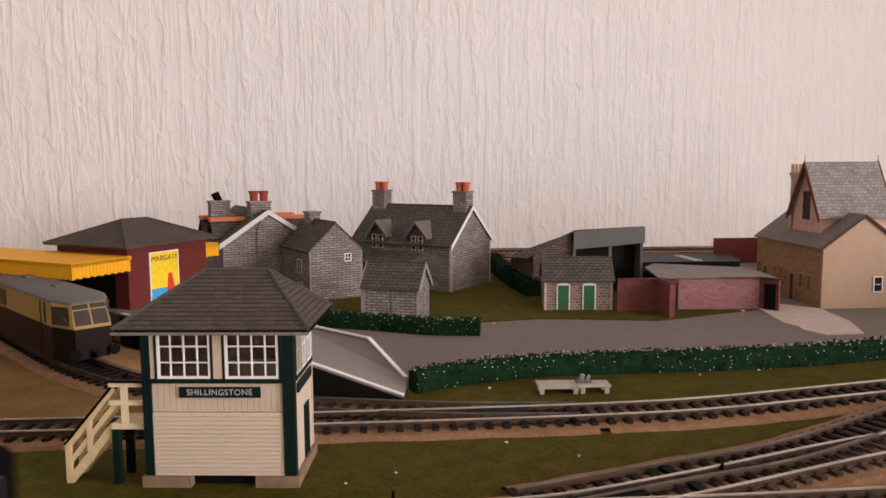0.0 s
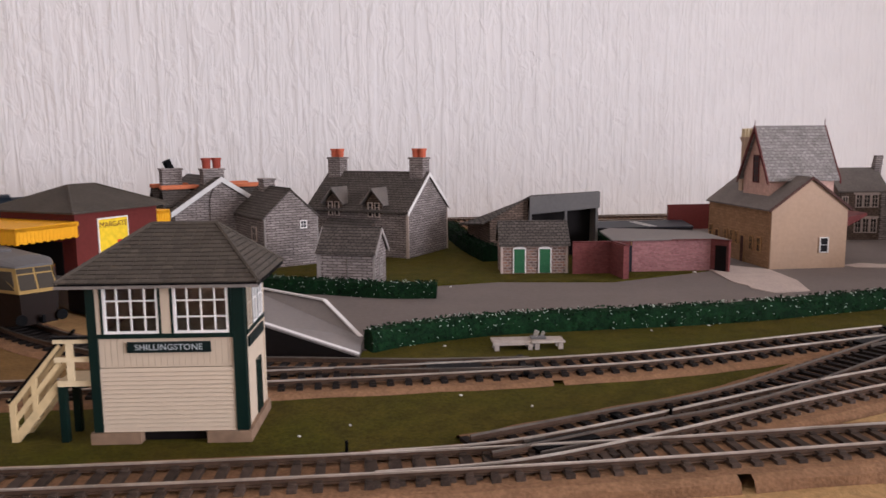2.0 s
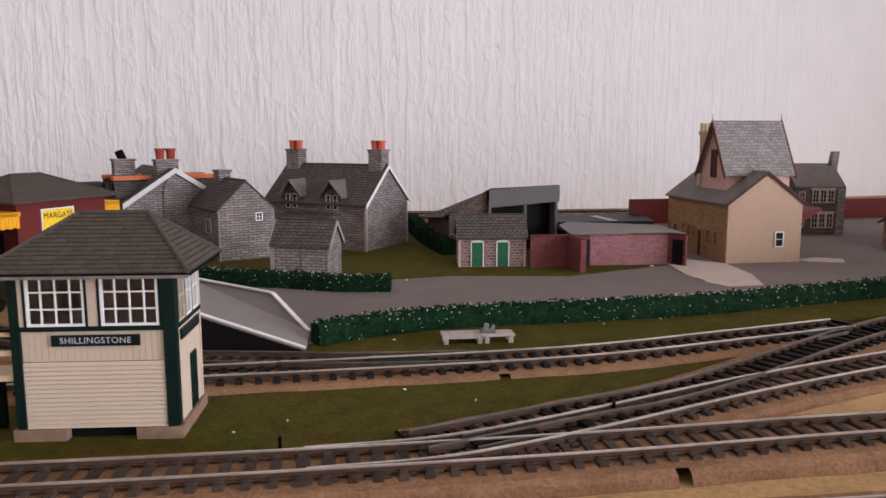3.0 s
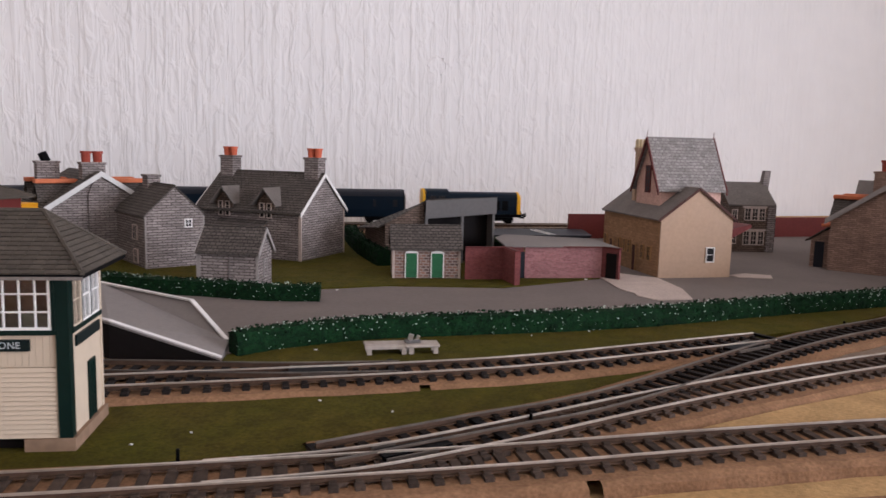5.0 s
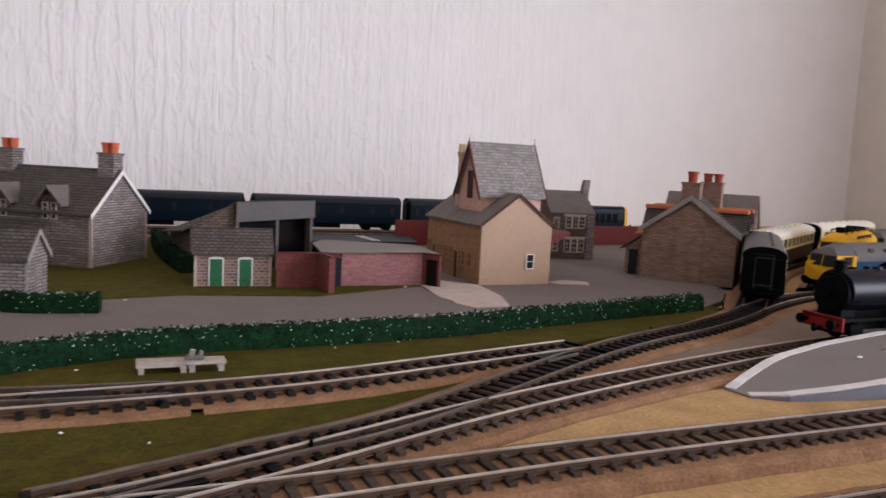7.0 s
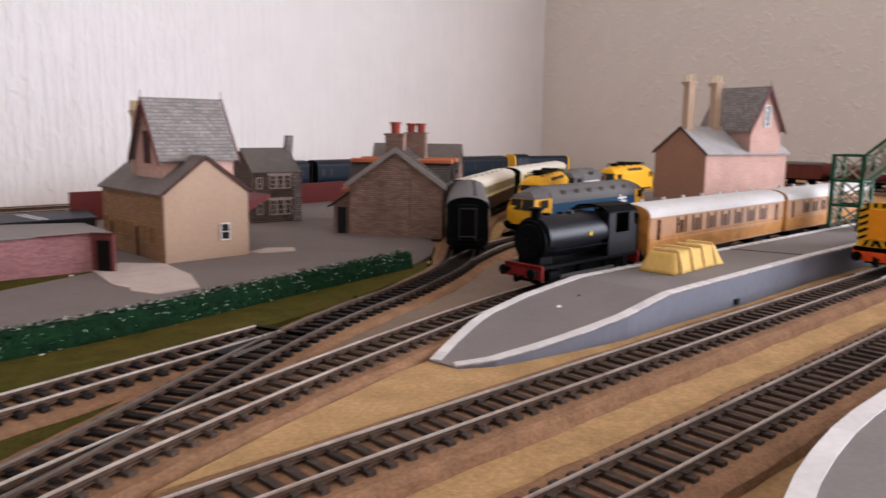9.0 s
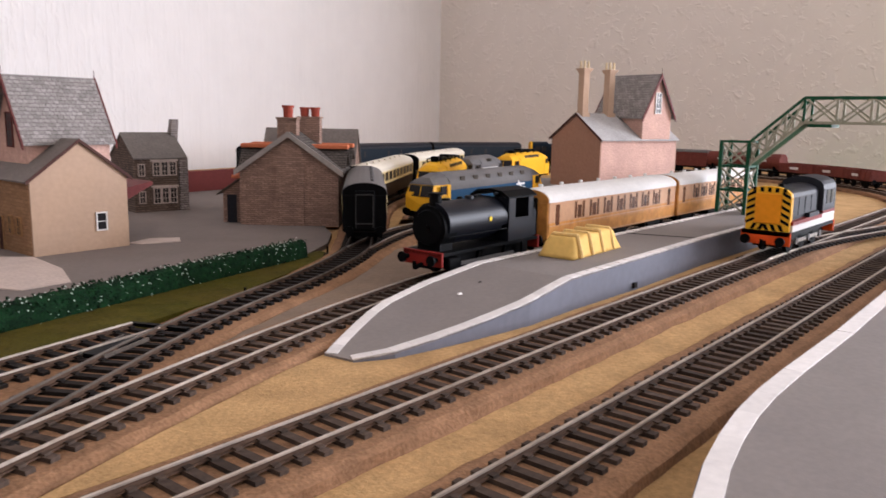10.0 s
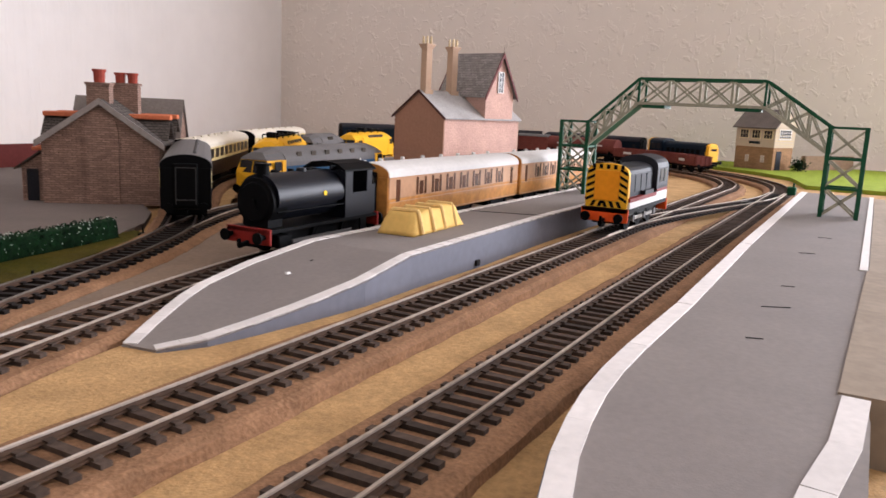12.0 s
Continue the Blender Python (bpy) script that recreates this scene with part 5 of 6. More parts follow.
def steam_tank():
    """Black saddle tank engine."""
    t = thing("tank_engine", 0, 0, 0, 0, "black saddle tank steam engine with red buffer beam", "locomotive")
    L = 108
    pbox("footplate", (-L / 2, -15, 15, L / 2, 15, 17), "black", t)
    pbox("frame", (-L / 2 + 3, -8, 6, L / 2 - 3, 8, 15), "black", t)
    for s in (-1, 1):
        pbox("buffer_beam", (s * (L / 2 - 1) - 1, -15.5, 8.5, s * (L / 2 - 1) + 1, 15.5, 17.5), "bufferred", t, "red buffer beam", bevel=0.3)
        buffers(t, s * L / 2, s, z=13)
    bm = bmesh.new()
    rod(bm, (14 - 28, 0, 31), (L / 2 - 12, 0, 31), 12, 28)
    part("boiler", bm, "blackgloss", t)
    bm = bmesh.new()
    ring = [(math.cos(a) * 14.6, 33 + math.sin(a) * 13.2) for a in [radians(-20 + 220 * i / 56) for i in range(57)]]
    extrude_x(bm, ring, -16, 45)
    part("saddle_tank", bm, "blackgloss", t, "satin blue-black saddle tank", bevel=0.0)
    for x, rr in ((28, 3.0), (14, 2.2), (-2, 2.2)):
        bm = bmesh.new()
        rod(bm, (x, -3, 45.2), (x, -3, 47.4), rr, 14, rr * 0.85)
        part("tank_filler", bm, "black", t)
    bm = bmesh.new()
    rod(bm, (36, 0, 31), (48, 0, 31), 13.2, 48)
    rod(bm, (48, 0, 31), (49.2, 0, 31), 11.2, 36, 10.4)
    rod(bm, (49, 0, 31), (50.6, 0, 31), 1.6, 12)
    bar(bm, (50.4, -0.5, 31), (50.4, 4, 27), 0.7, 0.7)
    box(bm, 36, -9, 17, 48, 9, 24)
    part("smokebox", bm, "black", t)
    bm = bmesh.new()
    rod(bm, (42, 0, 43), (42, 0, 51), 4.2, 18, 3.6)
    rod(bm, (42, 0, 50.6), (42, 0, 52), 4.8, 18)
    part("chimney", bm, "black", t)
    bm = bmesh.new()
    rod(bm, (8, 0, 44), (8, 0, 48), 3.6, 16, 2.8)
    part("dome", bm, "blackgloss", t)
    bm = bmesh.new()
    for y0, y1 in ((-15, -13.8), (13.8, 15)):
        box(bm, -46, y0, 17, -16, y1, 32)
        box(bm, -46, y0, 32, -40, y1, 46)
        box(bm, -24, y0, 32, -16, y1, 46)
    box(bm, -17, -15, 17, -16, 15, 46)
    box(bm, -46, -15, 17, -45, 15, 46)
    c = part("cab", bm, "blackgloss", t)
    bm = bmesh.new()
    extrude_x(bm, [(-16, 45.5), (-10, 49), (0, 50.2), (10, 49), (16, 45.5), (16, 46.6), (10, 50.2), (0, 51.4), (-10, 50.2), (-16, 46.6)], -48, -14)
    part("cab_roof", bm, "black", c)
    pbox("bunker", (-L / 2 + 1, -13, 17, -45, 13, 36), "blackgloss", t, bevel=0.6)
    for s in (-1, 1):
        bm = bmesh.new()
        rod(bm, (4, s * 14.9, 34), (4, s * 15.1, 34), 1.7, 5)
        part("crest", bm, "posteryellow", t, "small yellow crest")
        bm = bmesh.new()
        bar(bm, (-28, s * 11.6, 8), (30, s * 11.6, 8), 1, 2.2)
        part("coupling_rod", bm, "grey", t)
        pbox("cylinder", (34, s * 12 - 3, 6, 46, s * 12 + 3, 13), "black", t, bevel=0.8)
        pbox("step", (-40, s * 14 - 0.6, 4, -34, s * 14 + 0.6, 15), "black", t)
        bm = bmesh.new()
        rod(bm, (-14, s * 15.2, 26), (46, s * 14, 26), 0.5, 6)
        part("hand_rail", bm, "black", t)
    for x in (-28, 1, 30):
        wheelset(t, x, 8.4)
    return t


def big_diesel(name, L, label, body, roof, cabm, logo=True, fittings=0):
    t = thing(name, 0, 0, 0, 0, label, "locomotive")
    w = 35
    bm = bmesh.new()
    extrude_x(bm, [(-w / 2 + 0.8, 11), (-w / 2, 20), (-w / 2, 31), (w / 2, 31), (w / 2, 20), (w / 2 - 0.8, 11)], -L / 2 + 26, L / 2 - 26)
    part("body", bm, body, t)
    roof_part(t, L - 52, w, 30.8, 46.5, roof, 0.1, 20)
    for s in (-1, 1):
        x0, x1 = s * (L / 2 - 26), s * L / 2
        bm = bmesh.new()
        a = [(-w / 2 + 0.6, 11), (w / 2 - 0.6, 11), (w / 2, 26), (w / 2 - 1.0, 36.2), (-w / 2 + 1.0, 36.2), (-w / 2, 26)]
        b = [(-w / 2 + 2, 11), (w / 2 - 2, 11), (w / 2 - 2, 26), (w / 2 - 4, 36), (-w / 2 + 4, 36), (-w / 2 + 2, 26)]
        solid(bm, [(x0, y, z) for y, z in a], [(x1 - s * (0 if z < 30 else 4 if z < 40 else 9), y, z) for y, z in b])
        c = part("cab", bm, cabm, t, "yellow cab front")
        bm = bmesh.new()
        solid(bm, [(x0, y, z) for y, z in ((-w / 2 + 0.8, 36.3), (w / 2 - 0.8, 36.3), (w / 2 - 5, 42.8), (w / 2 - 12, 46.3), (-w / 2 + 12, 46.3), (-w / 2 + 5, 42.8))], [(x1 - s * k, y, z) for y, z, k in ((-w / 2 + 3.6, 36.3, 2.6), (w / 2 - 3.6, 36.3, 2.6), (w / 2 - 8, 40, 5), (w / 2 - 12, 42.5, 8), (-w / 2 + 12, 42.5, 8), (-w / 2 + 8, 40, 5))])
        part("cab_roof", bm, roof, c)
        for k in (-1, 1):
            bm = bmesh.new()
            y0, y1 = (0.7, 13.2) if k > 0 else (-13.2, -0.7)
            lo, hi = [(x1 - s * 1.6, y, 25.5) for y in (y0, y1)], [(x1 - s * 4.0, y * 0.97, 35.5) for y in (y1, y0)]
            solid(bm, lo + hi, [(x + s * 1.2, y, z) for x, y, z in lo + hi])
            part("windscreen", bm, "pane", c)
            pbox("side_window", (min(x0 + s * 7, x0 + s * 16), k * w / 2 - 0.8, 27.5, max(x0 + s * 7, x0 + s * 16), k * w / 2 + 0.1, 35), "pane", c)
            pbox("cab_door", (min(x0 + s * 0.5, x0 + s * 5.5), min(k * w / 2, k * (w / 2 + 0.25)), 13, max(x0 + s * 0.5, x0 + s * 5.5), max(k * w / 2, k * (w / 2 + 0.25)), 36), cabm, c)
        pbox("skirt", (min(x1 - s * 3, x1 + s * 0.6), -w / 2 + 2, 7, max(x1 - s * 3, x1 + s * 0.6), w / 2 - 2, 12), cabm if s < 0 else "black", t)
        buffers(t, x1, s, z=12)
        if logo:
            ys = s * (w / 2 + 0.3)
            for z, sh in ((24, 3), (28, -3)):
                pbox("emblem", (-62, ys - 0.1, z, -44, ys + 0.1, z + 2), "winwhite", t)
            bm = bmesh.new()
            bar(bm, (-58, ys, 22), (-48, ys, 32), 0.3, 2.4)
            part("emblem", bm, "winwhite", t)
    for i in range(6):
        x = -L / 2 + 44 + i * (L - 96) / 5
        for s in (-1, 1):
            bm = bmesh.new()
            bar(bm, (x, s * 15.4, 39.6), (x + 7, s * 15.4, 39.6), 1.2, 6)
            part("roof_grille", bm, "slate", t)
    for i in range(fittings):
        x = -L / 2 + 30 + i * (L - 60) / max(1, fittings - 1)
        pbox("roof_fitting", (x - 5, -7 + (i % 2) * 3, 44, x + 6, 5, 50 + (i % 3)), "black", t, bevel=0.8)
    if fittings:
        bm = bmesh.new()
        for y in (-8, 8):
            rod(bm, (-L / 2 + 24, y, 49), (L / 2 - 24, y, 49), 0.8, 6)
            for k in range(5):
                x = -L / 2 + 24 + k * (L - 48) / 4
                rod(bm, (x, y, 42), (x, y, 49), 0.7, 6)
        part("roof_rail", bm, "black", t)
    pbox("underframe", (-L / 2 + 4, -13, 8.5, L / 2 - 4, 13, 11), "black", t)
    pbox("fuel_tank", (-24, -13, 3, 24, 13, 9), "black", t)
    for x in (-L / 2 + 52, L / 2 - 52):
        bogie(t, x, 44)
    return t


def shunter():
    """Six-wheeled diesel shunter in grey, white and red with wasp stripes."""
    t = thing("diesel_shunter", 0, 0, 0, 0, "dark grey diesel shunter with wasp striped yellow front", "locomotive")
    L = 112
    pbox("footplate", (-L / 2, -16, 14, L / 2, 16, 17), "black", t)
    bm = bmesh.new()
    extrude_x(bm, shell(25, 17, 40, 46), -20, L / 2 - 6)
    part("bonnet", bm, "icgrey", t)
    bm = bmesh.new()
    extrude_x(bm, shell(32, 17, 42, 51), -L / 2 + 2, -20)
    c = part("cab", bm, "icgrey", t)
    for s in (-1, 1):
        for x in (-48, -36):
            pbox("window", (x, min(s * 16, s * 16.3), 31, x + 8, max(s * 16, s * 16.3), 41), "pane", c)
        pbox("white_band", (-L / 2 + 3, min(s * 12.6, s * 16.2), 17, -20, max(s * 12.6, s * 16.2), 25), "icwhite", t)
        pbox("white_band", (-20, min(s * 12, s * 16.1), 17, L / 2 - 5, max(s * 12, s * 16.1), 21.5), "icwhite", t)
        pbox("red_stripe", (-L / 2 + 3, min(s * 12.7, s * 16.4), 24, -20, max(s * 12.7, s * 16.4), 26), "bufferred", t)
        pbox("red_stripe", (-20, min(s * 12.1, s * 16.2), 21.4, L / 2 - 5, max(s * 12.1, s * 16.2), 24), "bufferred", t)
        for k in range(4):
            pbox("bonnet_door", (-14 + k * 15, min(s * 12.3, s * 12.8), 27, -1 + k * 15, max(s * 12.3, s * 12.8), 39), "icgrey", t)
        pbox("battery_box", (-12, s * 13.5 - 2.4, 24, 12, s * 13.5 + 2.4, 27), "icgrey", t)
        bm = bmesh.new()
        bar(bm, (-26, s * 12, 8), (32, s * 12, 8), 1, 2.4)
        part("coupling_rod", bm, "steel", t)
        for x in (-26, 3, 32):
            bm = bmesh.new()
            rod(bm, (x - 4, s * 12.4, 8.2), (x - 4, s * 13.4, 8.2), 2.8, 12)
            part("crank", bm, "grey", t)
            pbox("spring", (x - 6, s * 11 - 1, 12, x + 6, s * 11 + 1, 14), "black", t)
    bm = bmesh.new()
    extrude_x(bm, shell(30, 17, 40, 47.5), L / 2 - 6, L / 2 - 2)
    f = part("front", bm, "yellow", t, "yellow radiator front")
    xf = L / 2 - 1.9
    pbox("radiator", (xf - 0.1, -8.6, 22, xf + 1.2, 8.6, 42.5), "radiator", f, bevel=0.4)
    for s in (-1, 1):
        for k in range(5):
            z = 21 + k * 4.6
            bm = bmesh.new()
            solid(bm, [(xf, s * 8.8, z + 2.8), (xf, s * 14.2, z), (xf, s * 14.2, z + 2.0), (xf, s * 8.8, z + 4.8)], [(xf + 0.4, s * 8.8, z + 2.8), (xf + 0.4, s * 14.2, z), (xf + 0.4, s * 14.2, z + 2.0), (xf + 0.4, s * 8.8, z + 4.8)])
            part("wasp_stripe", bm, "black", f)
    for k in range(5):
        y = -10 + k * 5
        bm = bmesh.new()
        sg = 1 if y >= 0 else -1
        solid(bm, [(xf, y - 1.2, 17.5), (xf, y + 1.2, 17.5), (xf, y + 1.2 - sg * 2, 21.5), (xf, y - 1.2 - sg * 2, 21.5)], [(xf + 0.4, y - 1.2, 17.5), (xf + 0.4, y + 1.2, 17.5), (xf + 0.4, y + 1.2 - sg * 2, 21.5), (xf + 0.4, y - 1.2 - sg * 2, 21.5)])
        part("wasp_stripe", bm, "black", f)
        pbox("top_stripe", (xf, y - 1, 43.6, xf + 0.4, y + 1.2, 46.5), "black", f)
    for s in (-1, 1):
        pbox("buffer_beam", (s * (L / 2 - 1) - 1, -16.5, 7.5, s * (L / 2 - 1) + 1, 16.5, 16.8), "vermilion", t, "orange-red buffer beam", bevel=0.4)
        buffers(t, s * L / 2, s, z=11)
    pbox("frame", (-L / 2 + 3, -9, 6, L / 2 - 3, 9, 14), "black", t)
    for x in (-26, 3, 32):
        wheelset(t, x, 8.2)
    bm = bmesh.new()
    rod(bm, (30, 0, 45), (30, 0, 48), 2, 10)
    part("exhaust", bm, "black", t)
    return t


def teak_coach(L, label):
    wins = []
    for i in range(7):
        x = -L / 2 + 34 + i * (L - 62) / 7
        wins += [(x, 2.8, 25, 12.4), (x + 4.6, 5.4, 25, 9.6), (x + 11.8, 2.8, 25, 12.4)]
    wins += [(-L / 2 + 12, 5, 22, 15), (L / 2 - 14, 5, 22, 15)]
    return coach("teak_carriage", L, label, "teakpale", "teak", "lightgrey", wins, "teak train", "teak", split=24, stripes=((21.5, 0.7, "teakpale"), (38, 0.8, "teakpale"), (11, 0.7, "teakpale")), glazing="teakdark")


def wagon(label, kind):
    t = thing("goods_wagon", 0, 0, 0, 0, label, "wagon", "brown goods wagons")
    L = 76
    pbox("underframe", (-L / 2, -13, 9.5, L / 2, 13, 12.5), "black", t)
    if kind == "open":
        for a in ((-L / 2, -15.5, 12.5, L / 2, -14, 28), (-L / 2, 14, 12.5, L / 2, 15.5, 28), (-L / 2, -14, 12.5, -L / 2 + 1.5, 14, 28), (L / 2 - 1.5, -14, 12.5, L / 2, 14, 28)):
            pbox("side", a, "wagon", t, bevel=0.2)
        for s in (-1, 1):
            for k in range(7):
                x = -L / 2 + 3 + k * (L - 6) / 6
                pbox("stanchion", (x - 0.8, s * 15.8 - 0.4, 12, x + 0.8, s * 15.8 + 0.4, 28), "wagon", t)
            for k in range(4):
                pbox("end_rib", (s * (L / 2 + 0.3) - 0.4, -12 + k * 8 - 0.8, 12.5, s * (L / 2 + 0.3) + 0.4, -12 + k * 8 + 0.8, 28), "wagon", t)
            pbox("plate", (-12, min(s * 16.3, s * 16.5), 18, 6, max(s * 16.3, s * 16.5), 22), "lightgrey", t)
        pbox("floor", (-L / 2 + 1.5, -14, 12.5, L / 2 - 1.5, 14, 13.5), "wagon", t)
    elif kind == "tank":
        bm = bmesh.new()
        rod(bm, (-L / 2 + 3, 0, 28), (L / 2 - 3, 0, 28), 14.5, 24)
        part("barrel", bm, "wagon", t, "dark red tank barrel")
        bm = bmesh.new()
        rod(bm, (0, 0, 42), (0, 0, 47), 5, 12)
        part("filler", bm, "wagon", t)
        for s in (-1, 1):
            pbox("plate", (-14, min(s * 14.3, s * 14.7), 28, 10, max(s * 14.3, s * 14.7), 31), "lightgrey", t)
            pbox("saddle", (s * 24 - 2, -12, 12.5, s * 24 + 2, 12, 22), "black", t)
    else:
        pbox("body", (-L / 2, -15.5, 12.5, L / 2, 15.5, 39), "wagon", t, bevel=0.3)
        roof_part(t, L, 31, 38.8, 44, "grey")
        for s in (-1, 1):
            for k in range(6):
                x = -L / 2 + 4 + k * (L - 8) / 5
                pbox("stanchion", (x - 0.7, s * 15.7 - 0.4, 12, x + 0.7, s * 15.7 + 0.4, 39), "wagon", t)
    for s in (-1, 1):
        buffers(t, s * L / 2, s, z=12)
    for x in (-18, 18):
        wheelset(t, x, 6)
    return t


def railcar():
    t = thing("railcar", 0, 0, 0, 0, "chocolate and cream streamlined railcar with grey roof", "railcar")
    L, w = 240, 34
    bm = bmesh.new()
    extrude_x(bm, [(-w / 2 + 1, 4), (-w / 2, 12), (-w / 2, 25), (w / 2, 25), (w / 2, 12), (w / 2 - 1, 4)], -L / 2, L / 2 - 20)
    part("lower_body", bm, "chocolate", t)
    pbox("upper_body", (-L / 2, -w / 2, 25, L / 2 - 20, w / 2, 40), "railcream", t)
    bm = bmesh.new()
    solid(bm, [(L / 2 - 20, -w / 2, 4), (L / 2 - 20, w / 2, 4), (L / 2 - 20, w / 2, 25), (L / 2 - 20, -w / 2, 25)], [(L / 2, -w / 2 + 7, 6), (L / 2, w / 2 - 7, 6), (L / 2 + 1, w / 2 - 6, 25), (L / 2 + 1, -w / 2 + 6, 25)])
    part("nose", bm, "chocolate", t)
    bm = bmesh.new()
    solid(bm, [(L / 2 - 20, -w / 2, 25), (L / 2 - 20, w / 2, 25), (L / 2 - 20, w / 2, 40), (L / 2 - 20, -w / 2, 40)], [(L / 2 + 1, -w / 2 + 6, 25), (L / 2 + 1, w / 2 - 6, 25), (L / 2 - 6, w / 2 - 7, 40), (L / 2 - 6, -w / 2 + 7, 40)])
    n = part("cab_front", bm, "railcream", t)
    for y0, y1 in ((-10, -0.6), (0.6, 10)):
        bm = bmesh.new()
        for z0, z1 in ((27, 35.6), (36.4, 39)):
            f = lambda z: L / 2 + 1.3 - (z - 25) * 7 / 15
            solid(bm, [(f(z0) - 1, y0, z0), (f(z0) - 1, y1, z0), (f(z1) - 1, y1 * 0.97, z1), (f(z1) - 1, y0 * 0.97, z1)], [(f(z0), y0, z0), (f(z0), y1, z0), (f(z1), y1 * 0.97, z1), (f(z1), y0 * 0.97, z1)])
        part("windscreen", bm, "glassdark", n)
    for s in (-1, 1):
        bm = bmesh.new()
        a = Vector((L / 2 - 18, s * (w / 2 + 0.1), 0))
        b = Vector((L / 2 - 3, s * (w / 2 - 5.2), 0))
        up = Vector((0, 0, 1))
        solid(bm, [a + up * 27, b + up * 27, b + up * 38 - Vector((3, 0, 0)), a + up * 38], [v + Vector((0, s * 0.4, 0)) for v in (a + up * 27, b + up * 27, b + up * 38 - Vector((3, 0, 0)), a + up * 38)])
        part("quarter_light", bm, "glassdark", n)
        for k in (0, 1, 3, 4):
            x = -L / 2 + 12 + k * 25
            pbox("window", (x, min(s * w / 2, s * (w / 2 + 0.25)), 27, x + 17, max(s * w / 2, s * (w / 2 + 0.25)), 38), "pane", t)
        pbox("door_line", (L / 2 - 40, min(s * w / 2, s * (w / 2 + 0.3)), 8, L / 2 - 38.6, max(s * w / 2, s * (w / 2 + 0.3)), 39), "chocolate", t)
        pbox("door_line", (L / 2 - 32, min(s * w / 2, s * (w / 2 + 0.3)), 26, L / 2 - 30, max(s * w / 2, s * (w / 2 + 0.3)), 39), "dark", t)
    bm = bmesh.new()
    pts = [(math.cos(math.pi * (1 - i / 12)) * (w / 2 + 0.4), 39.8 + math.sin(math.pi * i / 12) ** 0.8 * 5) for i in range(13)]
    small = [(y * 0.62, 39.8 + (z - 39.8) * 0.35) for y, z in pts]
    solid(bm, [(-L / 2, y, z) for y, z in pts], [(L / 2 - 22, y, z) for y, z in pts])
    solid(bm, [(L / 2 - 22, y, z) for y, z in pts], [(L / 2 - 4, y, z) for y, z in small])
    part("roof", bm, "grey", t, "dusty grey roof")
    for x in (-60, 0, 60):
        pbox("roof_vent", (x, -4, 43.5, x + 10, 4, 46), "grey", t, bevel=0.6)
    for x in (-70, 70):
        bogie(t, x)
    buffers(t, L / 2 - 2, 1, z=10, reach=5)
    return t


M["glassdark"] = mat("smoky_glazing", (0.06, 0.05, 0.04), 0.12, 0, 0.05)

TRAIN = []


def make_train():
    TRAIN.append((blue_diesel(), 82, 42))
    first = coach("parcels_van", 206, "dark blue bogie parcels van with dark roof", "blue", "blue", "icgrey", GUARD, "blue parcels train", "black", vents=False)
    TRAIN.append((first, 284, 70))
    for k in (1, 2):
        TRAIN.append((copy_thing(first, Matrix()), 284 + k * 222, 70))


make_train()
place(steam_tank(), 547, 438, 181)
place(teak_coach(222, "varnished teak carriage with pale grey roof"), 724, 442.5, 181)
place(teak_coach(200, "second teak carriage with pale grey roof"), 943, 444, 180)
works = place(shunter(), 800, 313.5, 180)
works.matrix_world = works.matrix_world @ Matrix.Scale(1.09, 4)
cc = coach("cream_carriage", 200, "chocolate and cream carriage with grey roof and black end", "coachcream", "chocolate", "grey", [(-90 + i * 24, 17, 28, 9) for i in range(8)], "chocolate and cream train", split=25)
place(cc, 623, 622, 46)
cc2 = coach("cream_carriage", 236, "chocolate and cream carriage with pale cream roof", "coachcream", "chocolate", "lightcream", [(-104 + i * 22, 15, 28, 9) for i in range(10)], "chocolate and cream train", split=25)
place(cc2, 787, 764, 33)
place(copy_thing(cc2, Matrix()), 1020, 888, 24)
place(big_diesel("diesel_engine", 214, "blue main line diesel with yellow cab and grey roof", "blue2", "grey", "yellow"), 778, 612, 186)
place(big_diesel("yellow_engine", 160, "yellow works locomotive with dark roof fittings", "yellow", "yellow", "yellow", False, 6), 880, 748, 208)
place(big_diesel("grey_engine", 104, "pale grey locomotive with red lining", "lightgrey", "grey", "grey", False), 1002, 788, 193)
place(big_diesel("yellow_engine", 140, "short yellow works locomotive", "yellow", "yellow", "yellow", False, 4), 1150, 816, 190)
place(railcar(), -261, 596, -47)


def on_loop(phi, r):
    a = radians(phi)
    return CX + r * math.sin(a), CY + r * math.cos(a), -phi


for i, kind in enumerate(("open", "open", "open", "tank", "tank", "van", "van", "van")):
    wx, wy, wh = on_loop(138 - i * 11.2, RB)
    place(wagon({"open": "rust brown open mineral wagon", "tank": "dark red tank wagon", "van": "rust brown covered goods van"}[kind], kind), wx, wy, wh)


def rail_point(s):
    """A place on the outer loop: s is the distance along it, equal to x on the back straight."""
    if s < CW:
        a = (CW - s) / RA
        return Vector((CW - RA * math.sin(a), CY + RA * math.cos(a), 0))
    if s > CX:
        a = (s - CX) / RA
        return Vector((CX + RA * math.sin(a), CY + RA * math.cos(a), 0))
    return Vector((s, CY + RA, 0))


RUN = [(0.0, -800), (1.0, -575), (2.0, -348), (3.2, -72), (4.0, 120), (4.8, 332), (5.5, 487), (6.5, 722), (7.5, 973), (8.5, 1258), (9.5, 1553), (10.5, 1852), (11.3, 2096), (12.0, 2308)]


def run_at(t):
    for (a, p), (b, q) in zip(RUN, RUN[1:]):
        if t <= b:
            return p + (q - p) * (t - a) / (b - a)
    return RUN[-1][1]



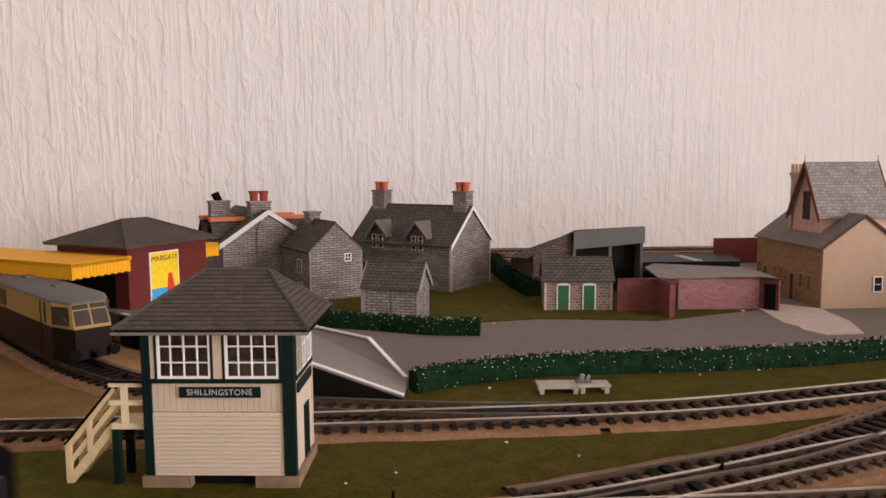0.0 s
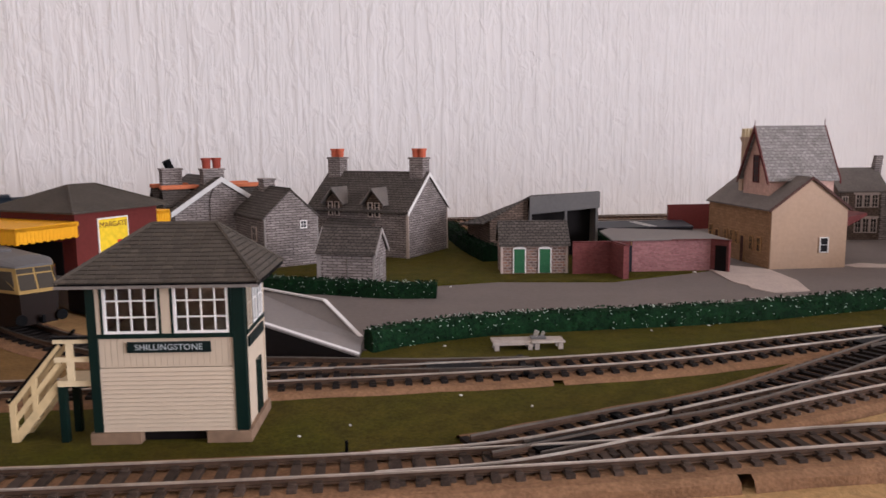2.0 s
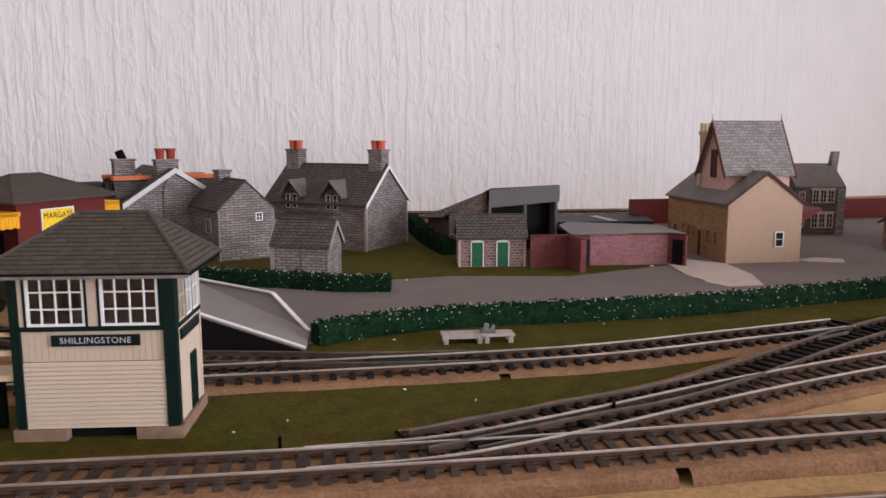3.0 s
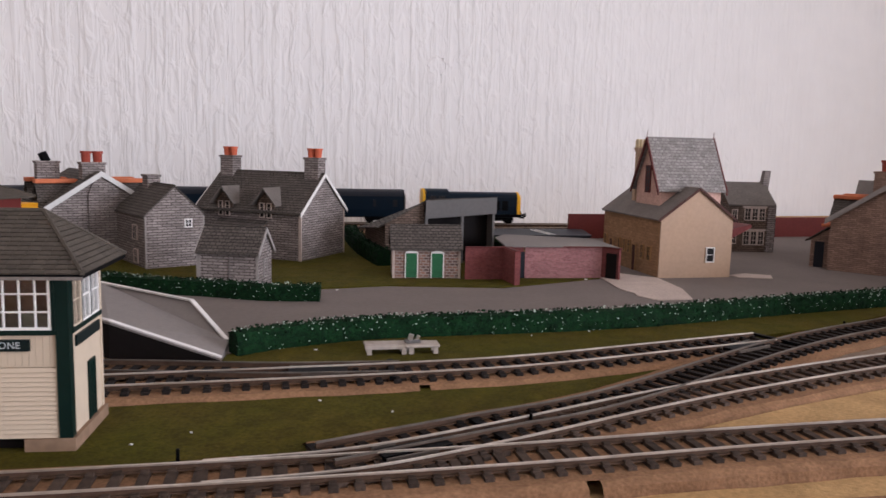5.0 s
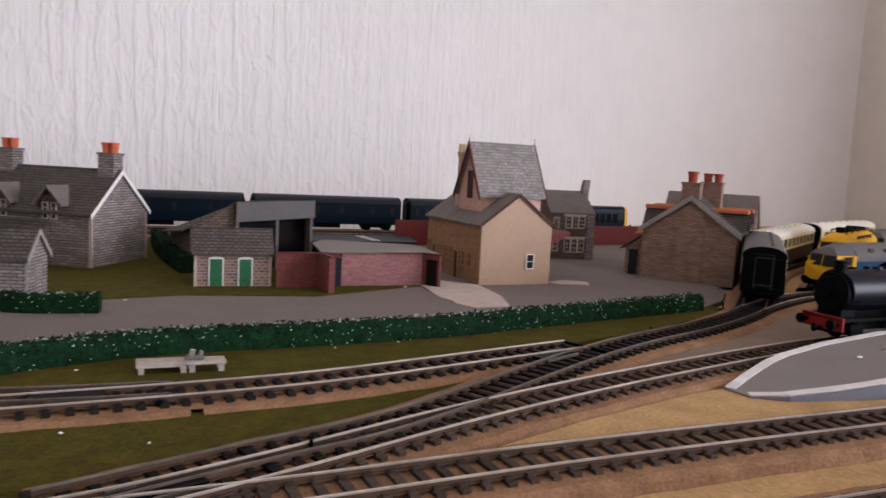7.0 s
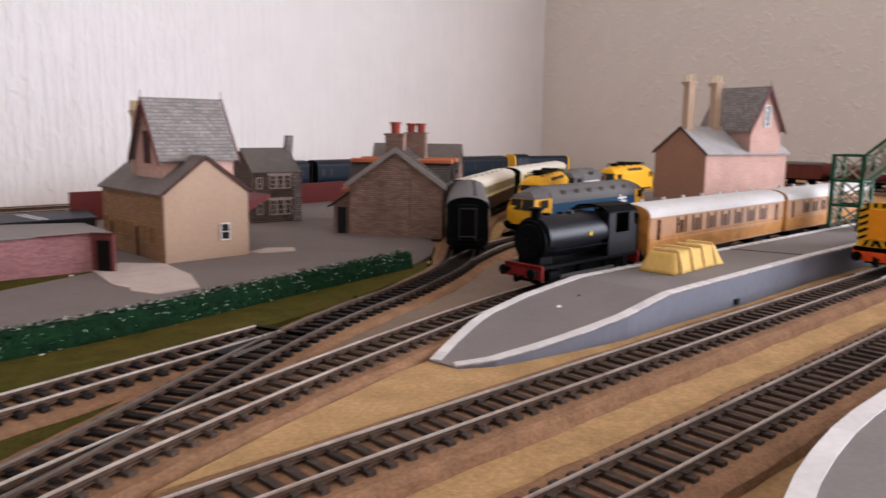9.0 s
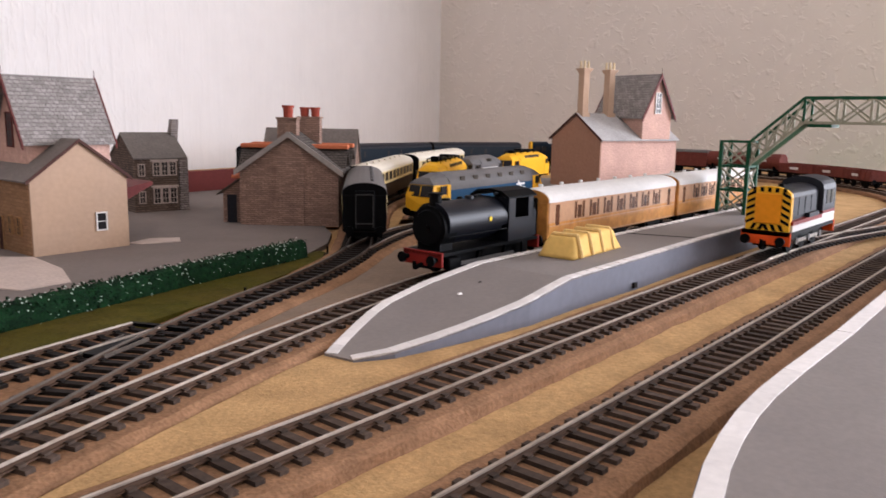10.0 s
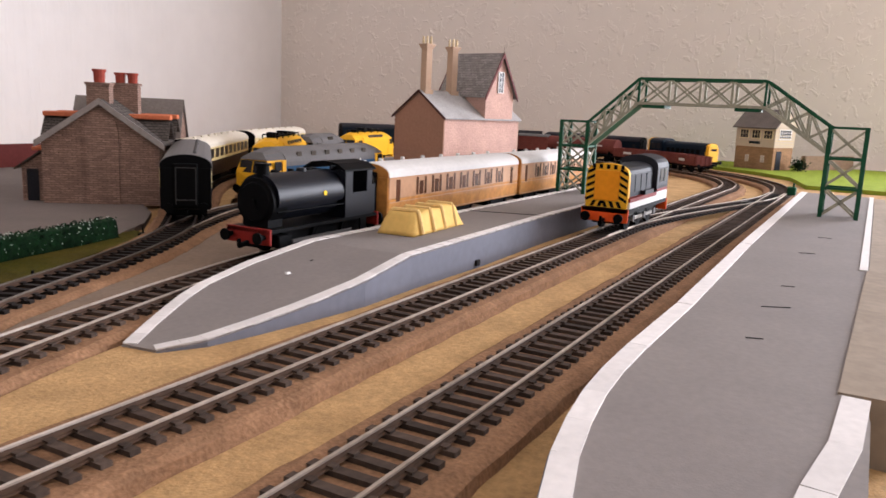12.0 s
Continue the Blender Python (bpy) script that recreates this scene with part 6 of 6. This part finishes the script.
M["weathered"] = mat("weathered_white", (0.46, 0.40, 0.36), 0.8, 0, 0.15, 300, second=(0.3, 0.25, 0.2), mix=0.6, mscale=80)


# ---- hedges, platform end, footbridge and small things ----
def hedge(name, pts, w, h, label, flecks=True):
    t = thing(name, 0, 0, 0, 0, label, "hedge", "clipped hedges")
    line = smooth_line(pts, 3.2)
    bm = bmesh.new()
    rows = []
    for i, (p, d) in enumerate(line):
        s = Vector((-d.y, d.x, 0))
        row = []
        for o, z in ((-w / 2, -0.5), (-w / 2 - 0.3, h * 0.5), (-w / 2 + 0.8, h * 0.9), (0, h), (w / 2 - 0.8, h * 0.9), (w / 2 + 0.3, h * 0.5), (w / 2, -0.5)):
            q = p + s * o + Vector((0, 0, z))
            j = noise.noise_vector(q * 0.35) * 0.9
            row.append(bm.verts.new(q + Vector((j.x, j.y, j.z * (0 if z < 0 else 0.8)))))
        rows.append(row)
    for r, q in zip(rows, rows[1:]):
        for k in range(6):
            bm.faces.new((r[k], q[k], q[k + 1], r[k + 1]))
    bm.faces.new(rows[0])
    bm.faces.new(rows[-1][::-1])
    part("core", bm, "hedge", t)
    rnd = random.Random(len(pts) * 7 + int(h))
    cl, fl = [], []
    for p, d in smooth_line(pts, 0.42):
        s = Vector((-d.y, d.x, 0))
        for _ in range(2):
            a = rnd.uniform(0, 1)
            if a < 0.33:
                o, z, n = -w / 2, rnd.uniform(0, h), -s
            elif a < 0.66:
                o, z, n = w / 2, rnd.uniform(0, h), s
            else:
                o, z, n = rnd.uniform(-w / 2, w / 2), h, Vector((0, 0, 1))
            c = p + s * o + Vector((0, 0, z)) + n * rnd.uniform(-0.2, 0.5)
            r = rnd.uniform(0.5, 1.15)
            e = Vector((rnd.gauss(0, 1), rnd.gauss(0, 1), rnd.gauss(0, 1))).normalized()
            f = e.orthogonal().normalized()
            g = e.cross(f)
            (fl if flecks and rnd.random() < 0.3 else cl).append((c, e * r, f * r, g * r))
    for nm, lst, m_ in (("leaves", cl, "hedge"), ("flecks", fl, "fleck")):
        vs, fs = [], []
        for c, e, f, g in lst:
            k = 0.52 if nm == "flecks" else 1.0
            b0 = len(vs)
            vs += [(c + v * k) * MM for v in (e, f, -e * 0.6 - f * 0.6 + g, -e * 0.5 - f * 0.4 - g)]
            fs += [(b0, b0 + 1, b0 + 2), (b0, b0 + 2, b0 + 3), (b0, b0 + 3, b0 + 1), (b0 + 1, b0 + 3, b0 + 2)]
        me = bpy.data.meshes.new(nm)
        me.from_pydata(vs, [], fs)
        me.materials.append(M[m_])
        ob = new(nm, me)
        ob.parent = t
        tagged(ob, kind="stuff")


hedge("hedge", [(16, 466), (45, 482), (95, 497), (150, 502), (200, 505), (265, 513), (325, 527), (400, 545), (460, 558), (508, 569)], 10, 13.5, "long dark green clipped hedge above the grass bank")
hedge("hedge", [(-130, 692), (-98, 672), (-60, 650), (-16, 634), (25, 616), (66, 610)], 11, 13, "short dark green hedge by the stone shed")
hedge("hedge", [(112, 1010), (114, 930), (120, 850), (131, 775)], 15, 17, "dark green hedge beside the lawn", False)
hedge("hedge", [(245, 860), (252, 820), (258, 795)], 12, 22, "dark green hedge behind the cart shed", False)

# ramped end of the left platform
ramp_top = [(-170, 650, 21), (-76, 578, 21), (-11, 523, 19), (13, 480, 5), (11, 453, 2), (-46, 467, 19), (-120, 530, 21), (-200, 604, 21)]
bm = bmesh.new()
solid(bm, [(x, y, -0.5) for x, y, z in ramp_top], ramp_top)
bay = setting("platform_bay", bm, "plat", "grey bay platform with a ramped end", "platform")
edge_line("edging_slab", bay, [(-76, 578, 21.2), (-11, 523, 19.2), (13, 480, 5.2)], -1, 2.6, 400)
edge_line("edging_slab", bay, [(-200, 604, 21.2), (-120, 530, 21.2), (-46, 467, 19.2), (11, 453, 2.2)], 1, 2.9, 400)
for a, b in (((-200, 604, 21), (-120, 530, 21)), ((-120, 530, 21), (-46, 467, 19)), ((-46, 467, 19), (11, 453, 2))):
    bm = bmesh.new()
    lo = [(a[0], a[1], -0.4), (b[0], b[1], -0.4), (b[0], b[1], b[2] - 1.2), (a[0], a[1], a[2] - 1.2)]
    d = (Vector(b) - Vector(a)).normalized()
    s = Vector((d.y, -d.x, 0)) * 0.6
    solid(bm, lo, [Vector(v) + s for v in lo])
    part("platform_side", bm, "dark", bay, "dark platform side")
bm = bmesh.new()
slab(bm, [(-170, 650), (-200, 604), (-290, 700), (-460, 900), (-330, 960), (-150, 760)], -0.5, 20.5)
setting("platform_station", bm, "plat", "grey platform under the maroon station", "platform")

patch("paving", [(318, 700), (311, 640), (316, 622), (313, 612), (322, 593), (352, 596), (366, 640), (370, 694), (345, 720)], 1.5, "pave", "pale torn paper paving", "paving")
patch("paving_side", [(447, 706), (452, 696), (480, 686), (490, 704), (470, 716)], 1.5, "pave", "pale torn paper paving by the station", "paving")
bm = bmesh.new()
solid(bm, [(395, 1005, 0), (480, 1010, 0), (480, 1014, 0), (395, 1009, 0)], [(395, 1005, 33), (480, 1010, 33), (480, 1014, 33), (395, 1009, 33)])
solid(bm, [(560, 1020, 0), (900, 1050, 0), (900, 1056, 0), (560, 1026, 0)], [(560, 1020, 28), (900, 1050, 28), (900, 1056, 28), (560, 1026, 28)])
setting("yard_fence", bm, "redpaint", "plain dark red boarded fence", "fence")


def flat_roof(name, outline, z, label):
    t = thing(name, 0, 0, 0, 0, label, "store")
    bm = bmesh.new()
    slab(bm, outline, 0, z - 1.5)
    part("wall", bm, "dark", t)
    bm = bmesh.new()
    slab(bm, [(x + (x - 340) * 0.02, y) for x, y in outline], z - 1.5, z)
    part("roof", bm, "icgrey", t)
    for k in range(2):
        bm = bmesh.new()
        bar(bm, (345 + k * 6, 930, z + 0.4), (338 + k * 6, 985, z + 0.4), 2, 0.6)
        part("white_mark", bm, "winwhite", t)


# unidentified dark flat shape with two white marks, built as a block
flat_roof("cattle_dock", [(265, 925), (395, 925), (410, 1000), (265, 1000)], 14, "low dark block with a flat slate grey top")


def footbridge():
    t = thing("footbridge", 0, 0, 0, 0, "green and cream lattice footbridge over the tracks", "footbridge")
    x0, x1 = 893.0, 917.0
    yl, yr = 396.0, 163.0

    def stick(p, q, m_, w=1.6, name="lattice_bar"):
        bm = bmesh.new()
        bar(bm, p, q, w, w)
        part(name, bm, m_, t)

    for cy, half, legs in ((yl, 13.0, 86.0), (yr, 13.5, 91.0)):
        zs = [PH, PH + (legs - PH) * 0.33, PH + (legs - PH) * 0.66, legs]
        for x in (x0, x1):
            for y in (cy - half, cy + half):
                stick((x, y, PH), (x, y, legs + 1), "bridgegreen", 3.4, "tower_leg")
            for a, b in zip(zs, zs[1:]):
                stick((x, cy - half, b), (x, cy + half, b), "bridgegreen", 2.0, "cross_rail")
                stick((x, cy - half, a + 1), (x, cy + half, b - 1), "bridgecream", 1.7)
                stick((x, cy + half, a + 1), (x, cy - half, b - 1), "bridgecream", 1.7)
        for y in (cy - half, cy + half):
            for a, b in zip(zs, zs[1:]):
                stick((x0, y, a + 1), (x1, y, b - 1), "bridgecream", 1.5)
                stick((x1, y, a + 1), (x0, y, b - 1), "bridgecream", 1.5)
                stick((x0, y, b), (x1, y, b), "bridgegreen", 1.8, "cross_rail")
    kl, kr, top, deep = 337.0, 229.0, 127.0, 22.0
    for x in (x0, x1):
        pts = [(x, yl - 13, 86.0), (x, kl, top), (x, kr, top), (x, yr + 13, 91.0)]
        low = [(x, yl - 13, 64.0), (x, kl, top - deep), (x, kr, top - deep), (x, yr + 13, 69.0)]
        for i, n in ((0, 3), (1, 4), (2, 3)):
            a, b, c, d = Vector(pts[i]), Vector(pts[i + 1]), Vector(low[i]), Vector(low[i + 1])
            stick(a, b, "bridgegreen", 2.4, "top_chord")
            stick(c, d, "bridgecream", 2.4, "bottom_chord")
            for k in range(n):
                p, q = a.lerp(b, k / n), a.lerp(b, (k + 1) / n)
                u, v = c.lerp(d, k / n), c.lerp(d, (k + 1) / n)
                stick(p, u, "bridgecream" if k else "bridgegreen", 2.0, "upright")
                stick(p, v, "bridgecream", 1.6)
                stick(q, u, "bridgecream", 1.6)
    for a, b in ((low[0], low[1]), (low[1], low[2]), (low[2], low[3])):
        bm = bmesh.new()
        lo = [(x0, a[1], a[2]), (x1, a[1], a[2]), (x1, b[1], b[2]), (x0, b[1], b[2])]
        solid(bm, [(x, y, z - 1.2) for x, y, z in lo], lo)
        part("deck", bm, "bridgegreen", t)
    for y in (kl - 14, kr + 14):
        pbox("bracket", (x0 - 1, y - 10, top - deep - 4, x1 + 1, y + 10, top - deep - 1), "bridgegreen", t)


footbridge()


def sheeted_load():
    t = thing("sheeted_load", 562, 372, PH + 0.3, 4, "yellow roped tarpaulin load lying on the platform", "tarpaulin load")
    bm = bmesh.new()
    solid(bm, [(0, 0, 0), (68, -2, 0), (68, 23, 0), (0, 25, 0)], [(7, 4, 12.5), (63, 3, 13.5), (63, 19, 13.5), (7, 21, 12.5)])
    bmesh.ops.subdivide_edges(bm, edges=bm.edges[:], cuts=5, use_grid_fill=True)
    for v in bm.verts:
        if v.co.z > 0.5:
            v.co.z += 0.9 * noise.noise(v.co * 0.12) + 0.8 * math.sin(v.co.x * 0.28)
            v.co.y += 0.5 * noise.noise(v.co * 0.2 + Vector((9, 0, 0)))
    part("sheet", bm, "hay", t, smooth=True)
    for x in (9, 25, 41, 57):
        bm = bmesh.new()
        k = [(x, -1.4, 0.4), (x + 2, 3.4, 14), (x + 2, 20.5, 14), (x, 25.6, 0.4)]
        for a, b in zip(k, k[1:]):
            rod(bm, a, b, 1.25, 6)
        part("rope", bm, "rope", t)


sheeted_load()


def dock_trolley():
    t = thing("timber_platform", 86, 457, 0.6, 0, "small weathered white timber platform on legs with a lever", "staging")
    pbox("deck", (0, 0, 3.6, 26, 12, 5), "weathered", t, bevel=0.3)
    pbox("deck", (22, -1, 3.8, 41, 10, 5.2), "weathered", t, bevel=0.3)
    for x in (1, 20, 24, 37.5):
        for y in (0, 7):
            pbox("leg", (x, y, 0, x + 2.6, y + 2.4, 3.8), "weathered", t)
    pbox("fascia", (0, -0.6, 3.2, 20, 0, 4.8), "weathered", t)
    pbox("winch", (22, 3, 5.2, 31, 8, 6.8), "grey", t, bevel=0.5)
    bm = bmesh.new()
    rod(bm, (25, 5, 6.8), (26, 5, 10), 1.4, 8)
    rod(bm, (29, 6, 6.4), (30, 6, 9), 1.0, 8)
    part("lever", bm, "steel", t)


dock_trolley()


def stone_signal_box():
    t = thing("stone_signal_box", 1775, 312, 3, -25, "far signal box with stone base and cream timber cabin", "signal box")
    t.scale = (0.97, 0.97, 0.97)
    L, W = 68, 84
    pbox("base", (0, 0, 0, L, W, 44), "buffcourse", t, "golden stone base")
    pbox("cabin", (-1, -1, 44, L + 1, W + 1, 84), "whitep", t, "cream boarded cabin")
    for k in range(7):
        pbox("board", (-1.6, -1.8, 46 + k * 5.4, L + 1.6, -1, 46 + k * 5.4 + 0.8), "creamdk", t)
    bm = bmesh.new()
    extrude_y(bm, [(-6, 83), (L + 6, 83), (L / 2, 116)], -4, W + 4)
    part("gable", bm, "whitep", t)
    for s in (-1, 1):
        bm = bmesh.new()
        m = L / 2
        extrude_y(bm, [(m, 116), (m + s * (m + 8), 80), (m + s * (m + 8), 82), (m, 118.5)], -6, W + 6)
        part("roof_slope", bm, "slate2", t)
    window(t, 12, -1.4, 60, 0, 42, 20, 5, 3, "winwhite", "pane", t=1.4)
    for k in range(3):
        window(t, -1.4, 24 + k * 26, 60, -90, 20, 18, 3, 2, "cream", "pane", t=1.4)
    pbox("name_board", (-2.2, 30, 50, -1.2, 54, 55), "sign", t)
    door(t, 10, -0.4, 0, 0, 17, 36, "icgrey", "icgrey")
    for k in (18, 52):
        window(t, -0.4, k + 8, 14, -90, 8, 14, 1, 2, "pave", "pave", t=1.4)


stone_signal_box()


def bush(x, y, h, label):
    t = thing("bush", x, y, 3, 0, label, "bush")
    rnd = random.Random(int(x))
    bm = bmesh.new()
    for k in range(7):
        rod(bm, (0, 0, 0), (rnd.uniform(-1, 1) * h * 0.4, rnd.uniform(-1, 1) * h * 0.4, h * rnd.uniform(0.5, 0.9)), 0.7, 5, 0.2)
    part("stem", bm, "sleeper", t)
    vs, fs = [], []
    for k in range(420):
        c = Vector((rnd.gauss(0, 0.32), rnd.gauss(0, 0.32), abs(rnd.gauss(0.5, 0.25)))) * h
        e = Vector((rnd.gauss(0, 1), rnd.gauss(0, 1), rnd.gauss(0, 1))).normalized() * 2
        f = e.orthogonal() * 0.6
        b0 = len(vs)
        vs += [(c + v) * MM for v in (e, f, -e, -f)]
        fs.append((b0, b0 + 1, b0 + 2, b0 + 3))
    me = bpy.data.meshes.new("foliage")
    me.from_pydata(vs, [], fs)
    me.materials.append(M["hedge"])
    ob = new("foliage", me)
    ob.parent = t


bush(1812, 268, 22, "dark green bush beside the far signal box")
pb = thing("plank_wall", 1860, 262, 3, -30, "low dark brown wall on the green mat", "wall")
pbox("wall", (0, 0, 0, 165, 8, 28), "plinth", pb)
lever = thing("green_lever_frame", 1080, 217, 17, 0, "small green lever frame at the platform end", "lever frame")
pbox("frame", (0, -6, 0, 10, 3, 9), "bridgegreen", lever, bevel=1)
pbox("lever", (4, -4, 9, 6, -2, 13), "bridgegreen", lever)


def debris():
    """Loose chips of white card on the ground."""
    rnd = random.Random(5)
    spots = [(129, 332, 1.0), (60, 383, 1), (-10, 340, 0.8), (80, 650, 1.2), (300, 690, 1.6), (181, 421, 2.2), (457, 378, 1.8), (190, 492, 1), (60, 470, 1), (10, 350, 0.8), (230, 500, 1), (700, 333, 1.6), (90, 365, 0.9), (560, 640, 1.0), (600, 352, 1)]
    for x, y, size in spots:
        r = size * 0.7
        t = thing("card_chip", x, y, GROUND_Z if (x, y) in ((700, 333), (600, 352)) else 0.8, rnd.uniform(0, 180), "small white chip of card lying loose", "scrap", "card scraps")
        if (x, y) == (457, 378):
            t.matrix_world = pose(x * MM, y * MM, 12.0 * MM)
        bm = bmesh.new()
        solid(bm, [(-r * 1.3, -r * 0.6, 0), (r, -r * 0.8, 0), (r * 1.4, r * 0.5, 0), (-r * 0.7, r * 0.8, 0)], [(-r, -r * 0.5, r * 0.7), (r * 0.8, -r * 0.6, r * 0.8), (r, r * 0.4, r * 0.6), (-r * 0.5, r * 0.6, r * 0.7)])
        part("chip", bm, "winwhite", t)
    for x, y in ((143, 338), (10, 317), (400, 487), (525, 560)):
        t = thing("point_lever", x, y, 0.5, rnd.uniform(0, 90), "small black point lever beside the track", "lever", "point levers")
        pbox("base", (-3, -2, 0, 3, 2, 1.8), "black", t)
        pbox("lever", (-0.6, -0.5, 1.8, 0.6, 0.5, 7), "black", t)


debris()
for x, y, w, rz in ((465, 171, 6, -70), (521, 170, 12, -62), (570, 170, 6, -75), (681, 170, 9, -70), (760, 165, 8, -80), (485, 385, 7, 15), (600, 395, 5, 0)):
    z = PH if x != 485 else PH - 3
    tp = thing("platform_slot", x, y, PH + 0.1 if x != 485 else PH - 3.2, rz, "small dark slot in the platform top", "slot", "platform slots")
    pbox("slot", (-w / 2, -0.5, -1, w / 2, 0.5, 0.12), "dark", tp)
bm = bmesh.new()
slab(bm, [(715, 350.5), (717, 350.5), (697, 409), (695, 409)], PH - 0.4, PH + 0.25)
part("joint", bm, "dark", island)
for x in (592,):
    pbox("drain_hole", (x, 344.5, -1, x + 4, 348, 2.5), "dark", island)


def turnout_details():
    """Check rails, frogs and tie bars where the tracks meet."""
    for x, y, a, label in ((92, 314, 20, "a"), (300, 440, 24, "b"), (60, 416, -4, "c"), (1090, 256, -10, "d")):
        t = thing("turnout_frog", x, y, BED + 1.5, a, "black plastic turnout frog between the rails", "turnout", "turnouts")
        pbox("frog_plate", (-14, -4, 0, 14, 4, 1.8), "black", t)
        for s in (-1, 1):
            bm = bmesh.new()
            bar(bm, (-14, s * 6.2, 1.2), (14, s * 6.5, 1.2), 0.9, 1.6)
            part("check_rail", bm, "darkrail", t)
        pbox("tie_bar", (34, -12, -0.4, 37, 20, 1.2), "black", t)


turnout_details()



def motions():
    for ob, back, half in TRAIN:
        rows = []
        for k in range(25):
            t = k / 2
            s = run_at(t) - back
            p, q = rail_point(s - half), rail_point(s + half)
            mid, d = (p + q) / 2, q - p
            rows.append((t, pose(mid.x * MM, mid.y * MM, RT * MM, 0, 0, math.degrees(math.atan2(d.y, d.x)))))
        walk(ob, rows)


motions()
